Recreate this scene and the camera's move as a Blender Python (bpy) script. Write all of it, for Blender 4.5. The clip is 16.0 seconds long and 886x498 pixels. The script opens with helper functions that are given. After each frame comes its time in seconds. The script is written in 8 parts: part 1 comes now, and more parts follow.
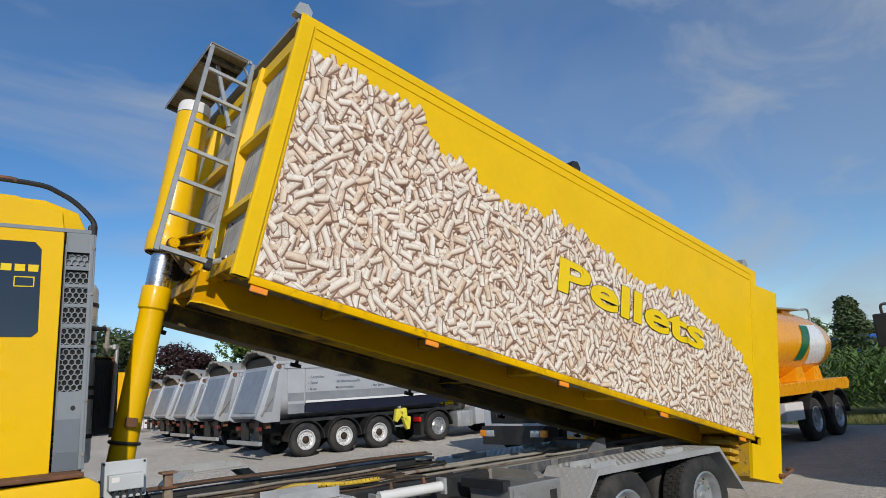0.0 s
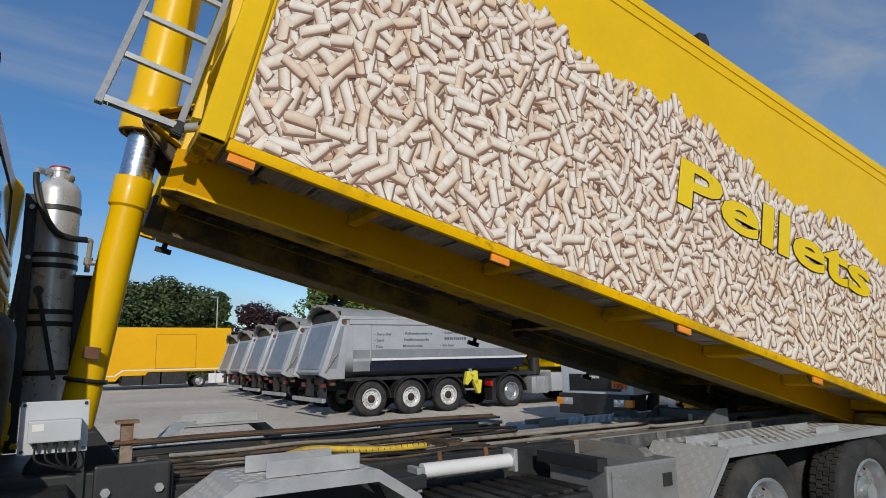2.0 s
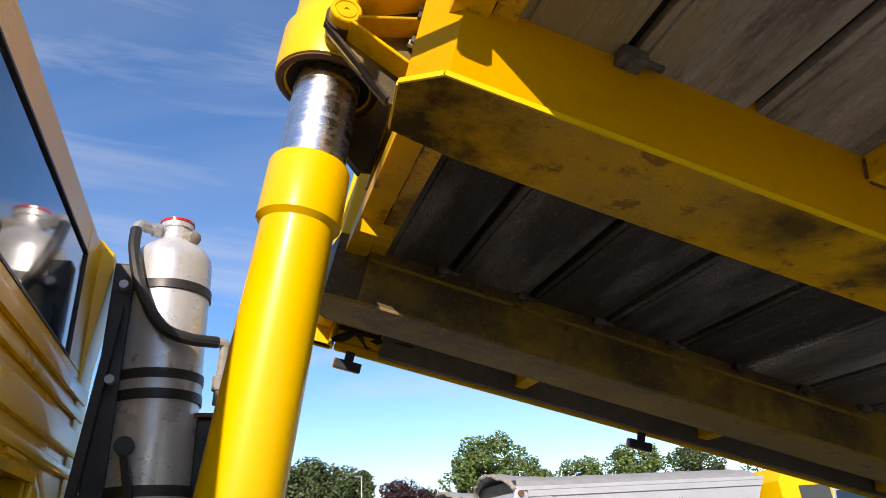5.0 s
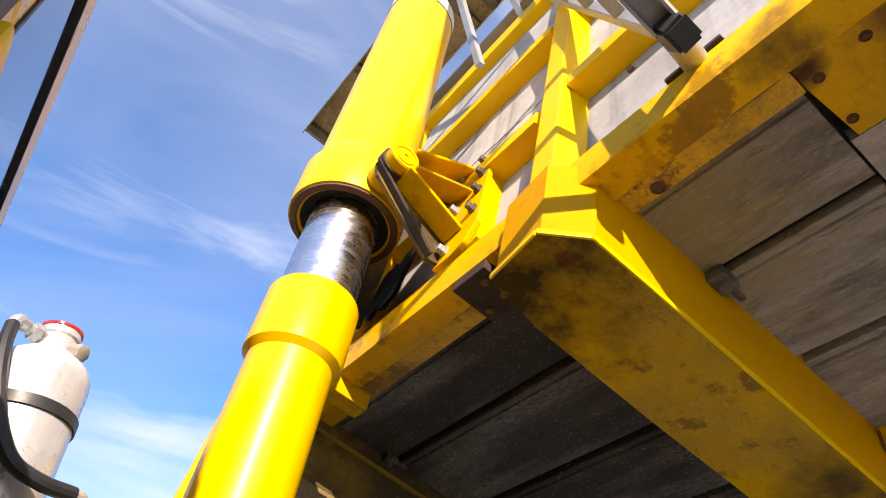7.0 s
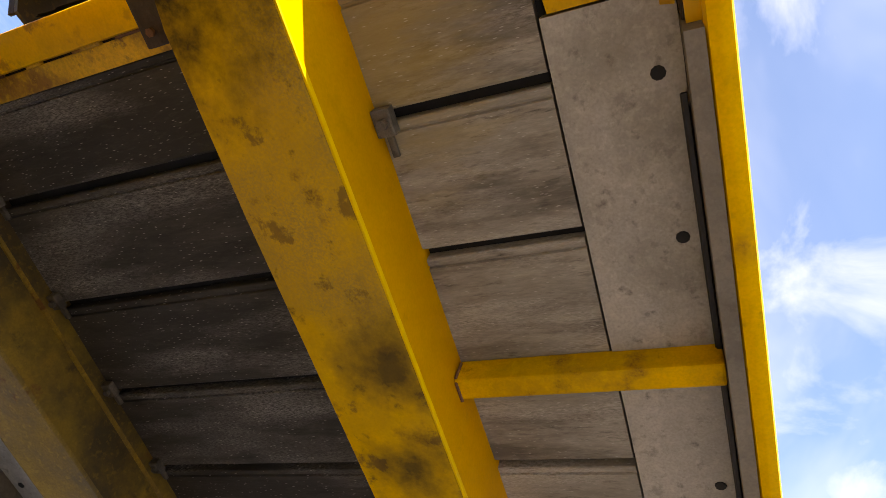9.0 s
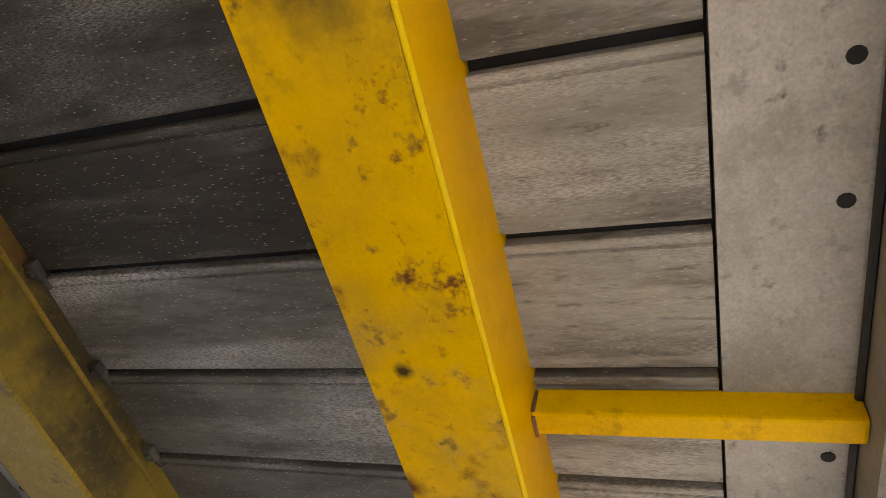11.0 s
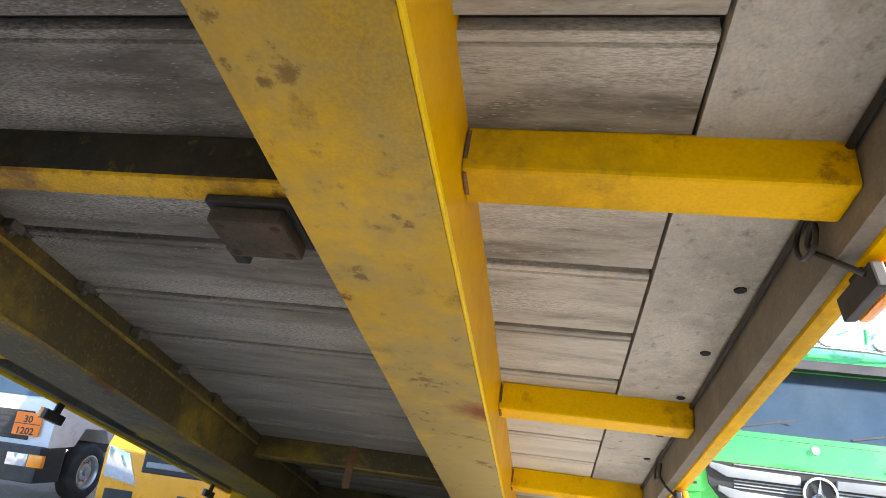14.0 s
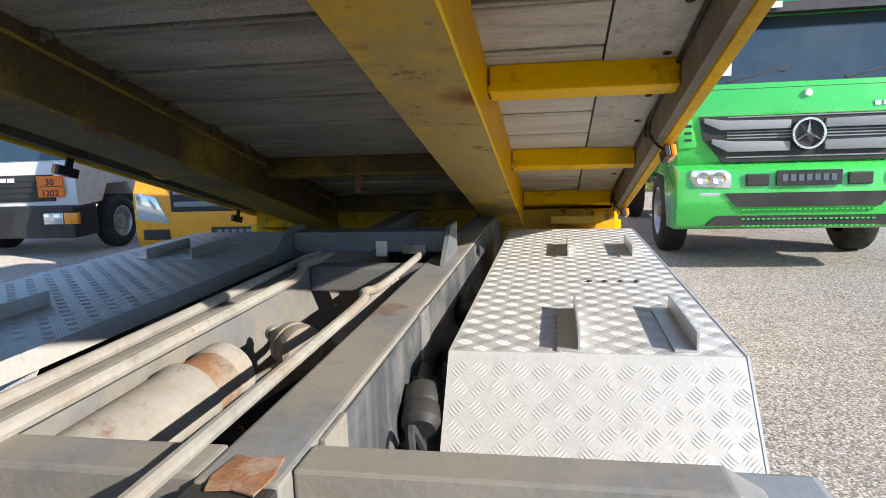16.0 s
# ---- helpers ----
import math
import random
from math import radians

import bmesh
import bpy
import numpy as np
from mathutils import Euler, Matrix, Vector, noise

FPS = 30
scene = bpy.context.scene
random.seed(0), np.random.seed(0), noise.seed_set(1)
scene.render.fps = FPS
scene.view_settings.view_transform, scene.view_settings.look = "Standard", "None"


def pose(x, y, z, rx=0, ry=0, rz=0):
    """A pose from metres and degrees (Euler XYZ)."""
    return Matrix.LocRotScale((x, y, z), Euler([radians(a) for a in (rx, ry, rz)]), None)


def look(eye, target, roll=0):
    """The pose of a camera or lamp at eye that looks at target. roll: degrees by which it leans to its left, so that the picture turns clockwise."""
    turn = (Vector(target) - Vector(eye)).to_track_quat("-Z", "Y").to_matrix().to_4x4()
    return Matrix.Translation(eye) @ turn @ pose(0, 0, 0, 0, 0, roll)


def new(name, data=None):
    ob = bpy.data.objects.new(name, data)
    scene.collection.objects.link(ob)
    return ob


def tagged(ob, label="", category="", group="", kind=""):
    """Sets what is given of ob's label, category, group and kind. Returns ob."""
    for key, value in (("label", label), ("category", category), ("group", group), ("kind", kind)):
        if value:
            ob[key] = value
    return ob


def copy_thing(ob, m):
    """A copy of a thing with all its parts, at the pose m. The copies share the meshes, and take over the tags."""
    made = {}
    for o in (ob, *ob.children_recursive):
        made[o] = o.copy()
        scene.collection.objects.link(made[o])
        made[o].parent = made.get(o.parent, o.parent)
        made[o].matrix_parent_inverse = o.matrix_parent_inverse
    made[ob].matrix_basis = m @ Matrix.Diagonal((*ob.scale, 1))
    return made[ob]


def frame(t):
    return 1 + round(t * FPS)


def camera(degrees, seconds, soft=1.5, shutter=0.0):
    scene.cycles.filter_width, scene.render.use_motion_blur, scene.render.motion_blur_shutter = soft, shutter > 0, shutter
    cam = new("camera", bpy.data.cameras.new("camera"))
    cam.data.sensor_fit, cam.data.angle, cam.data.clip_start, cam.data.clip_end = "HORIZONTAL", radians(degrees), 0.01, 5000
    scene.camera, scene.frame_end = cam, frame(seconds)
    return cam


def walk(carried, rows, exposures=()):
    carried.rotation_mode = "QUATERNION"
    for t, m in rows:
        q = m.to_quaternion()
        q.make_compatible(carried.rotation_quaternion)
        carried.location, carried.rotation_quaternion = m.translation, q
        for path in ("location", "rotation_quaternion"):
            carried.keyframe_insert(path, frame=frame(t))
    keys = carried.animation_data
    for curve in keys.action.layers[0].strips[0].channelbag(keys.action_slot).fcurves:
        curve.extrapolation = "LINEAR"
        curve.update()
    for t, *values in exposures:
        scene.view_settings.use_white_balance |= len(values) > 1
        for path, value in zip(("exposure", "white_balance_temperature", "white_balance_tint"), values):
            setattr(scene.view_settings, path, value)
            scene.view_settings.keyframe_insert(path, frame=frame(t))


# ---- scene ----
cam = camera(69.4, 16.0, soft=0.9)
PATH = [
    (0.0, -1.581, -5.324, 1.747, 102.36, 3.53, -37.16),
    (0.5, -1.284, -5.257, 1.673, 102.51, 2.77, -37.53),
    (1.0, -1.022, -4.915, 1.633, 102.01, 2.02, -38.37),
    (1.5, -0.755, -4.543, 1.606, 101.51, 1.75, -38.06),
    (2.0, -0.625, -4.076, 1.567, 99.85, 1.34, -30.62),
    (2.5, -0.530, -3.569, 1.547, 98.00, 1.60, -21.90),
    (3.0, -0.433, -3.094, 1.546, 97.46, 1.77, -13.35),
    (3.5, -0.424, -2.612, 1.603, 102.18, 2.48, -12.34),
    (3.7, -0.403, -2.436, 1.637, 105.15, 3.09, -12.10),
    (6.0, -0.676, -1.075, 1.733, 119.08, 1.71, -27.29),
    (6.5, -0.795, -1.052, 1.739, 123.83, 0.40, -32.43),
    (7.0, -0.824, -1.067, 1.748, 132.68, 0.45, -38.90),
    (7.5, -0.788, -1.131, 1.742, 136.07, 0.91, -48.40),
    (8.0, -0.694, -1.140, 1.716, 136.26, -2.86, -60.49),
    (8.5, -0.550, -1.114, 1.640, 136.22, -8.05, -67.13),
    (9.0, -0.298, -1.172, 1.546, 136.33, -10.47, -69.70),
    (9.5, -0.049, -1.191, 1.500, 133.66, -10.91, -70.26),
    (9.7, 0.047, -1.164, 1.483, 133.39, -11.14, -70.84),
    (11.8, 1.017, -0.814, 1.516, 132.16, -10.89, -72.63),
    (12.0, 1.117, -0.792, 1.514, 132.41, -11.13, -72.19),
    (12.5, 1.396, -0.778, 1.475, 130.22, -10.56, -72.59),
    (13.0, 1.620, -0.800, 1.445, 123.50, -8.39, -76.42),
    (13.5, 1.790, -0.781, 1.470, 112.92, -8.90, -80.35),
    (14.0, 1.874, -0.804, 1.433, 106.93, -6.92, -80.82),
    (14.5, 1.914, -0.789, 1.417, 98.91, -4.64, -80.70),
    (15.0, 1.929, -0.802, 1.413, 91.52, -2.38, -80.88),
    (15.5, 1.924, -0.833, 1.416, 86.00, 0.11, -81.30),
    (16.0, 1.862, -0.839, 1.400, 80.83, 1.88, -80.24),
]
walk(cam, [(t, pose(x, y, z, rx, ry, rz)) for t, x, y, z, rx, ry, rz in PATH],
     exposures=[(0.0, -0.66, 6500, 10), (2.0, -0.82, 6500, 10), (2.5, -0.85, 6500, 10), (3.0, -0.76, 6500, 10), (3.7, -0.55, 6500, 10), (6.0, 0.86, 7600, 25), (6.5, 1.0, 7600, 25), (7.0, 0.92, 7500, 23), (8.0, 0.95, 7800, 23), (8.5, 1.08, 8000, 24), (9.0, 1.33, 8000, 22), (9.7, 1.6, 7900, 21), (12.0, 2.5, 6900, 14), (12.5, 2.62, 7000, 14), (13.0, 2.42, 6900, 13), (13.5, 2.36, 6800, 13), (14.0, 1.98, 6800, 13), (14.5, 1.72, 6800, 12), (15.0, 1.46, 6850, 12), (16.0, 0.88, 6700, 11)])

# ---- sky, sun ----
SUN_DIR = Vector((-0.42, -1.0, 0.54)).normalized()
world = bpy.data.worlds.new("sky")
scene.world = world
world.use_nodes = True
wn, wl = world.node_tree.nodes, world.node_tree.links
wn.clear()
sky = wn.new("ShaderNodeTexSky")
sky.sky_type, sky.sun_disc = "NISHITA", False
sky.sun_elevation = math.asin(SUN_DIR.z)
sky.sun_rotation = math.atan2(SUN_DIR.x, SUN_DIR.y)
sky.air_density, sky.dust_density, sky.ozone_density = 1.0, 0.1, 3.0
sky.altitude = 300
tcw = wn.new("ShaderNodeTexCoord")
mpw = wn.new("ShaderNodeMapping")
mpw.inputs["Rotation"].default_value = (0.25, 0.1, 0.7)
mpw.inputs["Scale"].default_value = (0.8, 4.2, 6.0)
cl = wn.new("ShaderNodeTexNoise")
cl.inputs["Scale"].default_value, cl.inputs["Detail"].default_value, cl.inputs["Roughness"].default_value = 1.2, 7.0, 0.56
cl.inputs["Distortion"].default_value = 0.6
crw = wn.new("ShaderNodeValToRGB")
crw.color_ramp.elements[0].position, crw.color_ramp.elements[1].position = 0.49, 0.74
crw.color_ramp.elements[0].color, crw.color_ramp.elements[1].color = (0.06, 0.06, 0.06, 1), (0.6, 0.6, 0.6, 1)
hsw = wn.new("ShaderNodeHueSaturation")
hsw.inputs["Hue"].default_value = 0.504
hsw.inputs["Saturation"].default_value, hsw.inputs["Value"].default_value = 1.28, 1.52
mxw = wn.new("ShaderNodeMix")
mxw.data_type = "RGBA"
mxw.inputs["B"].default_value = (4.8, 5.5, 6.4, 1)
bgw = wn.new("ShaderNodeBackground")
bgw.inputs["Strength"].default_value = 0.12
oww = wn.new("ShaderNodeOutputWorld")
wl.new(tcw.outputs["Generated"], mpw.inputs["Vector"])
wl.new(mpw.outputs["Vector"], cl.inputs["Vector"])
wl.new(cl.outputs["Fac"], crw.inputs["Fac"])
vm = wn.new("ShaderNodeMapping")                    # broad thin veil of high cloud
vm.inputs["Rotation"].default_value = (0.1, 0.2, 0.9)
vm.inputs["Scale"].default_value = (0.9, 2.4, 2.0)
vn = wn.new("ShaderNodeTexNoise")
vn.inputs["Scale"].default_value, vn.inputs["Detail"].default_value, vn.inputs["Roughness"].default_value = 1.1, 5.0, 0.5
vn.inputs["Distortion"].default_value = 0.9
vr = wn.new("ShaderNodeMapRange")
vr.inputs["From Min"].default_value, vr.inputs["From Max"].default_value = 0.40, 0.66
vr.inputs["To Min"].default_value, vr.inputs["To Max"].default_value = 0.0, 0.18
va_ = wn.new("ShaderNodeMath")
va_.operation, va_.use_clamp = "ADD", True
wl.new(tcw.outputs["Generated"], vm.inputs["Vector"])
wl.new(vm.outputs["Vector"], vn.inputs["Vector"])
wl.new(vn.outputs["Fac"], vr.inputs["Value"])
wl.new(vr.outputs["Result"], va_.inputs[0])
wl.new(crw.outputs["Color"], va_.inputs[1])
dt = wn.new("ShaderNodeVectorMath")                # thicker veil in the southern half of the sky
dt.operation = "DOT_PRODUCT"
dt.inputs[1].default_value = (0.45, -0.78, 0.43)
dr = wn.new("ShaderNodeMapRange")
dr.inputs["From Min"].default_value, dr.inputs["From Max"].default_value = -0.15, 0.75
dr.inputs["To Min"].default_value, dr.inputs["To Max"].default_value = 0.0, 0.34
dm = wn.new("ShaderNodeMath")
dm.operation = "MULTIPLY"
ds_ = wn.new("ShaderNodeMath")
ds_.operation, ds_.use_clamp = "ADD", True
wl.new(tcw.outputs["Generated"], dt.inputs[0])
wl.new(dt.outputs["Value"], dr.inputs["Value"])
wl.new(dr.outputs["Result"], dm.inputs[0])
wl.new(vn.outputs["Fac"], dm.inputs[1])
wl.new(va_.outputs[0], ds_.inputs[0])
wl.new(dm.outputs[0], ds_.inputs[1])
wl.new(ds_.outputs[0], mxw.inputs["Factor"])
wl.new(sky.outputs["Color"], hsw.inputs["Color"])
wl.new(hsw.outputs["Color"], mxw.inputs["A"])
wl.new(mxw.outputs["Result"], bgw.inputs["Color"])
wl.new(bgw.outputs["Background"], oww.inputs["Surface"])
sun = new("sun", bpy.data.lights.new("sun", "SUN"))
sun.data.energy, sun.data.angle, sun.data.color = 4.8, radians(0.53), (1.0, 0.93, 0.82)
sun.matrix_world = look(SUN_DIR * 50, (0, 0, 0))


# ---- materials ----
def mat(name, base, rough=0.5, metal=0.0, var=0.12, scale=3.0, bump=0.0, bscale=60.0, dirt=0.0, dirtcol=(0.10, 0.085, 0.06), dscale=2.2,
        dlo=0.5, rust=0.0, coat=0.0, spec=0.5, stretch=(1, 1, 1), rvar=0.1, speck=0.0, streak=0.0, grain=0.0, spot=None, cloud=()):
    m = bpy.data.materials.new(name)
    m.use_nodes = True
    n, l = m.node_tree.nodes, m.node_tree.links
    b = n["Principled BSDF"]
    b.inputs["Roughness"].default_value, b.inputs["Metallic"].default_value = rough, metal
    b.inputs["Coat Weight"].default_value, b.inputs["Specular IOR Level"].default_value = coat, spec
    b.inputs["Coat Roughness"].default_value = 0.06
    tc = n.new("ShaderNodeTexCoord")
    mp = n.new("ShaderNodeMapping")
    mp.inputs["Scale"].default_value = stretch
    l.new(tc.outputs["Object"], mp.inputs["Vector"])
    oi = n.new("ShaderNodeObjectInfo")
    ad = n.new("ShaderNodeVectorMath")
    ad.operation = "ADD"
    sc = n.new("ShaderNodeMath")
    sc.operation = "MULTIPLY"
    sc.inputs[1].default_value = 37.0
    l.new(oi.outputs["Random"], sc.inputs[0])
    l.new(mp.outputs["Vector"], ad.inputs[0])
    l.new(sc.outputs[0], ad.inputs[1])
    vec = ad.outputs[0]

    def noise_tex(s, d=5.0, r=0.6):
        t = n.new("ShaderNodeTexNoise")
        t.inputs["Scale"].default_value, t.inputs["Detail"].default_value, t.inputs["Roughness"].default_value = s, d, r
        l.new(vec, t.inputs["Vector"])
        return t.outputs["Fac"]

    def ramp(src, lo, hi, a, c):
        r = n.new("ShaderNodeMapRange")
        r.inputs["From Min"].default_value, r.inputs["From Max"].default_value = lo, hi
        r.inputs["To Min"].default_value, r.inputs["To Max"].default_value = a, c
        l.new(src, r.inputs["Value"])
        return r.outputs["Result"]

    def mix(fac, a, c):
        x = n.new("ShaderNodeMix")
        x.data_type = "RGBA"
        for sock, v in (("Factor", fac), ("A", a), ("B", c)):
            s = [q for q in x.inputs if q.name == sock and (q.type == ("VALUE" if sock == "Factor" else "RGBA"))][0]
            if isinstance(v, tuple):
                s.default_value = (*v, 1)
            elif isinstance(v, float):
                s.default_value = v
            else:
                l.new(v, s)
        return [q for q in x.outputs if q.type == "RGBA"][0]
    lo, hi = tuple(c * (1 - var) for c in base), tuple(min(1, c * (1 + var)) for c in base)
    col = mix(ramp(noise_tex(scale), 0.3, 0.7, 0.0, 1.0), lo, hi)
    col = mix(ramp(noise_tex(scale * 14, 3), 0.35, 0.7, 0.0, var * 1.5), col, tuple(c * 0.6 for c in base))
    if streak:
        sm = n.new("ShaderNodeMapping")
        sm.inputs["Scale"].default_value = (14, 14, 0.8)
        l.new(vec, sm.inputs["Vector"])
        st = n.new("ShaderNodeTexNoise")
        st.inputs["Scale"].default_value = 1.5
        l.new(sm.outputs["Vector"], st.inputs["Vector"])
        col = mix(ramp(st.outputs["Fac"], 0.5, 0.75, 0.0, streak), col, dirtcol)
    if dirt:
        d1 = ramp(noise_tex(dscale, 8, 0.68), dlo - 0.03, dlo + 0.09, 0.0, dirt)
        col = mix(d1, col, dirtcol)
        d2 = ramp(noise_tex(dscale * 7, 6, 0.7), 0.58, 0.66, 0.0, dirt * 0.7)
        col = mix(d2, col, tuple(c * 0.7 for c in dirtcol))
    if grain:
        col = mix(ramp(noise_tex(170.0, 2, 0.5), 0.42, 0.62, 0.0, grain), col, tuple(c * 0.35 for c in base))
        col = mix(ramp(noise_tex(60.0, 3, 0.6), 0.56, 0.66, 0.0, grain), col, tuple(min(1, c * 1.5) for c in base))
    for ccol, cstr, cscale, clo, cfloor in cloud:
        pm = n.new("ShaderNodeMath")
        pm.operation = "MULTIPLY"
        l.new(ramp(noise_tex(cscale, 4, 0.6), clo, clo + 0.16, 0.0, cstr), pm.inputs[0])
        l.new(ramp(noise_tex(190.0, 3, 0.65), 0.40, 0.60, cfloor, 1.0), pm.inputs[1])
        col = mix(pm.outputs[0], col, ccol)
    for (sx, sy, sz), srad, scol, sstr in ([spot] if spot and not isinstance(spot, list) else spot or []):
        ds = n.new("ShaderNodeVectorMath")
        ds.operation = "DISTANCE"
        l.new(tc.outputs["Object"], ds.inputs[0])
        ds.inputs[1].default_value = (sx, sy, sz)
        sub = n.new("ShaderNodeMath")
        sub.operation = "ADD"
        l.new(ramp(ds.outputs["Value"], srad, 0.0, 0.0, 0.75), sub.inputs[0])
        l.new(ramp(noise_tex(9.0, 6, 0.65), 0.35, 0.65, -0.18, 0.18), sub.inputs[1])
        col = mix(ramp(sub.outputs[0], 0.12, 0.62, 0.0, sstr), col, scol)
    if speck:
        v = n.new("ShaderNodeTexVoronoi")
        v.inputs["Scale"].default_value = 75.0
        l.new(vec, v.inputs["Vector"])
        col = mix(ramp(v.outputs["Distance"], 0.08, 0.17, speck, 0.0), col, (0.64, 0.62, 0.57))
    if rust:
        rn = ramp(noise_tex(3.1, 9, 0.72), 0.60, 0.645, 0.0, rust)
        col = mix(rn, col, (0.14, 0.045, 0.015))
    l.new(col, b.inputs["Base Color"])
    l.new(ramp(noise_tex(scale * 3), 0.3, 0.7, max(0.02, rough - rvar), min(1, rough + rvar)), b.inputs["Roughness"])
    if bump:
        bp = n.new("ShaderNodeBump")
        bp.inputs["Strength"].default_value, bp.inputs["Distance"].default_value = bump, 0.004
        l.new(noise_tex(bscale, 4), bp.inputs["Height"])
        l.new(bp.outputs["Normal"], b.inputs["Normal"])
    return m


YEL = (0.83, 0.52, 0.003)
yellow = mat("yellow_paint", YEL, 0.42, var=0.05, scale=1.5, coat=0.05, spec=0.2, dirt=0.04, dirtcol=(0.45, 0.28, 0.01), dlo=0.57)
yellow_worn = mat("worn_yellow_paint", (0.76, 0.44, 0.0), 0.6, var=0.14, scale=1.6, dirt=0.3, dirtcol=(0.19, 0.135, 0.045), dscale=0.9, dlo=0.535, rust=0.95, bump=0.25, bscale=50, grain=0.08, cloud=(((0.24, 0.18, 0.07), 0.68, 1.7, 0.48, 0.40), ((0.13, 0.05, 0.018), 0.95, 11.0, 0.60, 0.55), ((0.06, 0.035, 0.015), 0.9, 30.0, 0.62, 0.7)), spec=0.06, spot=[((4.3, -0.55, -0.21), 3.0, (0.33, 0.265, 0.13), 0.85), ((-0.12, -0.50, -0.21), 0.32, (0.022, 0.017, 0.009), 0.95), ((1.85, -0.42, -0.21), 0.055, (0.12, 0.04, 0.015), 0.97), ((2.30, -0.43, -0.21), 0.03, (0.12, 0.035, 0.015), 0.97), ((1.56, -0.49, -0.21), 0.025, (0.03, 0.022, 0.012), 0.95), ((0.66, -0.585, -0.21), 0.17, (0.055, 0.042, 0.02), 0.85), ((0.93, -0.555, -0.21), 0.14, (0.05, 0.038, 0.018), 0.85), ((3.66, -0.635, -0.21), 0.13, (0.20, 0.055, 0.022), 0.9), ((5.55, -0.55, -0.21), 0.5, (0.10, 0.08, 0.045), 0.6)])
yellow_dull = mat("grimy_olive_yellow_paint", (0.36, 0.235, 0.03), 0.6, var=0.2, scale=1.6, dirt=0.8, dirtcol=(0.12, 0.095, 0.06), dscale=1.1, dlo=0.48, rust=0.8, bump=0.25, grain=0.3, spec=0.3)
rail_liner_m = mat("dark_grey_rail_liner", (0.205, 0.18, 0.14), 0.7, var=0.2, scale=3, dirt=0.5, dirtcol=(0.08, 0.07, 0.055), grain=0.2)
yellow_light = mat("lightly_worn_yellow_paint", (0.82, 0.465, 0.0), 0.45, spec=0.08, grain=0.12, cloud=(((0.14, 0.055, 0.02), 0.9, 9.0, 0.60, 0.5),), var=0.08, scale=2.0, dirt=0.45, dirtcol=(0.22, 0.14, 0.02), dscale=1.3, dlo=0.54, rust=0.5)
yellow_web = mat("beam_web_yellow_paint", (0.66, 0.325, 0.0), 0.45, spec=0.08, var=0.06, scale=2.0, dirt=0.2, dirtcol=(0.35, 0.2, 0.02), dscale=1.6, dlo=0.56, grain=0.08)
yellow_rust = mat("rust_blotched_yellow_paint", (0.74, 0.44, 0.01), 0.55, var=0.15, scale=3.0, dirt=0.8, dirtcol=(0.20, 0.08, 0.02), dscale=5.0, dlo=0.52, rust=0.9, bump=0.4, grain=0.25)
header_m = mat("header_yellow_paint", (0.80, 0.45, 0.0), 0.45, spec=0.15, grain=0.10, var=0.10, scale=2.0, dirt=0.35, dirtcol=(0.30, 0.17, 0.02), dscale=2.2, dlo=0.55, rust=0.6, bump=0.2, cloud=(((0.16, 0.06, 0.02), 0.9, 14.0, 0.61, 0.5),), spot=[((-0.10, -1.0, -0.02), 0.085, (0.085, 0.028, 0.010), 0.97), ((-0.03, -1.0, -0.03), 0.06, (0.07, 0.025, 0.010), 0.95), ((-0.02, -1.13, -0.012), 0.05, (0.20, 0.10, 0.02), 0.8)])
rusted_dark = mat("dark_rusted_greasy_steel", (0.055, 0.030, 0.018), 0.75, var=0.4, scale=9, dirt=0.6, dirtcol=(0.018, 0.014, 0.010), dscale=7, dlo=0.48, rust=0.8, bump=0.5, grain=0.2)
platform_m = mat("rust_speckled_galvanised_plate", (0.33, 0.285, 0.20), 0.6, 0.2, var=0.25, scale=4, dirt=0.7, dirtcol=(0.16, 0.10, 0.05), dscale=8, dlo=0.52, grain=0.35, cloud=(((0.12, 0.06, 0.025), 0.8, 22.0, 0.56, 0.4),))
yellow_cab = mat("cab_yellow_paint", (0.86, 0.52, 0.001), 0.34, var=0.04, scale=1.2, coat=0.2, spec=0.25)
orange_paint = mat("orange_yellow_paint", (0.85, 0.36, 0.006), 0.3, var=0.05, coat=0.6)
orange_yellow = mat("orange_yellow_box_paint", (0.86, 0.44, 0.001), 0.5, var=0.05, scale=0.4, spec=0.25)
orange_seam = mat("shadowed_orange_door_seam", (0.42, 0.21, 0.002), 0.6)
# soot, with the shade of far and inner faces put into the colour
yellow_soot_shade = mat("sooty_shade_dark_yellow_paint", (0.27, 0.175, 0.016), 0.6, var=0.2, scale=2.0, dirt=0.9, dirtcol=(0.035, 0.027, 0.016), dscale=1.2, dlo=0.42, rust=0.6, bump=0.3, grain=0.2)
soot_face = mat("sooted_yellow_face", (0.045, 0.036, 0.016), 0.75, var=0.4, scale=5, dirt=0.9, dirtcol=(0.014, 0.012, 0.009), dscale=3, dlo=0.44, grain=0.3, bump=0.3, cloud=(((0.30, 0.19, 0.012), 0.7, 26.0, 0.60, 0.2),))
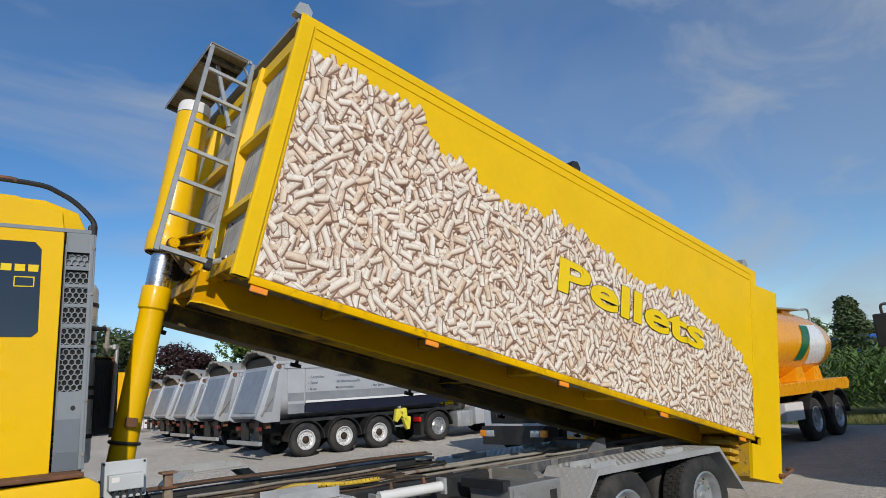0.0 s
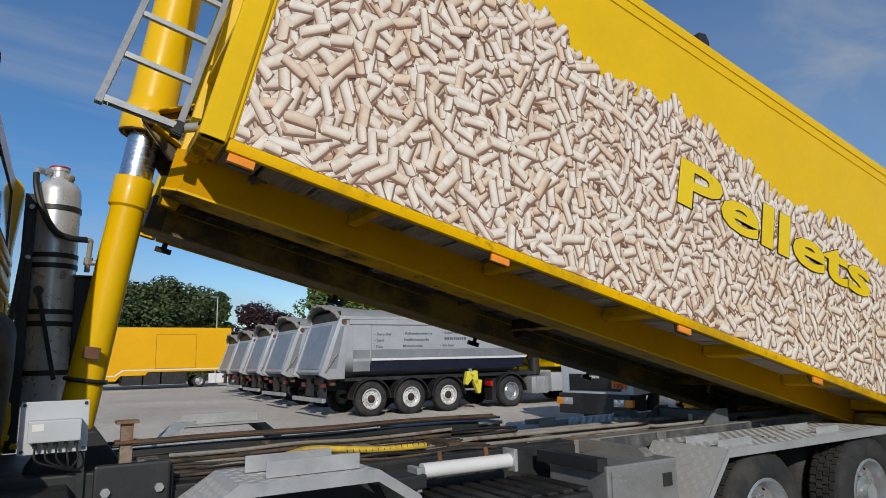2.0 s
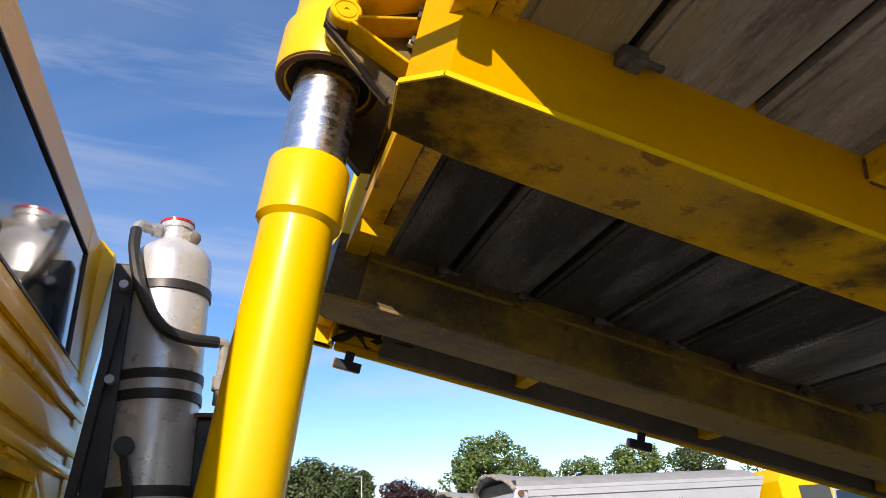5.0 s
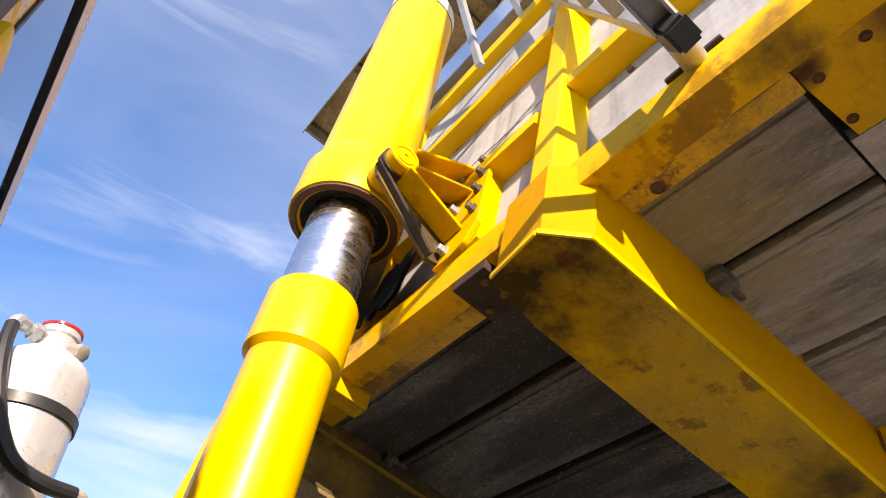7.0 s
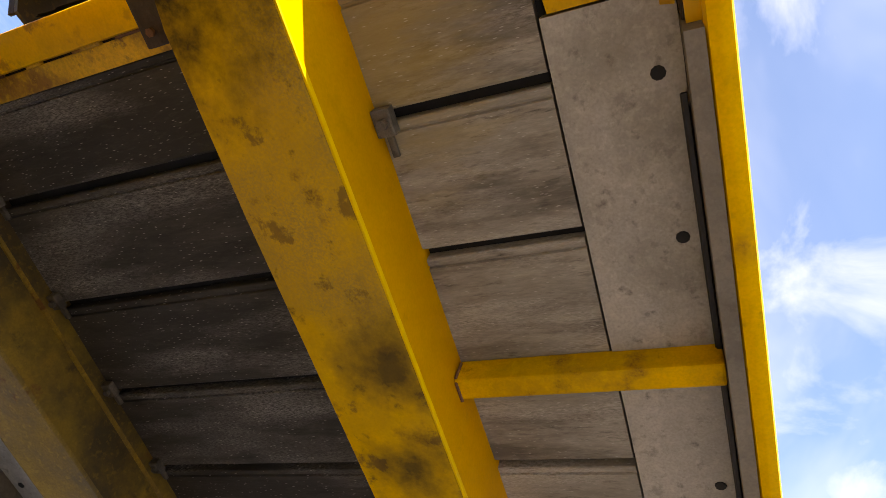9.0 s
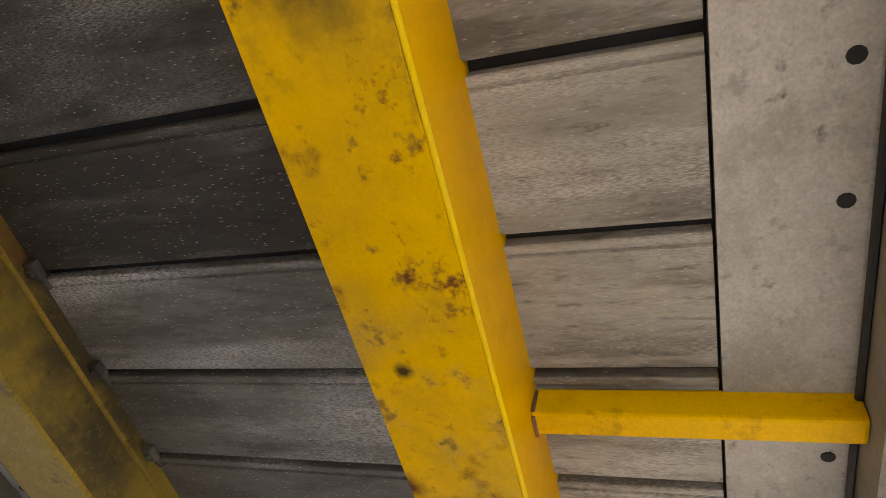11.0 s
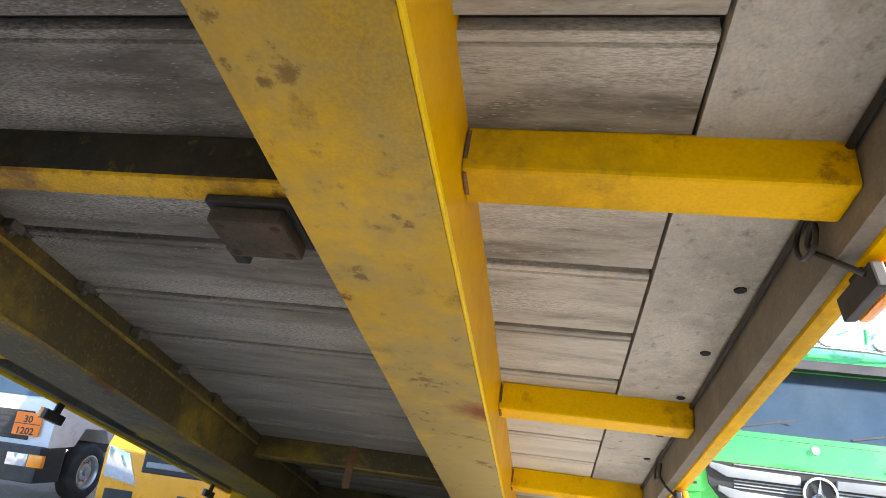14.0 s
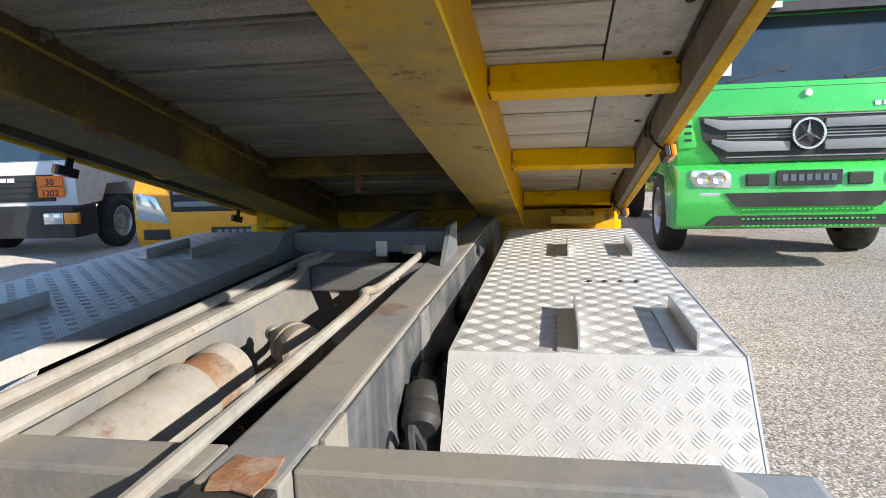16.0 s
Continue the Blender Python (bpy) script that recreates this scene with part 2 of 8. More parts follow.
# the wide pale spot paints the brighter light on the rear panels
plank_m = mat("weathered_grey_floor_panel_lit_rear", (0.33, 0.305, 0.255), 0.7, var=0.35, scale=3.5, dirt=0.8, dirtcol=(0.10, 0.085, 0.065), dscale=3.2, dlo=0.52, bump=0.22, bscale=90, stretch=(2.4, 0.45, 1), speck=0.5, spec=0.4, grain=0.16, spot=[((0.12, -0.66, 0.0), 0.34, (0.34, 0.24, 0.03), 0.55), ((4.9, -0.9, 0.0), 2.6, (0.66, 0.62, 0.54), 0.6)], cloud=(((0.60, 0.57, 0.51), 0.85, 1.9, 0.47, 0.15), ((0.035, 0.031, 0.026), 0.9, 24.0, 0.60, 0.6)))
# soot plus the shade of the far half, put into one darker grey
plank_dark = mat("sooty_shade_dark_floor_panel", (0.08, 0.073, 0.062), 0.75, var=0.35, scale=3.0, dirt=0.9, dirtcol=(0.04, 0.036, 0.03), dscale=2.2, dlo=0.46, bump=0.22, bscale=90, stretch=(2.4, 0.45, 1), speck=0.5, spec=0.35, grain=0.16, cloud=(((0.40, 0.39, 0.37), 0.6, 1.9, 0.50, 0.1), ((0.035, 0.031, 0.026), 0.9, 24.0, 0.60, 0.6)))
# pale rear spot: painted light, as on the south panels
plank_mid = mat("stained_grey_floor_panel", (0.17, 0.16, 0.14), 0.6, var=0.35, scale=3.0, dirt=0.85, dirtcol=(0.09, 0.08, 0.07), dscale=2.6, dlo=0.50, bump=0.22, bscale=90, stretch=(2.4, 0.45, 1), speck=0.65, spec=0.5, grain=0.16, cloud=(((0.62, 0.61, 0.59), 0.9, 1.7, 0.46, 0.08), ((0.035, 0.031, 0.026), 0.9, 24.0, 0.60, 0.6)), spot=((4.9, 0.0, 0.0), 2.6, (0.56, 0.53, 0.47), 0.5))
edge_board = mat("pale_grey_edge_board", (0.46, 0.435, 0.38), 0.7, var=0.18, scale=2.5, dirt=0.55, dirtcol=(0.20, 0.18, 0.14), dscale=2.6, dlo=0.54, bump=0.3, bscale=70, grain=0.2, cloud=(((0.26, 0.245, 0.21), 0.7, 1.3, 0.50, 0.2), ((0.035, 0.031, 0.026), 0.9, 24.0, 0.60, 0.6)))
clamp_m = mat("grimy_clamp_steel", (0.15, 0.135, 0.11), 0.6, 0.3, var=0.3, scale=20, dirt=0.7, dirtcol=(0.05, 0.045, 0.035), dscale=14, dlo=0.48)
# near-black used in gaps, holes, hollows and on the flap
black_gap = mat("flat_near_black", (0.012, 0.012, 0.012), 0.8, var=0.1)
alu = mat("brushed_aluminium", (0.60, 0.61, 0.62), 0.42, 0.55, var=0.10, scale=4, dirt=0.2, dirtcol=(0.3, 0.29, 0.27))
alu_plate = mat("dusty_aluminium_tread_plate", (0.55, 0.55, 0.54), 0.5, 0.2, var=0.10, scale=3, dirt=0.30, dirtcol=(0.42, 0.40, 0.36), dlo=0.49, dscale=3, grain=0.12)
galv = mat("galvanised_steel", (0.42, 0.44, 0.45), 0.5, 0.5, var=0.14, scale=9)
steel_bottle = mat("scuffed_silver_gas_bottle", (0.74, 0.75, 0.76), 0.32, 0.42, var=0.10, scale=5, dirt=0.25, dirtcol=(0.25, 0.25, 0.25), streak=0.25)
chrome = mat("chromed_steel", (0.75, 0.76, 0.78), 0.27, 1.0, var=0.05, scale=6, stretch=(1, 1, 3))
black_steel = mat("black_chassis_steel", (0.022, 0.024, 0.027), 0.55, var=0.25, scale=3, dirt=0.4, dirtcol=(0.07, 0.062, 0.054), dlo=0.53, dscale=2)
blue_black = mat("dusty_blue_black_paint", (0.06, 0.068, 0.08), 0.5, var=0.25, scale=3, dirt=0.6, dirtcol=(0.21, 0.20, 0.18), dlo=0.5, dscale=3, streak=0.3, bump=0.2)
grey_steel = mat("dusty_grey_chassis_steel", (0.20, 0.205, 0.21), 0.6, 0.1, var=0.2, scale=3, dirt=0.85, dirtcol=(0.27, 0.245, 0.205), dlo=0.44, dscale=2.2, bump=0.3, rust=0.5)
dusty = mat("dust_covered_steel", (0.30, 0.285, 0.255), 0.85, var=0.2, scale=4, dirt=0.6, dirtcol=(0.22, 0.17, 0.12), dlo=0.5, rust=0.6, bump=0.4, bscale=80)
rusty = mat("rusty_steel", (0.19, 0.085, 0.04), 0.85, var=0.35, scale=6, dirt=0.5, dirtcol=(0.07, 0.05, 0.04), bump=0.5)
grimy_rust = mat("oily_rust_brown_steel", (0.115, 0.075, 0.048), 0.8, var=0.35, scale=7, dirt=0.9, dirtcol=(0.035, 0.028, 0.022), dscale=6, dlo=0.47, bump=0.5, bscale=60, rust=0.9)
dusty_rust = mat("dusty_rusting_steel", (0.30, 0.255, 0.20), 0.85, var=0.25, scale=6, dirt=0.9, dirtcol=(0.20, 0.085, 0.035), dscale=5, dlo=0.47, bump=0.5, bscale=70, rust=0.9)
pad_m = mat("worn_brown_rubber_pad", (0.060, 0.045, 0.034), 0.8, var=0.35, scale=12, dirt=0.6, dirtcol=(0.11, 0.075, 0.05), dscale=9, dlo=0.5, bump=0.5, grain=0.3)
rust_patch = mat("orange_rust_patch", (0.27, 0.125, 0.055), 0.9, var=0.35, scale=14, dirt=0.7, dirtcol=(0.33, 0.29, 0.24), dscale=12, dlo=0.52, bump=0.5, bscale=70)
rubber = mat("tyre_rubber", (0.022, 0.022, 0.023), 0.8, var=0.25, scale=5, dirt=0.35, dirtcol=(0.09, 0.085, 0.075), dlo=0.5, bump=0.3)
black_plastic = mat("black_plastic", (0.018, 0.018, 0.019), 0.5, var=0.15, scale=4, dirt=0.25, dirtcol=(0.08, 0.075, 0.065))
brown_plastic = mat("dark_brown_grey_air_duct", (0.035, 0.031, 0.026), 0.55, var=0.15, scale=2)
grey_panel = mat("grey_plastic_side_panel", (0.23, 0.255, 0.28), 0.4, var=0.06, scale=2, streak=0.12, dirtcol=(0.35, 0.36, 0.36))
dark_panel = mat("slate_grey_plastic_panel", (0.13, 0.15, 0.175), 0.45, var=0.06, scale=2)
mid_panel = mat("mid_grey_plastic_panel", (0.165, 0.19, 0.22), 0.45, var=0.06, scale=2)
box_grey = mat("light_grey_control_box", (0.52, 0.55, 0.58), 0.4, var=0.05)
white_paint = mat("white_truck_paint", (0.78, 0.79, 0.80), 0.3, var=0.04, coat=0.5)
green_paint = mat("bright_green_truck_paint", (0.045, 0.50, 0.085), 0.25, var=0.05, scale=1.0, coat=0.9)
silver_paint = mat("silver_trailer_paint", (0.49, 0.51, 0.54), 0.38, 0.2, var=0.07, scale=1.0, dirt=0.2, dirtcol=(0.36, 0.37, 0.38), streak=0.08)
silver_mid = mat("mid_grey_trailer_paint", (0.27, 0.29, 0.32), 0.4, 0.2, var=0.10, scale=1.5, dirt=0.3, dirtcol=(0.40, 0.40, 0.39), streak=0.2)
silver_dark = mat("darker_silver_trailer_paint", (0.22, 0.235, 0.25), 0.38, 0.5, var=0.08)
navy_paint = mat("dark_navy_trailer_paint", (0.012, 0.014, 0.03), 0.35, var=0.1, scale=2, coat=0.3)
tarp = mat("grey_tarpaulin", (0.30, 0.30, 0.29), 0.8, var=0.12, bump=0.4, bscale=12)
rim_m = mat("steel_wheel_rim", (0.62, 0.63, 0.64), 0.35, 0.8, var=0.12, dirt=0.2)
lamp_orange = mat("amber_lens", (0.95, 0.30, 0.01), 0.2, var=0.08, coat=0.6)
lamp_red = mat("red_lens", (0.60, 0.02, 0.015), 0.2, var=0.08, coat=0.6)
dim_red = mat("dull_red_lens", (0.16, 0.015, 0.012), 0.4, var=0.2)
lamp_clear = mat("clear_lamp_glass", (0.75, 0.77, 0.80), 0.08, 0.6, var=0.15, scale=20, coat=1.0)
window_dark = mat("dark_tinted_cab_glass", (0.012, 0.018, 0.035), 0.05, var=0.1, coat=1.0)
screen_glass = mat("windscreen_glass", (0.03, 0.05, 0.065), 0.04, var=0.2, coat=1.0)
white_plastic = mat("white_plastic", (0.75, 0.75, 0.75), 0.4, var=0.05)
dark_green = mat("dark_green_decal", (0.01, 0.13, 0.05), 0.35)
hazard_orange = mat("orange_hazard_plate", (0.90, 0.20, 0.01), 0.4, var=0.05)
black_ink = mat("black_lettering", (0.01, 0.01, 0.01), 0.5)
grey_ink = mat("slate_lettering", (0.10, 0.13, 0.18), 0.5)
grime = mat("dried_grey_runs", (0.46, 0.46, 0.45), 0.8, var=0.25, scale=4, streak=0.85, dirtcol=(0.20, 0.20, 0.20), dirt=0.3)
white_rim = mat("white_painted_wheel_rim", (0.72, 0.73, 0.74), 0.4, 0.1, var=0.08, dirt=0.3, dirtcol=(0.3, 0.28, 0.25))
yellow_text = mat("yellow_lettering_film", (0.85, 0.60, 0.0), 0.35, var=0.03)
ground_m = mat("worn_grey_asphalt", (0.525, 0.49, 0.445), 0.9, spot=((7.75, 8.9, 0.0), 1.35, (0.07, 0.066, 0.06), 0.95), var=0.2, scale=0.25, dirt=0.35, dirtcol=(0.32, 0.295, 0.26), dscale=0.5, dlo=0.53, spec=0.2)


def add_aggregate(m):
    """Chippings of a few millimetres to a centimetre, each in its own grey, with relief."""
    n, l = m.node_tree.nodes, m.node_tree.links
    b = n["Principled BSDF"]
    old = b.inputs["Base Color"].links[0].from_socket
    tc = n.new("ShaderNodeTexCoord")
    vo = n.new("ShaderNodeTexVoronoi")
    vo.inputs["Scale"].default_value = 85.0
    l.new(tc.outputs["Object"], vo.inputs["Vector"])
    sep = n.new("ShaderNodeSeparateColor")
    l.new(vo.outputs["Color"], sep.inputs["Color"])
    mr = n.new("ShaderNodeMapRange")
    mr.inputs["To Min"].default_value, mr.inputs["To Max"].default_value = 0.5, 1.5
    l.new(sep.outputs["Red"], mr.inputs["Value"])
    edge = n.new("ShaderNodeMapRange")
    edge.inputs["From Min"].default_value, edge.inputs["From Max"].default_value = 0.25, 0.75
    edge.inputs["To Min"].default_value, edge.inputs["To Max"].default_value = 1.0, 0.5
    l.new(vo.outputs["Distance"], edge.inputs["Value"])
    mu = n.new("ShaderNodeMath")
    mu.operation = "MULTIPLY"
    l.new(mr.outputs["Result"], mu.inputs[0])
    l.new(edge.outputs["Result"], mu.inputs[1])
    sc = n.new("ShaderNodeVectorMath")
    sc.operation = "SCALE"
    l.new(old, sc.inputs[0])
    l.new(mu.outputs[0], sc.inputs["Scale"])
    l.new(sc.outputs[0], b.inputs["Base Color"])
    bp = n.new("ShaderNodeBump")
    bp.inputs["Strength"].default_value, bp.inputs["Distance"].default_value = 0.8, 0.003
    bp.invert = True
    l.new(vo.outputs["Distance"], bp.inputs["Height"])
    l.new(bp.outputs["Normal"], b.inputs["Normal"])


add_aggregate(ground_m)
ground_m.node_tree.nodes["Principled BSDF"].inputs["Diffuse Roughness"].default_value = 0.7
grass_m = mat("dry_grass", (0.13, 0.15, 0.04), 0.9, var=0.35, scale=1.5)


# ---- mesh helpers ----
def part(name, bm, material, parent=None, label="", smooth=False, m=None, sharp=35):
    bmesh.ops.recalc_face_normals(bm, faces=bm.faces)
    if smooth:
        for f in bm.faces:
            f.smooth = True
        for e in bm.edges:
            e.smooth = len(e.link_faces) == 2 and e.calc_face_angle(0) < radians(sharp)
    me = bpy.data.meshes.new(name)
    bm.to_mesh(me)
    bm.free()
    me.materials.append(material)
    ob = new(name, me)
    if parent is not None:
        ob.parent = parent
    if m is not None:
        ob.matrix_basis = m
    return tagged(ob, label)


def thing(name, label, category, m=None, group="", kind=""):
    ob = new(name)
    ob.empty_display_size = 0.2
    if m is not None:
        ob.matrix_basis = m
    return tagged(ob, label, category, group, kind)


def nb():
    return bmesh.new()


def box(bm, x0, x1, y0, y1, z0, z1, bev=0.0):
    vs = [bm.verts.new((x, y, z)) for x in (x0, x1) for y in (y0, y1) for z in (z0, z1)]
    fs = [bm.faces.new([vs[i] for i in q]) for q in ((0, 1, 3, 2), (4, 6, 7, 5), (0, 4, 5, 1), (2, 3, 7, 6), (0, 2, 6, 4), (1, 5, 7, 3))]
    if bev:
        es = list({e for f in fs for e in f.edges})
        bmesh.ops.bevel(bm, geom=es, offset=bev, segments=2, profile=0.6, affect="EDGES")
    return bm


def prism(bm, pts, axis, a, b, bev=0.0):
    """A closed outline, extruded along an axis: the outline's pairs are the other two axes in order."""
    def put(p, t):
        q = list(p)
        q.insert(axis, t)
        return bm.verts.new(q)
    va, vb = [put(p, a) for p in pts], [put(p, b) for p in pts]
    k = len(pts)
    fs = [bm.faces.new(va), bm.faces.new(vb[::-1])]
    for i in range(k):
        fs.append(bm.faces.new((va[i], vb[i], vb[(i + 1) % k], va[(i + 1) % k])))
    if bev:
        bmesh.ops.recalc_face_normals(bm, faces=fs)
        es = list({e for f in fs for e in f.edges})
        bmesh.ops.bevel(bm, geom=es, offset=bev, segments=2, profile=0.6, affect="EDGES")
    return bm


def frame_of(d):
    d = Vector(d).normalized()
    a = Vector((0, 0, 1)) if abs(d.z) < 0.9 else Vector((1, 0, 0))
    x = d.cross(a).normalized()
    return x, d.cross(x).normalized(), d


def lathe(bm, prof, origin, d, n=24):
    """Rings of (radius, distance along d)."""
    x, y, d = frame_of(d)
    o = Vector(origin)
    rings = []
    for r, h in prof:
        if r < 1e-5:
            rings.append([bm.verts.new(o + d * h)])
        else:
            rings.append([bm.verts.new(o + d * h + (x * math.cos(2 * math.pi * i / n) + y * math.sin(2 * math.pi * i / n)) * r) for i in range(n)])
    for a, b in zip(rings, rings[1:]):
        for i in range(n):
            j = (i + 1) % n
            if len(a) == 1 and len(b) == 1:
                continue
            if len(a) == 1:
                bm.faces.new((a[0], b[i], b[j]))
            elif len(b) == 1:
                bm.faces.new((a[i], b[0], a[j]))
            else:
                bm.faces.new((a[i], b[i], b[j], a[j]))
    return bm


def rod(bm, p, q, r, n=12, r2=None):
    p, q = Vector(p), Vector(q)
    h = (q - p).length
    return lathe(bm, [(0, 0), (r, 0), (r2 or r, h), (0, h)], p, q - p, n)


def sweep(bm, pts, r, n=8, smooth_steps=6):
    """A round hose or bar along a smooth curve through the points."""
    P = [Vector(p) for p in pts]
    if smooth_steps > 1 and len(P) > 2:
        Q = [P[0] * 2 - P[1]] + P + [P[-1] * 2 - P[-2]]
        out = []
        for i in range(1, len(Q) - 2):
            for k in range(smooth_steps):
                t = k / smooth_steps
                a, b, c, d = Q[i - 1:i + 3]
                out.append(0.5 * ((2 * b) + (c - a) * t + (2 * a - 5 * b + 4 * c - d) * t * t + (3 * b - a - 3 * c + d) * t ** 3))
        P = out + [P[-1]]
    rings = []
    x = None
    for i, p in enumerate(P):
        d = (P[min(i + 1, len(P) - 1)] - P[max(i - 1, 0)]).normalized()
        if x is None:
            x, y, _ = frame_of(d)
        x = (x - d * x.dot(d)).normalized()
        y = d.cross(x)
        rings.append([bm.verts.new(p + (x * math.cos(2 * math.pi * k / n) + y * math.sin(2 * math.pi * k / n)) * r) for k in range(n)])
    for a, b in zip(rings, rings[1:]):
        for k in range(n):
            bm.faces.new((a[k], b[k], b[(k + 1) % n], a[(k + 1) % n]))
    bm.faces.new(rings[0][::-1])
    bm.faces.new(rings[-1])
    return bm


def bar(bm, p, q, wx, wy, up=(0, 0, 1)):
    """A square bar from p to q."""
    p, q = Vector(p), Vector(q)
    d = (q - p).normalized()
    x = d.cross(Vector(up)).normalized()
    y = x.cross(d)
    c = [(-wx / 2, -wy / 2), (wx / 2, -wy / 2), (wx / 2, wy / 2), (-wx / 2, wy / 2)]
    va, vb = [bm.verts.new(p + x * a + y * b) for a, b in c], [bm.verts.new(q + x * a + y * b) for a, b in c]
    bm.faces.new(va[::-1])
    bm.faces.new(vb)
    for i in range(4):
        bm.faces.new((va[i], va[(i + 1) % 4], vb[(i + 1) % 4], vb[i]))
    return bm


def rect_frame(bm, axis, a, b, x0, x1, y0, y1, wd):
    """A flat rectangular frame between two planes across an axis."""
    def bx(p0, p1, q0, q1):
        lo, hi = [p0, q0], [p1, q1]
        lo.insert(axis, a)
        hi.insert(axis, b)
        box(bm, lo[0], hi[0], lo[1], hi[1], lo[2], hi[2])
    bx(x0, x1, y0, y0 + wd)
    bx(x0, x1, y1 - wd, y1)
    bx(x0, x0 + wd, y0 + wd, y1 - wd)
    bx(x1 - wd, x1, y0 + wd, y1 - wd)
    return bm


def text_mesh(s, size, depth=0.002, bold=0.0):
    cu = bpy.data.curves.new("lettering", "FONT")
    cu.body, cu.size, cu.extrude, cu.offset = s, size, depth, bold
    cu.resolution_u = 3
    ob = bpy.data.objects.new("lettering", cu)
    scene.collection.objects.link(ob)
    dg = bpy.context.evaluated_depsgraph_get()
    me = bpy.data.meshes.new_from_object(ob.evaluated_get(dg))
    bpy.data.objects.remove(ob)
    return me


# ---- ground ----
bm = nb()
G = 700.0
nx = 8
for i in range(nx):
    for j in range(nx):
        x0, x1 = -G + 2 * G * i / nx, -G + 2 * G * (i + 1) / nx
        y0, y1 = -G + 2 * G * j / nx, -G + 2 * G * (j + 1) / nx
        bm.faces.new([bm.verts.new(p) for p in ((x0, y0, 0), (x1, y0, 0), (x1, y1, 0), (x0, y1, 0))])
bmesh.ops.remove_doubles(bm, verts=bm.verts, dist=0.01)
ground = tagged(part("ground", bm, ground_m), "worn grey asphalt yard with oil stains and grit", "ground", kind="structure")


# ================= the tipper truck =================
truck = thing("tipper_truck", "yellow tipper truck with its pellet body raised on a ram", "truck")
TB = pose(0, 0, 2.632, 0, 14.47, 0)       # the raised body's own axes: rearward, across, up


def bpart(name, bm, material, label="", smooth=False, parent=None):
    if parent is None:
        return part(name, bm, material, truck, label, smooth, TB)
    return part(name, bm, material, parent, label, smooth)


LEN, TOP, HALF = 6.30, 2.035, 1.25
WEB, INN, SEAM, DEEP = 0.64, 0.42, 0.98, 0.209
PITCH = 0.305
CROSS = (0.845, 1.82, 2.91, 4.03, 5.08, 6.17)

# side walls: sheet, front post, top rail, rear post
for s in (-1, 1):
    bm = nb()
    y0, y1 = sorted((s * HALF, s * (HALF - 0.045)))
    box(bm, -0.018, LEN + 0.14, y0, y1, -0.072, TOP)
    side = bpart("side_wall", bm, yellow, "smooth glossy yellow side wall")
    for nm, (u0, u1, w0, w1) in (("front_post", (-0.021, -0.005, -0.072, TOP - 0.07)), ("top_rail", (-0.146, LEN + 0.14, TOP - 0.07, TOP + 0.005)),
                                 ("rear_post", (LEN + 0.02, LEN + 0.15, -0.08, TOP - 0.07))):
        bm = nb()
        y0, y1 = sorted((s * HALF, s * (HALF + 0.008)))
        box(bm, u0, u1, y0, y1, w0, w1, 0.003)
        bpart(nm, bm, yellow, parent=side)
    bm = nb()
    y0, y1 = sorted((s * (HALF + 0.0005), s * (HALF + 0.005)))
    box(bm, 0.0, LEN, y0, y1, TOP - 0.155, TOP - 0.147)
    bpart("trim_line", bm, yellow_light, parent=side)
    # rounded lower rail
    bm = nb()
    y0, y1 = sorted((s * 1.227, s * 1.267))
    box(bm, -0.018, LEN, y0, y1, -0.136 if s < 0 else -0.112, -0.073, 0.016)
    bpart("lower_rail", bm, yellow_light, "rounded yellow lower rail", True)
    bm = nb()
    y0, y1 = sorted((s * 1.198, s * 1.2265))
    box(bm, 0.18, LEN - 0.1, y0, y1, -0.128 if s < 0 else -0.100, 0.028)
    bpart("rail_liner", bm, rail_liner_m, "grey inner face of the lower rail")
    # lifting lugs on the top edge
    for u in (-0.13, 2.99, 6.24):
        bm = nb()
        prism(bm, [(u - 0.07, TOP), (u + 0.07, TOP), (u + 0.07, TOP + 0.07), (u + 0.02, TOP + 0.12), (u - 0.05, TOP + 0.10)], 1, s * (HALF - 0.10), s * (HALF - 0.02))
        bpart("lug", bm, black_steel if u == 2.99 else galv, "grey steel lug on the top edge")
# roof sheet
bm = nb()
box(bm, -0.15, LEN + 0.1, -HALF + 0.05, HALF - 0.05, TOP - 0.06, TOP - 0.02)
bpart("roof_sheet", bm, tarp, "grey roll cover over the load")

# floor
bm = nb()
box(bm, -0.1, LEN + 0.1, -1.2, 1.2, 0.03, 0.05)
floor_ob = bpart("body_floor", bm, black_gap, "dark underside of the load floor")
plank_meshes = {}
for k in range(22):
    u0, u1 = -0.07 + PITCH * k + 0.007, -0.07 + PITCH * (k + 1) - 0.016
    if k == 0:
        u0 = 0.0
    u1 = min(u1, LEN)
    for band, (v0, v1) in (("s", (-SEAM + 0.003, -WEB)), ("m", (-INN - 0.2, INN + 0.2)), ("n", (WEB, SEAM - 0.003))):
        bm = nb()
        prof = [(u0, 0.004), (u0 + 0.003, 0.001), (u0 + 0.015, 0.001), (u0 + 0.017, 0.006), (u0 + 0.021, 0.006), (u0 + 0.024, 0.0), (u1 - 0.006, 0.0), (u1, 0.006), (u1, 0.03), (u0, 0.03)]
        va, vb = [bm.verts.new((a, v0, c)) for a, c in prof], [bm.verts.new((a, v1, c)) for a, c in prof]
        bm.faces.new(va)
        bm.faces.new(vb[::-1])
        for i in range(len(prof)):
            bm.faces.new((va[i], vb[i], vb[(i + 1) % len(prof)], va[(i + 1) % len(prof)]))
        # north and foremost panels get the darker grey that holds their shade
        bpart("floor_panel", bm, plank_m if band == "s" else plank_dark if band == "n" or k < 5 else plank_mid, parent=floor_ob)
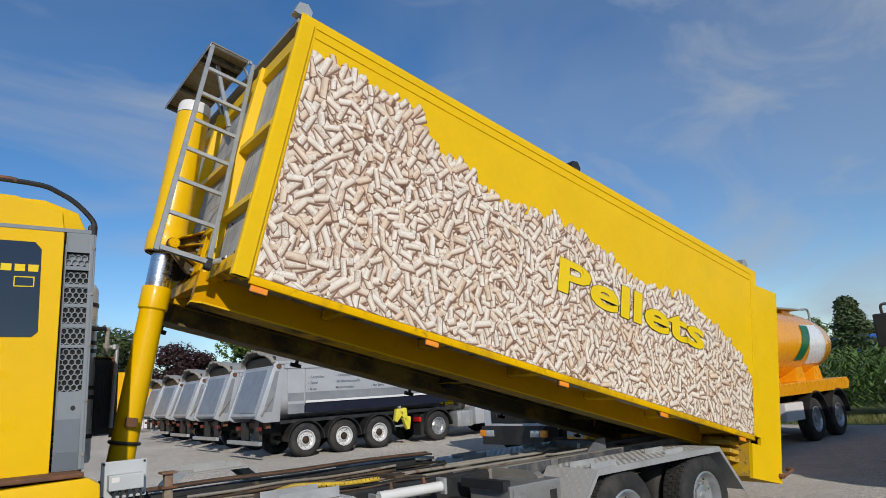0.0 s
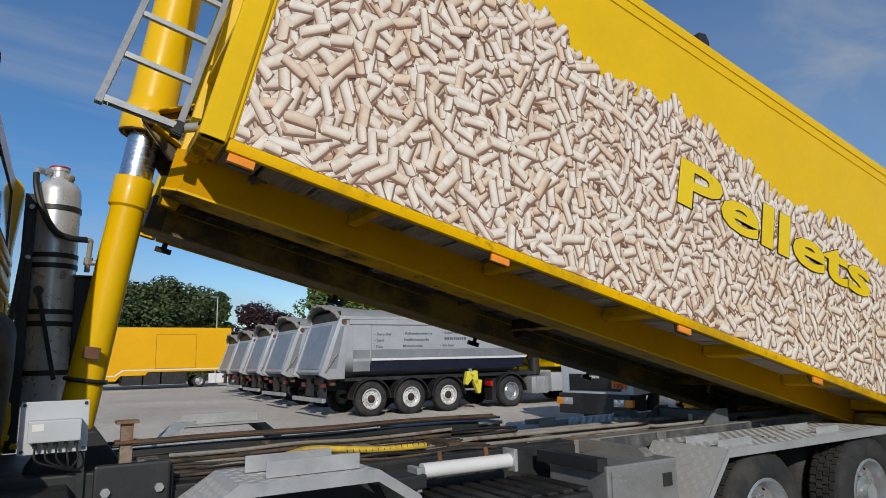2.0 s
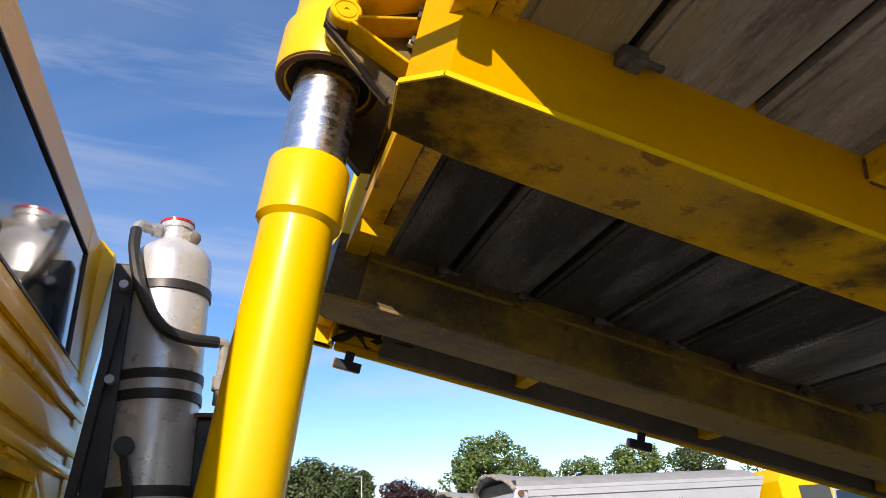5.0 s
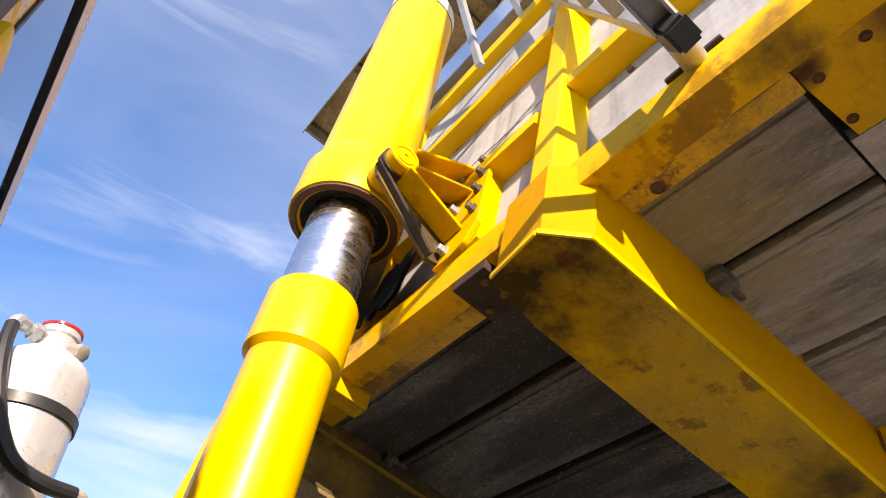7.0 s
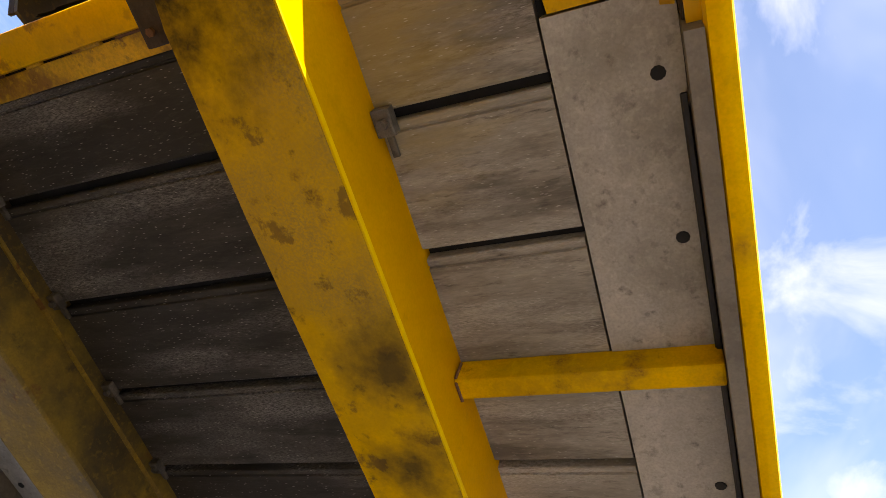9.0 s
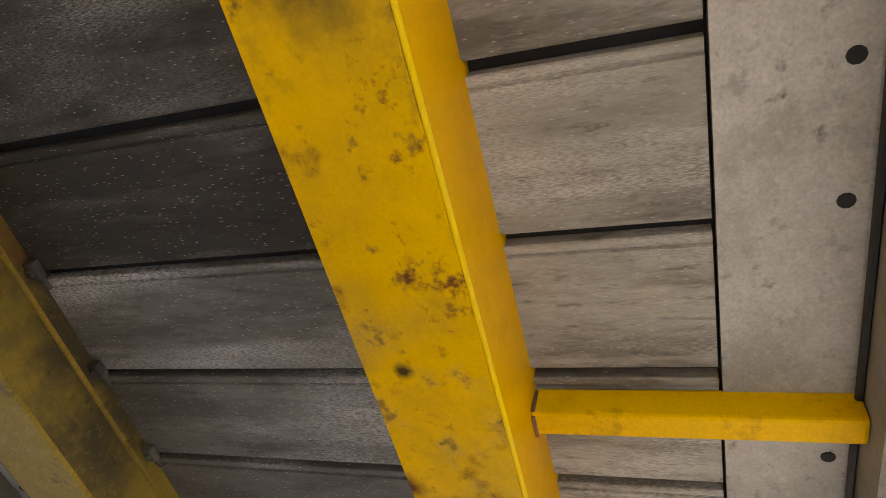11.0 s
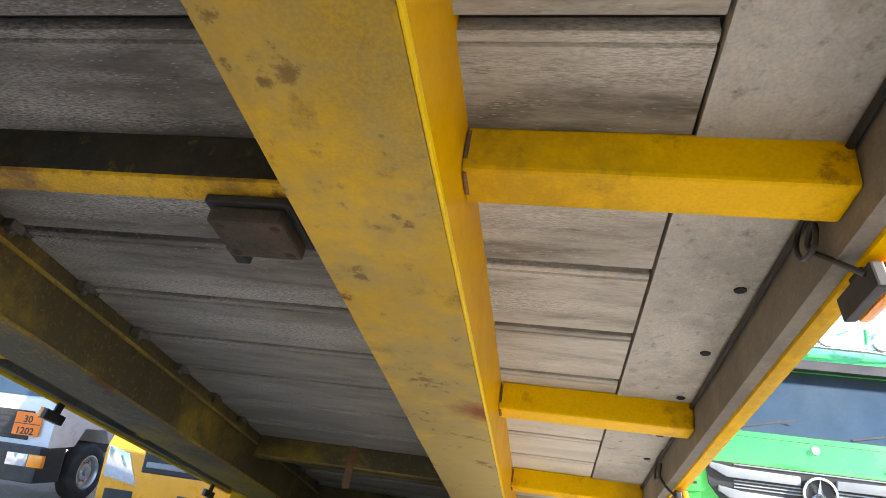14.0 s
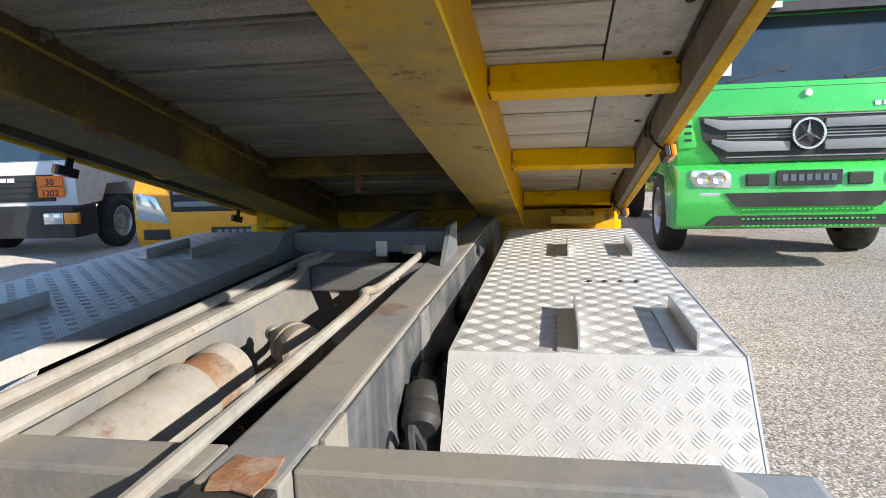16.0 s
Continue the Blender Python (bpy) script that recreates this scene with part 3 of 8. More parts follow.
for s in (-1, 1):
    cuts = [0.126] + [c + 0.02 for c in CROSS[1::2]] + [LEN]
    for a, b in zip(cuts, cuts[1:]):
        bm = nb()
        y0, y1 = sorted((s * (SEAM + 0.003), s * 1.197))
        box(bm, a + 0.002, b - 0.002, y0, y1, -0.006, 0.03)
        bpart("edge_board", bm, edge_board, "pale grey edge board with bolt holes", parent=floor_ob)
    # holes and bolts in the edge boards
    for u in (0.26, 0.57, 1.21, 1.42, 1.95, 2.25, 2.58, 3.31, 3.63, 3.95, 4.32, 4.62, 5.3, 5.62):
        bm = nb()
        lathe(bm, [(0, 0), (0.012, 0), (0.0135, 0.004), (0.0135, 0.02)], (u, s * 1.155, -0.0085), (0, 0, 1), 10)
        bpart("bolt_hole", bm, black_gap, parent=floor_ob)

# long beams with noses folded inwards; the north one stands slightly askew
def skew(v, u):
    return v + 0.012 + 0.025 * u if v > 0 else v


for s in (-1, 1):
    path = [(6.2, WEB), (-0.105, WEB), (-0.172, 0.578), (-0.158, 0.452), (-0.05, 0.437)]
    back = [(-0.05, 0.449), (-0.146, 0.464), (-0.159, 0.573), (-0.100, WEB - 0.012), (6.2, WEB - 0.012)]
    bm = nb()
    prism(bm, [(u, skew(s * v, u)) for u, v in path + back], 2, -DEEP + 0.0125, 0.03)
    # north web takes the darker copy, its shade painted in
    beam = bpart("long_beam", bm, yellow_web if s < 0 else yellow_soot_shade, "deep yellow longitudinal body beam with a folded nose")
    bm = nb()
    prism(bm, [(u, skew(s * v, u)) for u, v in ((-0.049, INN + 0.012), (6.2, INN + 0.012), (6.2, INN + 0.026), (-0.049, INN + 0.026))], 2, -DEEP + 0.0125, 0.03)
    # inner faces share that shade-darkened yellow
    bpart("inner_web", bm, yellow_soot_shade, parent=beam)
    bm = nb()
    fl = [(-0.112, s * (WEB - 0.003)), (-0.180, s * 0.578), (-0.164, s * 0.448), (-0.03, s * (INN + 0.008)), (0.3, s * INN), (6.2, s * INN), (6.2, s * (WEB - 0.003))]
    prism(bm, [(u, skew(v, u)) for u, v in fl], 2, -DEEP, -DEEP + 0.012, 0.0025)
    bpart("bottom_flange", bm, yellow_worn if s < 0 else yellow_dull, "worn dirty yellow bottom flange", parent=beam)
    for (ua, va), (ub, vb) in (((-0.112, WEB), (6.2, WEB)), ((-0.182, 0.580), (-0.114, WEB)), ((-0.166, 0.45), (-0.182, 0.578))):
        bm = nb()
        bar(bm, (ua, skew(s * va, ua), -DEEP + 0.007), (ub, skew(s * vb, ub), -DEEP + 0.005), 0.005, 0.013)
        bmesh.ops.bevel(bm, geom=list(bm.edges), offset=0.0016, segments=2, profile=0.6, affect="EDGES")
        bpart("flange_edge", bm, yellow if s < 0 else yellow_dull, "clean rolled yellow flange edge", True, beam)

# cross members
for c in CROSS:
    for s in (-1, 1):
        bm = nb()
        y0, y1 = sorted((s * WEB, s * 1.197))
        hw, dp = (0.028, 0.070) if c < 2 else (0.045, 0.085)
        box(bm, c - hw, c + hw, y0, y1, -dp, 0.0, 0.007)
        bpart("cross_member", bm, yellow_light, "yellow box-section cross member")
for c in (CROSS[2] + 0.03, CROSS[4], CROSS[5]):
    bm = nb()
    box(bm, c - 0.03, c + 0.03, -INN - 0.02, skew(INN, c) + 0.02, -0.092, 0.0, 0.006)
    centre = bpart("cross_member", bm, soot_face if c < 3 else yellow_soot_shade, "soot-blackened yellow centre cross member")
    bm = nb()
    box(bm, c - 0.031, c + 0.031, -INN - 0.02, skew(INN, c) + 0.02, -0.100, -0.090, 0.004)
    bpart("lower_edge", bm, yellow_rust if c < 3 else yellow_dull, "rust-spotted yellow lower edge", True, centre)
for c in CROSS:
    for s in (-1, 1):
        hw, dp = (0.028, 0.070) if c < 2 else (0.045, 0.085)
        for k, (du, w0) in enumerate(((-hw - 0.004, -0.065), (hw - 0.001, -0.058), (-hw * 0.8, -dp - 0.003))):
            bm = nb()
            v = skew(s * WEB, c)
            box(bm, c + du, c + du + (0.005 if k < 2 else 0.055), *sorted((v + s * 0.001, v + s * 0.008)), w0, w0 + (0.055 if k < 2 else 0.005), 0.002)
            bpart("weld_bead", bm, rusty if k != 1 else yellow_rust, "rust-stained weld bead")
bm = nb()
prism(bm, [(u, skew(v, u)) for u, v in ((-0.04, INN + 0.004), (6.2, INN + 0.004), (6.2, INN + 0.013), (-0.04, INN + 0.013))], 2, -0.054, -0.044)
bpart("web_ledge", bm, yellow_dull, "thin grimy yellow ledge along the inner web")
# floor clamps along the beams
for s, k0, v0 in ((-1, 1, -WEB - 0.018), (1, 1, INN - 0.002), (1, 1, WEB + 0.018)):
    for k in range(k0, 21 if s > 0 else 2):
        u = -0.07 + PITCH * k - (0.03 if s > 0 else 0.0)
        q, v = (0.8 if s > 0 else 1.0), skew(v0, u)
        bm = nb()
        box(bm, u - 0.028 * q, u + 0.028 * q, v - 0.022 * q, v + 0.018 * q, -0.030 * q, -0.001, 0.005)
        lathe(bm, [(0, -0.044 * q), (0.011 * q, -0.044 * q), (0.011 * q, -0.025 * q)], (u, v - 0.004, 0), (0, 0, 1), 6)
        box(bm, u + 0.028 * q, u + 0.075 * q, v - 0.006, v + 0.008, -0.012, -0.001, 0.003)
        bpart("floor_clamp", bm, clamp_m, "small bolted steel floor clamp")
# rest pad and hanging strap
for u0, v0 in ((2.955, -0.335), (2.935, 0.35)):
    bm = nb()
    box(bm, u0, u0 + 0.12, v0, v0 + 0.14, -0.150, -0.118, 0.007)
    pad = bpart("rest_pad", bm, pad_m, "square brown-black rubber rest pad with rusty bolts")
    bm = nb()
    box(bm, u0 - 0.01, u0 + 0.13, v0 - 0.01, v0 + 0.15, -0.118, -0.101, 0.004)
    bpart("pad_plate", bm, black_steel, parent=pad)
    for du, dv in ((0.018, 0.018), (0.102, 0.018), (0.018, 0.122), (0.102, 0.122)):
        bm = nb()
        lathe(bm, [(0, -0.1525), (0.006, -0.1525), (0.0065, -0.151), (0.010, -0.151), (0.011, -0.149)], (u0 + du, v0 + dv, 0), (0, 0, 1), 10)
        bpart("bolt", bm, rusted_dark, parent=pad)
    bm = nb()
    box(bm, u0 + 0.115, u0 + 0.175, v0 + 0.13, v0 + 0.16, -0.135, -0.10, 0.006)
    bpart("pad_clip", bm, black_steel, parent=pad)
bm = nb()
box(bm, 5.04, 5.046, 0.078, 0.112, -0.19, 0.0, 0.002)
bpart("strap", bm, rusty, "short hanging steel strap")

# marker lamps along both lower rails
for s in (-1, 1):
    for k in range(5):
        u = 1.507 * k
        lamp_m = TB @ pose(u + (0.06 if k == 0 else 0), s * 1.240, -0.165, (-8 if s < 0 else 8), 0, 0)
        bm = nb()
        box(bm, -0.06, 0.06, -0.008, 0.012, -0.02, 0.02, 0.004)
        base = part("marker_lamp", bm, black_plastic, truck, "amber side marker lamp on a black holder", m=lamp_m)
        bm = nb()
        y0, y1 = sorted((s * 0.009, s * 0.03))
        box(bm, -0.062, 0.062, y0, y1, -0.022, 0.022, 0.009)
        part("amber_lens", bm, lamp_orange, base, smooth=True)
        bm = nb()
        box(bm, -0.02, 0.02, -0.004, 0.004, 0.02, 0.06)
        part("bracket", bm, black_steel, base)
# loose cable loops at two lamps
for u in (2.95, 4.45, 5.95):
    bm = nb()
    sweep(bm, [(u + 0.02, -1.190, -0.012), (u + 0.10, -1.182, -0.025), (u + 0.115, -1.176, -0.06), (u + 0.085, -1.172, -0.10), (u + 0.05, -1.178, -0.095), (u + 0.06, -1.186, -0.05), (u + 0.09, -1.184, -0.075), (u + 0.04, -1.20, -0.13), (u + 0.02, -1.225, -0.16)], 0.0048, 8)
    bpart("cable", bm, black_plastic, "loose black lamp cable")
bm = nb()
sweep(bm, [(0.3, -1.190, -0.014), (1.5, -1.191, -0.02), (2.9, -1.189, -0.014), (4.4, -1.191, -0.02), (6.0, -1.190, -0.014)], 0.007, 6, 8)
bpart("cable", bm, black_plastic, "black wiring run inside the lower rail")

# front wall: panel, header, posts, ribs
bm = nb()
box(bm, -0.075, -0.055, -1.2, 1.2, 0.02, TOP - 0.15)
front = bpart("front_wall", bm, grime, "pale grey front wall with dried runs")
bm = nb()
box(bm, -0.13, -0.055, -1.2, 1.2, -0.037, 0.068, 0.009)
bpart("front_header", bm, header_m, "yellow front header beam with rust blotches", True, front)
bm = nb()
box(bm, -0.05, 0.0, -0.984, 0.984, -0.016, 0.02, 0.002)
bpart("header_strip", bm, yellow_rust, "rust-blotched yellow strip behind the header", parent=front)
bm = nb()
box(bm, -0.055, -0.05, -1.13, 1.13, -0.006, 0.02)
bpart("header_groove", bm, black_gap, parent=front)
rngh = random.Random(17)
for k in range(16):
    v = -0.97 + 0.125 * k + rngh.uniform(-0.03, 0.03)
    bm = nb()
    box(bm, -0.057, -0.049, v, v + rngh.uniform(0.03, 0.10), -0.020 - rngh.uniform(0, 0.004), -0.012, 0.002)
    bpart("weld_bead", bm, rusty if k % 3 == 0 else yellow_rust, "rust-stained weld bead", parent=front)
for v in (-0.708, 0.708):
    bm = nb()
    lathe(bm, [(0, -0.0165), (0.011, -0.0165), (0.0125, -0.019), (0.0145, -0.0165)], (-0.016, v, 0), (0, 0, 1), 14)
    bpart("bolt_hole", bm, rusty, parent=front)
bm = nb()
box(bm, -0.125, -0.05, -1.2, 1.2, TOP - 0.29, TOP - 0.15, 0.008)
bpart("top_header", bm, yellow, parent=front)
for s in (-1, 1):
    # hollow corner post, open below
    bm = nb()
    t0, t1 = (-0.146, 1.209), (-0.022, 1.279)
    rim = [(t0[0] + 0.014, t0[1]), (t1[0] - 0.014, t0[1]), (t1[0], t0[1] + 0.014), (t1[0], t1[1] - 0.014), (t1[0] - 0.014, t1[1]), (t0[0] + 0.014, t1[1]), (t0[0], t1[1] - 0.014), (t0[0], t0[1] + 0.014)]
    cu, cv = (t0[0] + t1[0]) / 2, (t0[1] + t1[1]) / 2
    ins = [(cu + (u - cu) * 0.86, cv + (v - cv) * 0.76) for u, v in rim]
    loops = [[bm.verts.new((u, s * v, w)) for u, v in q] for q, w in ((rim, TOP - 0.07), (rim, -0.105), (ins, -0.105), (ins, 0.45))]
    for a, b in zip(loops, loops[1:]):
        for i in range(8):
            bm.faces.new((a[i], b[i], b[(i + 1) % 8], a[(i + 1) % 8]))
    bm.faces.new(loops[0])
    bm.faces.new(loops[3])
    tube = bpart("corner_post", bm, yellow, "hollow yellow corner post, open below", parent=front)
    bm = nb()
    loops = [[bm.verts.new((cu + (u - cu) * k, s * (cv + (v - cv) * k2), w)) for u, v in rim] for k, k2, w in ((0.855, 0.755, -0.098), (0.855, 0.755, 0.4))]
    for i in range(8):
        bm.faces.new((loops[0][i], loops[1][i], loops[1][(i + 1) % 8], loops[0][(i + 1) % 8]))
    bm.faces.new(loops[1])
    part("post_hollow", bm, rusted_dark, tube, "rusted dark inside of the post")
    # bright bent plate that ties the post to the header
    bm = nb()
    prism(bm, [(s * 1.10, 0.03), (s * 1.129, 0.006), (s * 1.16, -0.106), (s * 1.2085, -0.112), (s * 1.2085, 0.03)], 0, -0.050, -0.040, 0.002)
    bpart("gusset", bm, yellow_light, parent=front)
    # hat-shaped post beside the ram
    bm = nb()
    prism(bm, [(-0.075, s * 0.47), (-0.155, s * 0.505), (-0.155, s * 0.572), (-0.075, s * 0.59)], 2, 0.028, TOP - 0.16, 0.006)
    bpart("centre_post", bm, yellow, "folded yellow post beside the ram", parent=front)
    for w in (0.45, 1.05):
        bm = nb()
        y0, y1 = sorted((s * 0.58, s * 1.21))
        prism(bm, [(-0.075, w), (-0.145, w), (-0.145, w + 0.055), (-0.075, w + 0.11)], 1, y0, y1, 0.003)
        bpart("rib", bm, yellow, parent=front)
for w in (0.40, 1.05):
    bm = nb()
    prism(bm, [(-0.075, w), (-0.145, w), (-0.145, w + 0.055), (-0.075, w + 0.11)], 1, -0.475, 0.475, 0.003)
    bpart("rib", bm, yellow, parent=front)
# seam and rusty bolts of the grey panel
bm = nb()
box(bm, -0.0775, -0.0752, -0.47, 0.47, 0.74, 0.752)
bpart("panel_seam", bm, grime, parent=front)
for v, w in ((-0.975, 0.13), (-1.01, 0.40), (-1.19, 0.19), (-0.72, 0.41)):
    bm = nb()
    lathe(bm, [(0, -0.088), (0.008, -0.086), (0.010, -0.076)], (0, v, w), (1, 0, 0), 8)
    bpart("bolt", bm, rusty, parent=front)
# maker's plate with unreadable rows, on the wall above the header
bm = nb()
box(bm, -0.0795, -0.0755, -1.182, -1.038, 0.117, 0.181, 0.001)
plate = bpart("data_plate", bm, black_plastic, "small dark data plate with pale rows", parent=front)
for i, (v0, v1, w0, w1) in enumerate(((-1.175, -1.075, 0.163, 0.172), (-1.175, -1.13, 0.143, 0.155), (-1.12, -1.085, 0.143, 0.155), (-1.15, -1.11, 0.122, 0.136), (-1.10, -1.06, 0.122, 0.136), (-1.066, -1.046, 0.145, 0.175))):
    bm = nb()
    box(bm, -0.0805, -0.0796, v0, v1, w0, w1)
    bpart("plate_row", bm, white_plastic, parent=plate)
# yellow corner plates below, with recessed rusty bolts
for s in (-1, 1):
    bm = nb()
    prism(bm, [(-0.048, s * 0.986), (-0.048, s * 1.19), (0.158, s * 1.195), (0.154, s * 1.172), (0.123, s * 1.172), (0.123, s * 0.998), (0.0, s * 0.986)], 2, -0.012, 0.02, 0.002)
    plate = bpart("corner_plate", bm, header_m, "yellow corner plate with rusty bolts")
    for u, v in ((-0.019, 1.089), (-0.007, 1.009), (0.091, 1.083), (0.089, 1.007), (0.091, 1.157)):
        bm = nb()
        lathe(bm, [(0, -0.0135), (0.0045, -0.0145), (0.0048, -0.0128), (0.0065, -0.0128), (0.0078, -0.0155), (0.010, -0.012)], (u, s * v, 0), (0, 0, 1), 12)
        bpart("bolt", bm, rusty, parent=plate)
    # grimy loom in the gap beside the rail
    for k in range(4):
        bm = nb()
        o = 0.007 * k
        sweep(bm, [(-0.045 + o, s * (1.20 - o * 0.4), -0.09), (0.0 + o, s * (1.196 + o * 0.3), -0.05 - o), (0.05 + o, s * (1.203 - o), -0.03), (0.10 + o, s * 1.212, -0.055 - o), (0.17 + o, s * 1.205, -0.03), (0.32, s * 1.20, -0.02)], 0.0055, 6)
        bpart("cable", bm, black_plastic if k % 2 else rusted_dark, "grimy black cable beside the lower rail")
    bm = nb()
    box(bm, -0.02, 0.17, *sorted((s * 1.199, s * 1.226)), -0.03, 0.02, 0.004)
    bpart("rail_filler", bm, rusted_dark, "rusted dark steel inside the rail end")
# rusted stop plate under the header by the ram, and a small yellow stop
bm = nb()
box(bm, -0.128, -0.012, -0.362, -0.26, -0.066, -0.0375, 0.004)
stop_ = bpart("stop_plate", bm, rusted_dark, "rusty stop plate under the header")
for u, v in ((-0.10, -0.335), (-0.04, -0.285), (-0.05, -0.34)):
    bm = nb()
    lathe(bm, [(0, -0.073), (0.009, -0.073), (0.009, -0.065)], (u, v, 0), (0, 0, 1), 6)
    bpart("bolt", bm, rusty, parent=stop_)
bm = nb()
box(bm, -0.128, -0.02, 0.205, 0.217, -0.085, -0.0375, 0.003)
box(bm, -0.128, -0.02, 0.217, 0.262, -0.085, -0.074, 0.003)
bpart("stop_angle", bm, yellow_light, "small yellow stop angle under the header")
# greasy black flap behind the ram
bm = nb()
rngf2 = random.Random(23)
top_e = [(-0.135, 0.0 + 0.02 * i, 0.30 + rngf2.uniform(-0.02, 0.02)) for i in range(8)]
low_e = [(-0.150, 0.0 + 0.02 * i + rngf2.uniform(-0.006, 0.006), 0.09 + rngf2.uniform(-0.02, 0.03)) for i in range(8)]
for off in (0.0, 0.012):
    ta, tb2 = [bm.verts.new((u + off, v, w)) for u, v, w in top_e], [bm.verts.new((u + off, v, w)) for u, v, w in low_e]
    for i in range(7):
        bm.faces.new((ta[i], ta[i + 1], tb2[i + 1], tb2[i]))
bpart("grease_flap", bm, black_gap, "greasy black rubber flap behind the ram")

# tail: rear box section hanging lower than the floor
bm = nb()
pts = [(LEN + 0.15, 1.86), (6.99, 1.90), (6.92, -0.545), (6.25, -0.56), (6.25, -0.17), (LEN + 0.15, -0.17)]
prism(bm, pts, 1, -HALF, -HALF + 0.04)
tail = bpart("tailgate", bm, yellow, "deep yellow tailgate box at the rear")
bm = nb()
prism(bm, pts, 1, HALF - 0.04, HALF)
bpart("side_plate", bm, yellow, parent=tail)
bm = nb()
prism(bm, [(6.95, 1.90), (6.99, 1.90), (6.92, -0.545), (6.88, -0.545)], 1, -HALF + 0.04, HALF - 0.04)
bpart("rear_door", bm, yellow, parent=tail)
bm = nb()
box(bm, 6.25, 6.9, -HALF + 0.04, HALF - 0.04, -0.545, -0.51)
bpart("bottom_plate", bm, yellow_worn, parent=tail)
bm = nb()
box(bm, 6.25, 6.29, -HALF + 0.04, HALF - 0.04, -0.51, -0.10)
bpart("front_plate", bm, yellow_worn, parent=tail)
bm = nb()
box(bm, LEN + 0.1, 6.96, -HALF + 0.04, HALF - 0.04, 1.82, 1.85)
bpart("top_plate", bm, yellow, parent=tail)
bm = nb()
rod(bm, (6.86, -1.30, -0.46), (6.86, -1.2, -0.46), 0.03)
rod(bm, (6.86, -1.30, -0.46), (7.08, -1.30, -0.36), 0.018)
rod(bm, (7.08, -1.30, -0.36), (7.10, -1.22, -0.35), 0.024)
bpart("latch", bm, rusty, "rusty tailgate latch lever", True, tail)
for v in (-0.95, 0.95):
    bm = nb()
    for i in range(3):
        box(bm, 6.05 + 0.0, 6.25, v - 0.14, v + 0.14, -0.40 + 0.09 * i, -0.35 + 0.09 * i, 0.008)
    bpart("rear_step", bm, yellow_worn, "yellow stepped bracket in front of the tail box", parent=tail)

# ladder leaning in from the header to the platform
def lad(u, w):
    return Vector((u, -0.905 + 0.313 * w, w))


def stile_u(near, w):
    return (-0.213 + 0.027 * w) if near else (-0.565 + 0.02 * w)


bm = nb()
bar(bm, lad(stile_u(1, -0.01), -0.01), lad(stile_u(1, 2.05), 2.05), 0.030, 0.034, (1, 0, 0))
bmesh.ops.bevel(bm, geom=list(bm.edges), offset=0.003, segments=1, affect="EDGES")
ladder = bpart("ladder", bm, galv, "galvanised steel ladder")
bm = nb()
bar(bm, lad(stile_u(0, -0.01), -0.01), lad(stile_u(0, 2.05), 2.05), 0.030, 0.034, (1, 0, 0))
bmesh.ops.bevel(bm, geom=list(bm.edges), offset=0.003, segments=1, affect="EDGES")
bpart("stile", bm, galv, parent=ladder)
for i in range(8):
    w = 0.02 + 0.2915 * i
    a, b = lad(stile_u(0, w) + 0.017, w), lad(stile_u(1, w) - 0.017, w)
    bm = nb()
    if i == 0:
        # the lowest rung is a channel, open below
        for o, wx, wy in (((0, 0, 0.014), 0.046, 0.005), ((0, -0.021, 0), 0.005, 0.03), ((0, 0.021, 0), 0.005, 0.03)):
            bar(bm, a + Vector(o), b + Vector(o), wx, wy)
    else:
        bar(bm, a, b, 0.028, 0.026)
    bpart("rung", bm, galv, "galvanised channel rung, open below" if i == 0 else "", parent=ladder)
bm = nb()
bar(bm, lad(-0.216, -0.035), lad(-0.212, 0.05), 0.044, 0.052, (1, 0, 0))
bmesh.ops.bevel(bm, geom=list(bm.edges), offset=0.006, segments=2, affect="EDGES")
bpart("stile_sleeve", bm, black_steel, "black sleeve on the stile foot", True, ladder)
bm = nb()
lathe(bm, [(0, 0), (0.0235, 0), (0.0235, 0.105), (0, 0.105)], (-0.196, -0.895, 0.026), (0.075, 0.012, 0.045), 18)
bpart("stub", bm, galv, "short galvanised tube", True, ladder)
bm = nb()
box(bm, -0.137, -0.084, -0.94, -0.825, 0.068, 0.080, 0.004)
foot = bpart("ladder_foot", bm, rusted_dark, "rust-dark bolted ladder foot plate", True, ladder)
for v in (-0.925, -0.84):
    bm = nb()
    lathe(bm, [(0, 0.101), (0.008, 0.101), (0.008, 0.089), (0.014, 0.089), (0.014, 0.079)], (-0.112, v, 0), (0, 0, 1), 6)
    part("bolt", bm, galv, foot)
bm = nb()
box(bm, -0.55, -0.205, -0.285, 1.17, 2.055, 2.066)
plat = bpart("platform", bm, platform_m, "rust-speckled grey steel service platform")
for u in (-0.549, -0.211):
    bm = nb()
    box(bm, u, u + 0.006, -0.285, 1.17, 2.02, 2.0545, 0.001)
    bpart("platform_lip", bm, galv, parent=plat)
for v in (-0.11, 0.02, 0.62, 1.10):
    bm = nb()
    box(bm, -0.54, -0.215, v - 0.022, v + 0.022, 2.012, 2.0545, 0.003)
    bpart("bearer", bm, clamp_m, parent=plat)
for v in (-0.2, 0.55):
    bm = nb()
    bar(bm, (-0.215, v, 2.03), (-0.09, v, 1.87), 0.03, 0.012)
    bpart("brace", bm, galv, parent=plat)
bm = nb()
bar(bm, (-0.40, -0.05, 2.015), (-0.16, -0.05, 1.50), 0.03, 0.03)
bpart("brace", bm, galv, parent=plat)

# hydraulic ram
R0, R1 = Vector((-0.520, 0.11, 1.284)), Vector((-0.055, -0.015, 4.272))
RD = (R1 - R0).normalized()


def at(z):
    return (z - R0.z) / RD.z


bm = nb()
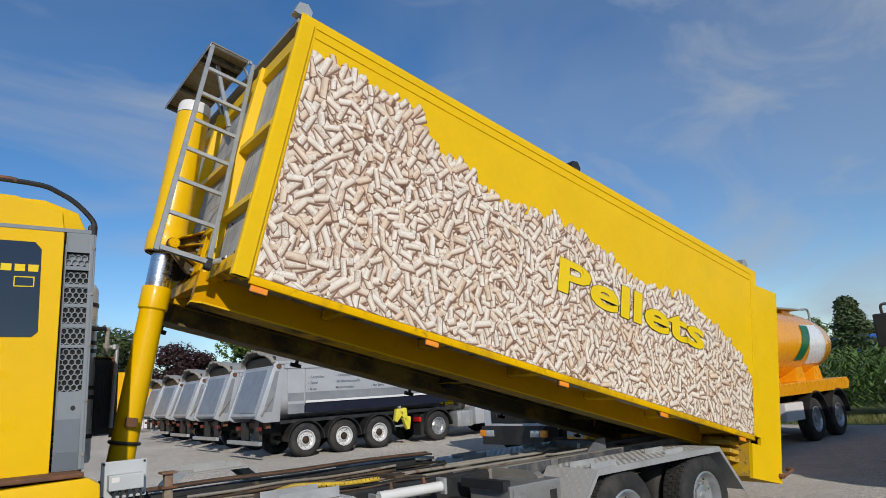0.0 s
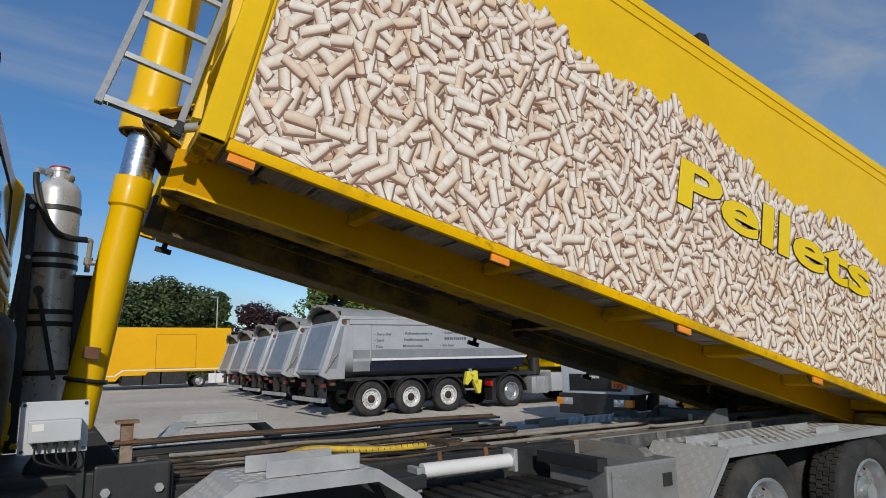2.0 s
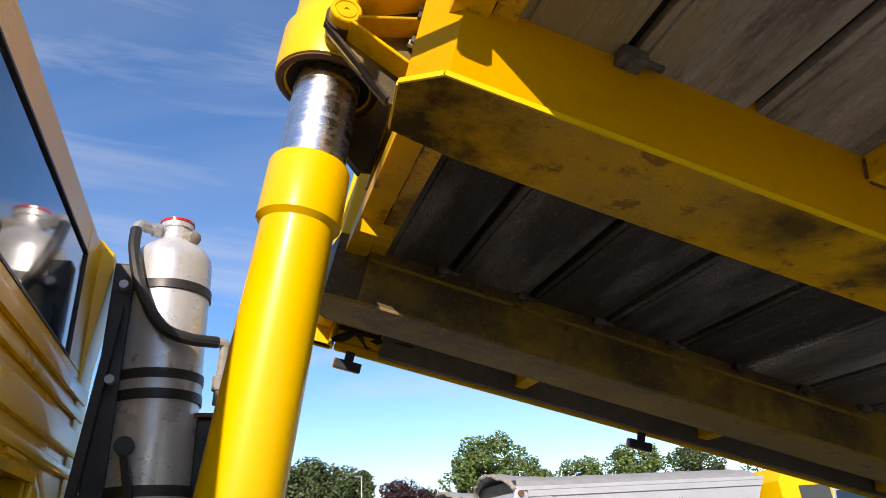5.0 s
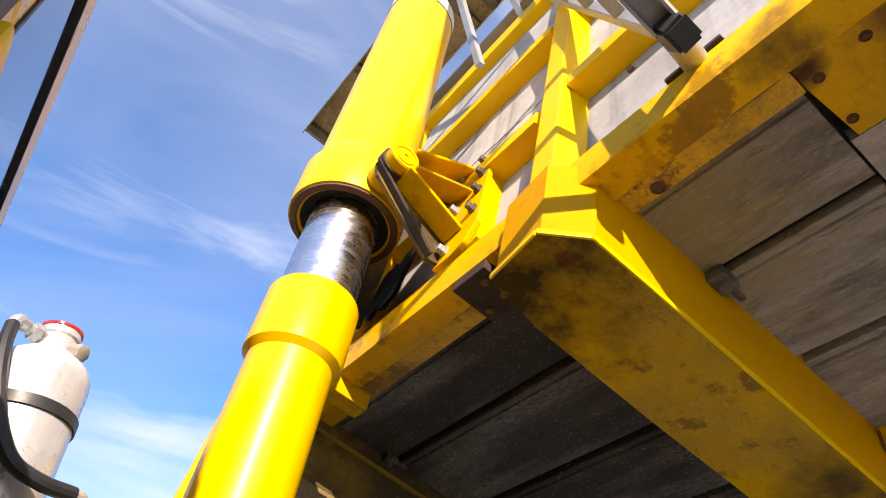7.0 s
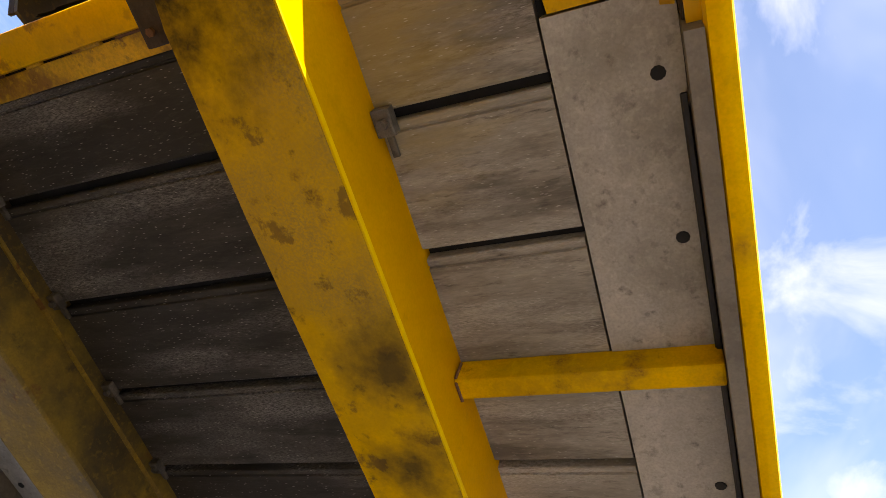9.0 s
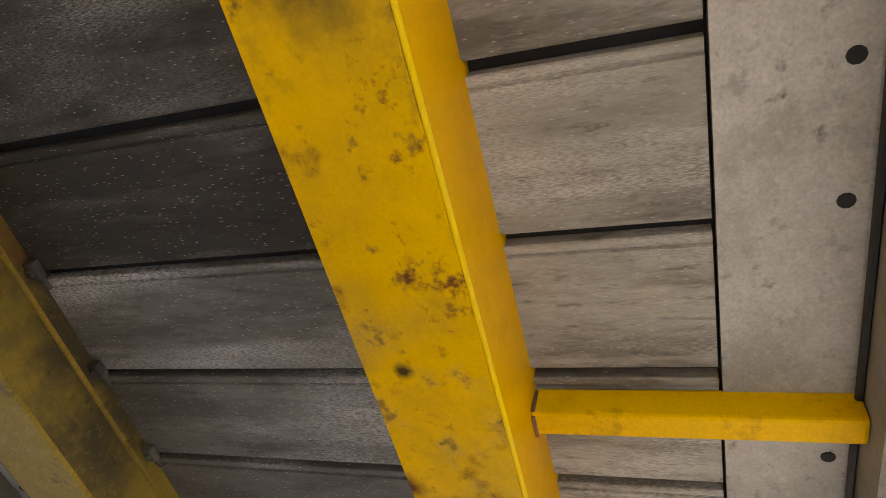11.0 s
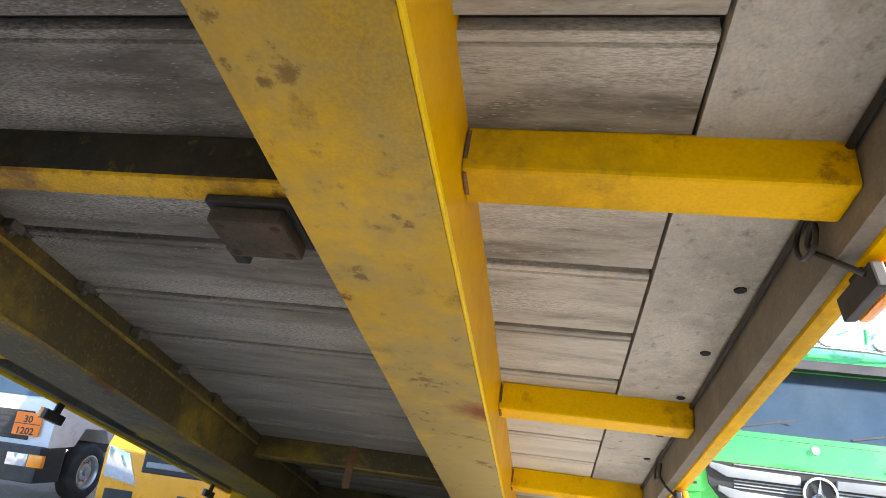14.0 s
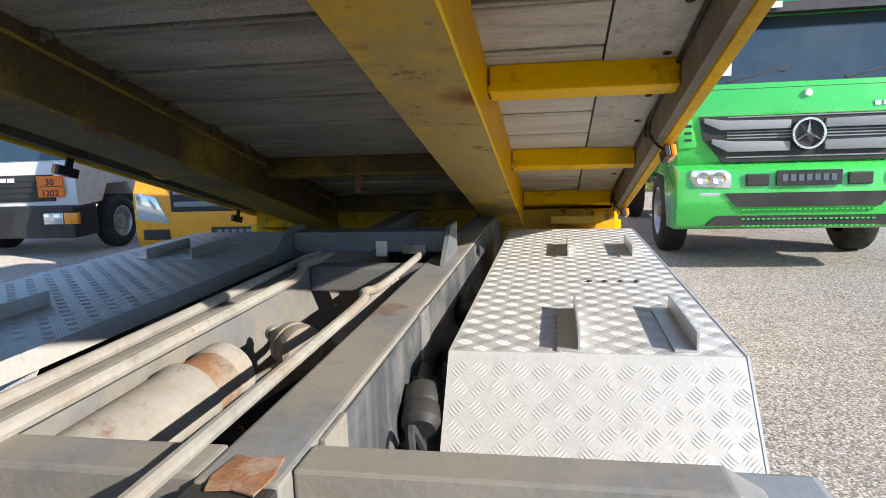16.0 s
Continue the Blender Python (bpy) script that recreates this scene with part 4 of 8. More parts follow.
lathe(bm, [(0, -0.05), (0.095, -0.05), (0.095, at(2.493)), (0.0955, at(2.493)), (0.110, at(2.507)), (0.110, at(2.667)), (0.106, at(2.677)), (0.095, at(2.678))], R0, RD, 40)
ram = part("hydraulic_ram", bm, yellow_cab, truck, "glossy yellow hydraulic tipping ram", True)
bm = nb()
lathe(bm, [(0.093, at(2.65)), (0.093, at(3.12)), (0, at(3.12))], R0, RD, 40)
part("piston_rod", bm, chrome, ram, "polished chrome ram stage", True)
bm = nb()
lathe(bm, [(0.095, at(2.985)), (0.127, at(2.950)), (0.152, at(2.955)), (0.156, at(2.985)), (0.156, at(3.105)), (0.142, at(3.135)), (0.136, at(3.175)), (0.132, at(4.160)), (0.132, at(4.165))], R0, RD, 40)
part("ram_barrel", bm, yellow_cab, ram, "wide yellow outer ram barrel", True)
bm = nb()
lathe(bm, [(0.134, at(4.170)), (0.134, at(4.240)), (0.122, at(4.270)), (0, at(4.275))], R0, RD, 40)
part("ram_cap", bm, white_plastic, ram, "white ram end cap", True)
bm = nb()
lathe(bm, [(0.121, at(2.960)), (0.131, at(2.943)), (0.146, at(2.948)), (0.150, at(2.965))], R0, RD, 40)
part("ram_seal", bm, rusty, ram, "rust-stained lower ram rim", True)
bm = nb()
lathe(bm, [(0.084, at(2.970)), (0.126, at(2.955))], R0, RD, 40)
part("ram_gland", bm, black_gap, ram)
bm = nb()
lathe(bm, [(0.096, at(1.490)), (0.110, at(1.492)), (0.117, at(1.503)), (0.110, at(1.514)), (0.096, at(1.516))], R0, RD, 32)
part("strap_ring", bm, black_plastic, ram, "black rubber strap round the ram", True)
bm = nb()
box(bm, -0.043, 0.043, -0.012, 0.012, -0.033, 0.033, 0.007)
part("ram_tab", bm, rusty, ram, "rusty square plate welded to the ram", m=pose(-0.473, -0.046, 1.650, 0, 9, 0))
# trunnion bosses and bolted brackets
for s in (-1, 1):
    bm = nb()
    lathe(bm, [(0, 0.004), (0.006, 0.004), (0.007, 0.0), (0.026, 0.0), (0.027, 0.003), (0.030, 0.003), (0.031, 0.0), (0.039, 0.0), (0.042, 0.004), (0.042, 0.11)], (-0.335, s * 0.232, 0.285), (0, -s, 0), 28)
    boss = bpart("trunnion_boss", bm, header_m, "round yellow trunnion boss", True)
    bm = nb()
    lathe(bm, [(0.0425, 0.03), (0.049, 0.03), (0.049, 0.055), (0.0425, 0.055)], (-0.335, s * 0.232, 0.285), (0, -s, 0), 28)
    bpart("boss_collar", bm, rusted_dark, "", True, boss)
    bm = nb()
    y0, y1 = sorted((s * 0.160, s * 0.171))
    prism(bm, [(-0.378, 0.27), (-0.362, 0.315), (-0.325, 0.33), (-0.135, 0.465), (-0.135, 0.095), (-0.172, 0.085), (-0.365, 0.235)], 1, y0, y1)
    # side plate's dark yellow holds both stain and the shade between the arms
    brk = bpart("ram_bracket", bm, yellow_soot_shade, "yellow ram bracket bolted to the front wall, stained and shade-dark inside")
    for nm, (a, b), wd, m_ in (("upper_arm", ((-0.318, 0.325), (-0.136, 0.452)), 0.072, yellow_light), ("middle_arm", ((-0.302, 0.265), (-0.136, 0.345)), 0.072, yellow_light),
                               ("lower_arm", ((-0.315, 0.245), (-0.136, 0.175)), 0.072, yellow_light), ("outer_strap", ((-0.380, 0.262), (-0.168, 0.088)), 0.022, rusted_dark)):
        bm = nb()
        v = s * (0.1715 + wd / 2)
        bar(bm, (a[0], v, a[1]), (b[0], v, b[1]), wd, 0.010, (0, 0, 1))
        bmesh.ops.bevel(bm, geom=list(bm.edges), offset=0.002, segments=1, affect="EDGES")
        bpart(nm, bm, m_, "grease-black outer strap" if nm == "outer_strap" else "", parent=brk)
    bm = nb()
    y0, y1 = sorted((s * 0.152, s * 0.298))
    prism(bm, [(s * 0.152, 0.085), (s * 0.252, 0.085), (s * 0.298, 0.16), (s * 0.298, 0.48), (s * 0.27, 0.50), (s * 0.152, 0.47)], 0, -0.136, -0.120, 0.003)
    bpart("bolt_plate", bm, yellow_light, parent=brk)
    for w in (0.125, 0.205, 0.295, 0.375, 0.435):
        for dv in (0.19, 0.272):
            if dv > 0.2 and w < 0.15:
                continue
            bm = nb()
            lathe(bm, [(0, -0.022), (0.010, -0.022), (0.0115, -0.020), (0.0115, -0.006), (0.016, -0.006), (0.016, 0.0)], (-0.136, s * dv, w + (0.02 if dv > 0.2 else 0)), (1, 0, 0), 6)
            bpart("bolt", bm, galv if dv < 0.2 else clamp_m, parent=brk)
    bm = nb()
    y0, y1 = sorted((s * 0.165, s * 0.29))
    box(bm, -0.120, -0.076, y0, y1, 0.07, 0.47)
    bpart("bracket_post", bm, yellow_light, parent=brk)
# ram foot
bm = nb()
prism(bm, [(-0.78, 1.0), (-0.25, 1.0), (-0.42, 1.24), (-0.62, 1.24)], 1, -0.10, 0.26, 0.01)
part("ram_foot", bm, black_steel, ram, "black ram foot on the chassis")


# ---- print of wood pellets on the south side wall ----
def pellet_print():
    rng = random.Random(7)
    edge = [(0.0, 1.80), (1.05, 1.80), (1.12, 1.58), (1.36, 1.53), (1.73, 1.46), (1.99, 1.32), (2.75, 1.47), (3.57, 1.33), (3.85, 1.18), (4.92, 1.28), (6.04, 0.89), (6.30, 0.56)]

    def top(u):
        for (a, b), (c, d) in zip(edge, edge[1:]):
            if a <= u <= c:
                return b + (d - b) * (u - a) / max(c - a, 1e-6)
        return 0.5
    verts, faces, uvs, cols = [], [], [], []
    base_v = -HALF - 0.0015
    # dark backing
    cells = []
    for step, du, big in ((0.050, 0.070, 0), (0.062, 0.092, 1)):
        w, row = -0.07, 0
        part_ = []
        while w < 1.85:
            u = (row % 2) * du / 2
            while u < 6.3:
                part_.append((u + rng.uniform(-0.04, 0.04), w + rng.uniform(-0.035, 0.035), big))
                u += du
            w += step
            row += 1
        rng.shuffle(part_)
        cells += part_

    def put(u, w, x, y, ca, sa, v, uv, tone):
        verts.append((min(max(u + x * ca - y * sa, 0.003), 6.297), v, max(w + x * sa + y * ca, -0.072)))
        uvs.append(uv)
        cols.append(tone)
        return len(verts) - 1
    layer = 0
    for u, w, big in cells:
        t = top(min(max(u, 0), 6.3)) - 0.05
        if w > t:
            continue
        ln, wd = rng.uniform(0.080, 0.170), rng.uniform(0.044, 0.060)
        if rng.random() < 0.12:
            ln = rng.uniform(0.06, 0.08)
        if not big:
            ln *= 0.85
        ang = rng.choice((rng.uniform(0, math.pi), rng.gauss(0.9, 0.5), rng.gauss(2.3, 0.5)))
        if w > t - 0.08:
            ang = rng.gauss(1.2, 0.5)
        ang %= math.pi
        ca, sa = math.cos(ang), math.sin(ang)
        flip = ca < 0
        layer += 1
        v = base_v - layer * 1.6e-6
        tone = rng.random() * (1.0 if big else 0.55)
        # printed shade round the piece
        k0 = [put(u + 0.004, w - 0.008, x * (ln / 2 + 0.006), y * (wd / 2 + 0.005), ca, sa, v + 0.6e-6, (4.0, 0.5), tone) for x, y in ((-1, -1), (1, -1), (1, 1), (-1, 1))]
        faces.append(tuple(k0))
        cut0, cut1 = rng.uniform(-0.012, 0.012), rng.uniform(-0.012, 0.012)
        ends = []
        for a, cut in ((-1, cut0), (1, cut1)):
            rr = []
            for j in range(7):
                b = -1 + 2 * j / 6
                x = a * ln / 2 + cut * b + a * 0.006 * (1 - b * b)
                rr.append(put(u, w, x, b * wd / 2, ca, sa, v, (0.5 + a / 2, 0.5 + (-b if flip else b) / 2), tone))
            ends.append(rr)
        for j in range(6):
            faces.append((ends[0][j], ends[1][j], ends[1][j + 1], ends[0][j + 1]))
        q_ = rng.random()
        if q_ < 0.6:
            # cut end seen at a slant
            side = 1 if rng.random() < 0.5 else -1
            wx = wd * rng.uniform(0.12, 0.34)
            ring = []
            for q in range(12):
                th = 2 * math.pi * q / 12
                x, y = wx * math.cos(th), 0.5 * wd * math.sin(th)
                ring.append(put(u, w, side * (ln / 2 - 0.002) + x + (cut1 if side > 0 else cut0) * y * 2 / wd, y, ca, sa, v - 0.6e-6, (2.0 + (0.9 if q_ < 0.3 else 0.0), 0.5), tone))
            faces.append(tuple(ring))
    me = bpy.data.meshes.new("pellet_print")
    me.from_pydata(verts, [], faces)
    uvl = me.uv_layers.new(name="across")
    tl = me.attributes.new("tone", "FLOAT", "POINT")
    for i, c in enumerate(cols):
        tl.data[i].value = c
    for lp in me.loops:
        uvl.data[lp.index].uv = uvs[lp.vertex_index]
    m = bpy.data.materials.new("printed_wood_pellets")
    m.use_nodes = True
    n, l = m.node_tree.nodes, m.node_tree.links
    b = n["Principled BSDF"]
    b.inputs["Roughness"].default_value = 0.35
    uvn = n.new("ShaderNodeUVMap")
    uvn.uv_map = "across"
    sp = n.new("ShaderNodeSeparateXYZ")
    l.new(uvn.outputs["UV"], sp.inputs["Vector"])
    rp = n.new("ShaderNodeValToRGB")
    e = rp.color_ramp.elements
    e[0].position, e[0].color = 0.0, (0.46, 0.33, 0.25, 1)
    e[1].position, e[1].color = 1.0, (0.66, 0.53, 0.44, 1)
    for p, c in ((0.14, (0.70, 0.57, 0.46, 1)), (0.36, (0.87, 0.79, 0.68, 1)), (0.66, (0.94, 0.89, 0.81, 1)), (0.90, (0.88, 0.80, 0.70, 1))):
        q = e.new(p)
        q.color = c
    l.new(sp.outputs["Y"], rp.inputs["Fac"])
    # cut ends and shade by the first coordinate
    body_col = rp.outputs["Color"]
    for lim, c in ((1.5, (0.62, 0.46, 0.35, 1)), (2.5, (0.84, 0.73, 0.62, 1)), (3.5, (0.27, 0.16, 0.11, 1))):
        gt = n.new("ShaderNodeMath")
        gt.operation = "GREATER_THAN"
        gt.inputs[1].default_value = lim
        l.new(sp.outputs["X"], gt.inputs[0])
        mc = n.new("ShaderNodeMix")
        mc.data_type = "RGBA"
        l.new(gt.outputs[0], mc.inputs["Factor"])
        l.new(body_col, mc.inputs["A"])
        mc.inputs["B"].default_value = c
        body_col = mc.outputs["Result"]
    at_ = n.new("ShaderNodeAttribute")
    at_.attribute_name = "tone"
    tr_ = n.new("ShaderNodeValToRGB")
    e = tr_.color_ramp.elements
    e[0].color, e[1].color = (0.86, 0.76, 0.67, 1), (1.0, 1.0, 1.0, 1)
    q = e.new(0.12)
    q.color = (0.93, 0.80, 0.68, 1)
    q = e.new(0.3)
    q.color = (0.96, 0.92, 0.88, 1)
    l.new(at_.outputs["Fac"], tr_.inputs["Fac"])
    mu = n.new("ShaderNodeMix")
    mu.data_type, mu.blend_type = "RGBA", "MULTIPLY"
    mu.inputs["Factor"].default_value = 1.0
    l.new(body_col, mu.inputs["A"])
    l.new(tr_.outputs["Color"], mu.inputs["B"])
    tc = n.new("ShaderNodeTexCoord")
    ns = n.new("ShaderNodeTexNoise")
    ns.inputs["Scale"].default_value, ns.inputs["Detail"].default_value = 16.0, 3.0
    l.new(tc.outputs["Object"], ns.inputs["Vector"])
    mr = n.new("ShaderNodeMapRange")
    mr.inputs["From Min"].default_value, mr.inputs["From Max"].default_value = 0.35, 0.65
    mr.inputs["To Min"].default_value, mr.inputs["To Max"].default_value = 0.90, 1.04
    l.new(ns.outputs["Fac"], mr.inputs["Value"])
    mv = n.new("ShaderNodeMix")
    mv.data_type, mv.blend_type = "RGBA", "MULTIPLY"
    mv.inputs["Factor"].default_value = 1.0
    l.new(mu.outputs["Result"], mv.inputs["A"])
    l.new(mr.outputs["Result"], mv.inputs["B"])
    l.new(mv.outputs["Result"], b.inputs["Base Color"])
    me.materials.append(m)
    ob = new("pellet_print", me)
    ob.parent, ob.matrix_basis = truck, TB
    tagged(ob, "printed picture of heaped pale wood pellets", kind="stuff")
    # brown ground of the print, under the pellets
    bm = nb()
    pts = [(0.002, -0.072), (6.298, -0.072)] + [(u, w - 0.10) for u, w in reversed(edge)]
    prism(bm, [(min(max(u, 0.002), 6.298), w) for u, w in pts], 1, base_v + 0.0012, base_v)
    bpart("print_ground", bm, mat("brown_print_ground", (0.20, 0.115, 0.075), 0.4, var=0.35, scale=25))


pellet_print()
# lettering on the print: outlined yellow word
for nm, material, off, dv in (("lettering_outline", black_ink, 0.0170, -0.0135), ("lettering", yellow_text, 0.0130, -0.0165)):
    me = text_mesh("Pellets", 0.46, 0.0012, off)
    xs = [v.co.x for v in me.vertices]
    x0, x1 = min(xs), max(xs)
    sx = 2.42 / (x1 - x0)
    for v in me.vertices:
        x, y, z = v.co
        v.co = (2.83 + (x - x0) * sx, -HALF + dv - z, 0.70 + y)
    me.materials.append(material)
    ob = new(nm, me)
    ob.parent, ob.matrix_basis = truck, TB
    tagged(ob, "yellow word with a dark outline" if material is yellow_text else "")


# ---- chassis ----
def wheel(parent, x, y, z, r, w, side, rim_mat=None, tread=True, hub=None):
    """A truck wheel whose outer face looks along side * y."""
    m = Matrix.Translation((x, y, z))
    d = Vector((0, side, 0))
    rr = r * 0.575
    bm = nb()
    lathe(bm, [(rr, -w), (rr + 0.02, -w - 0.004), (r * 0.86, -w + 0.0), (r * 0.97, -w + 0.03), (r, -w + 0.06), (r, -0.06), (r * 0.97, -0.03), (r * 0.86, 0.0), (rr + 0.05, 0.004), (rr + 0.02, -0.004), (rr, -0.02)], (0, 0, 0), d, 48)
    wh = part("wheel", bm, rubber, parent, "black truck tyre on a steel rim", True, m)
    if tread:
        bm = nb()
        nn = 44
        for i in range(nn):
            a = 2 * math.pi * i / nn
            for k in range(4):
                yy = -w + 0.05 + (w - 0.10) * (k + 0.5) / 4
                ofs = (k % 2) * math.pi / nn
                c, s_ = math.cos(a + ofs), math.sin(a + ofs)
                t = Vector((-s_, 0, c))
                o = Vector((c, 0, s_))
                hw, hy = math.pi * r / nn * 0.78, (w - 0.10) / 8 * 0.86
                base = o * (r - 0.002)
                vs = []
                for hgt in (0.0, 0.009):
                    for a1, b1 in ((-1, -1), (1, -1), (1, 1), (-1, 1)):
                        vs.append(bm.verts.new(base + o * hgt + t * hw * a1 + Vector((0, side * (yy + hy * b1), 0))))
                bm.faces.new(vs[4:])
                for q in range(4):
                    bm.faces.new((vs[q], vs[(q + 1) % 4], vs[4 + (q + 1) % 4], vs[4 + q]))
        part("tread", bm, rubber, wh)
    bm = nb()
    lathe(bm, [(rr + 0.012, -0.012), (rr - 0.008, -0.006), (rr - 0.02, -0.03), (rr - 0.03, -0.10), (r * 0.40, -0.125), (r * 0.30, -0.085), (r * 0.29, -0.06), (r * 0.24, -0.05), (0, -0.05)], (0, 0, 0), d, 40)
    rim = part("rim", bm, rim_mat or rim_m, wh, "silver steel rim", True)
    bm = nb()
    for i in range(10):
        a = 2 * math.pi * i / 10
        p = Vector((math.cos(a) * r * 0.335, -side * 0.10, math.sin(a) * r * 0.335))
        rod(bm, p, p + d * 0.045, r * 0.028, 6)
    rod(bm, (0, -side * 0.06, 0), (0, -side * 0.01, 0), r * 0.15, 20)
    tagged(part("wheel_nuts", bm, galv, wh), kind="stuff")
    bm = nb()
    for i in range(10):
        a = 2 * math.pi * (i + 0.5) / 10
        p = Vector((math.cos(a) * r * 0.475, -side * 0.112, math.sin(a) * r * 0.475))
        rod(bm, p, p + d * 0.004, r * 0.042, 8)
    tagged(part("vent_holes", bm, black_gap, wh), kind="stuff")
    if hub:
        bm = nb()
        lathe(bm, [(r * 0.235, -0.052), (r * 0.235, -0.046), (r * 0.20, -0.02), (r * 0.13, -0.005), (0, -0.003)], (0, 0, 0), d, 24)
        part("hub", bm, hub, wh, "dark oily hub", True)
    return wh


# main rails with a dusty top
for ya, yb in ((-0.495, -0.375), (0.045, 0.145)):
    bm = nb()
    box(bm, 2.56, 6.3, ya, yb, 0.70, 0.985, 0.008)
    part("frame_rail", bm, grey_steel, truck, "dusty steel chassis rail")
    bm = nb()
    box(bm, -1.9, 2.56, ya, yb, 0.70, 0.983, 0.008)
    part("frame_rail", bm, black_steel, truck, "black steel chassis rail")
bm = nb()
box(bm, -1.2, 2.55, -0.511, -0.497, 0.66, 0.96)
part("rail_side", bm, black_steel, truck, "black chassis side plate")
bm = nb()
box(bm, 2.69, 6.2, -0.501, -0.4965, 0.68, 0.975)
part("rail_side", bm, blue_black, truck, "blue-black dusty chassis side plate")
blue_steel = mat("blue_grey_chassis_paint", (0.10, 0.115, 0.135), 0.5, var=0.15, scale=3, dirt=0.45, dirtcol=(0.22, 0.205, 0.18), dlo=0.5, grain=0.15)
# cross beams of the frame
for x, z0, z1, m_ in ((-0.2, 0.75, 0.93, black_steel), (0.55, 0.75, 0.93, black_steel), (1.3, 0.7, 0.9, grey_steel), (1.95, 0.7, 0.9, grey_steel), (2.62, 0.86, 0.985, grey_steel), (4.08, 0.89, 0.98, blue_steel), (5.2, 0.75, 0.95, black_steel), (6.1, 0.7, 0.95, black_steel)):
    bm = nb()
    box(bm, x - 0.045, x + 0.045, -0.374, 0.044, z0, z1, 0.008)
    part("frame_cross_beam", bm, m_, truck, "grey chassis cross beam")
for s in (-1, 1):
    bm = nb()
    prism(bm, [(s * 0.497, 0.985), (s * 1.05, 0.985), (s * 1.10, 0.955), (s * 1.10, 0.932), (s * 0.497, 0.90)], 0, 2.60, 2.675, 0.005)
    part("outrigger", bm, grey_steel, truck, "grey angle outrigger carrying the tool box")
bm = nb()
box(bm, 4.2, 4.32, -0.44, 0.17, 1.005, 1.085, 0.006)
sd = part("saddle", bm, blue_steel, truck, "blue-grey body saddle across the rails")
for ya in (-0.458, 0.172):
    bm = nb()
    prism(bm, [(4.02, 0.986), (4.34, 0.986), (4.34, 1.105), (4.19, 1.105)], 1, ya, ya + 0.016)
    part("saddle_cheek", bm, blue_steel, sd)
bm = nb()
box(bm, 4.19, 4.198, -0.21, -0.165, 0.99, 1.05, 0.003)
part("tab", bm, alu, sd, "small bright tab")
bm = nb()
box(bm, 4.19, 4.23, -0.36, -0.27, 1.0, 1.035, 0.004)
part("valve_block", bm, dusty, sd)
# far rail of the front half, with rusty pipes clipped along it
bm = nb()
box(bm, -0.62, 2.35, 0.40, 0.47, 0.80, 1.075, 0.008)
fr_ = part("frame_rail", bm, black_steel, truck, "black far chassis rail")
for k, x in enumerate((-0.2, 0.35, 0.9, 1.45, 2.0)):
    bm = nb()
    lathe(bm, [(0, -0.03), (0.012, -0.03), (0.018, 0.0)], (x, 0.40, 1.03 - 0.05 * (k % 2)), (0, 1, 0), 6)
    part("bolt", bm, grimy_rust, fr_)
for k, (z, r, m_) in enumerate(((1.105, 0.017, grimy_rust), (1.10, 0.011, rusty), (1.098, 0.009, black_plastic))):
    bm = nb()
    sweep(bm, [(-0.5, 0.43 - 0.04 * k, z), (0.3, 0.41 - 0.035 * k, z + 0.012), (1.0, 0.42 - 0.05 * k, z + 0.004), (1.7, 0.40 - 0.03 * k, z + 0.012), (2.5, 0.42 - 0.05 * k, z)], r, 8)
    part("pipe", bm, m_, truck, "rust-brown pipe along the frame", True)
# grimy pipes and covers between the rails of the front half
rngp = random.Random(63)
for k in range(11):
    y0, z0 = rngp.uniform(-0.02, 0.37), rngp.uniform(1.0, 1.065)
    x0 = rngp.uniform(-0.5, 0.6)
    bm = nb()
    sweep(bm, [(x0 + 0.38 * i, y0 + rngp.uniform(-0.03, 0.03), z0 + rngp.uniform(-0.015, 0.015)) for i in range(6)], rngp.uniform(0.008, 0.017), 8)
    part("pipe", bm, (grimy_rust, black_plastic, dusty, black_steel)[k % 4], truck, "grimy pipe between the rails", True)
bm = nb()
lathe(bm, [(0, 0.10), (0.03, 0.10), (0.035, 0.085), (0.09, 0.075), (0.16, 0.05), (0.20, 0.02), (0.21, 0.0), (0.20, -0.05)], (0.55, 0.17, 0.985), (0, 0, 1), 28)
part("frame_drum", bm, grimy_rust, truck, "grimy round gearbox cover", True)
for x, m_ in ((-0.12, dusty), (1.12, dusty), (1.66, grimy_rust)):
    bm = nb()
    box(bm, x - 0.05, x + 0.05, -0.36, 0.40, 0.98, 1.035, 0.01)
    part("frame_cross_beam", bm, m_, truck, "dusty cross beam between the rails")
# rusty patch plate on the near rail
bm = nb()
prism(bm, [(2.53, -0.476), (2.575, -0.481), (2.63, -0.474), (2.622, -0.43), (2.628, -0.405), (2.57, -0.398), (2.536, -0.408), (2.541, -0.44)], 2, 0.9855, 0.988)
part("rail_plate", bm, rust_patch, truck, "rust-brown worn rail plate")
for x in (2.75, 3.45):
    bm = nb()
    box(bm, x - 0.05, x + 0.05, -0.506, -0.4955, 0.72, 0.98, 0.003)
    part("rail_gusset", bm, grey_steel, truck, "dusty welded gusset on the rail")
# dark sheet added below, so that no daylight shows between the rails
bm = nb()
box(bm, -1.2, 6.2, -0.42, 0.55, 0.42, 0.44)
part("underpan", bm, black_steel, truck, "dark sheet added under the frame against daylight")
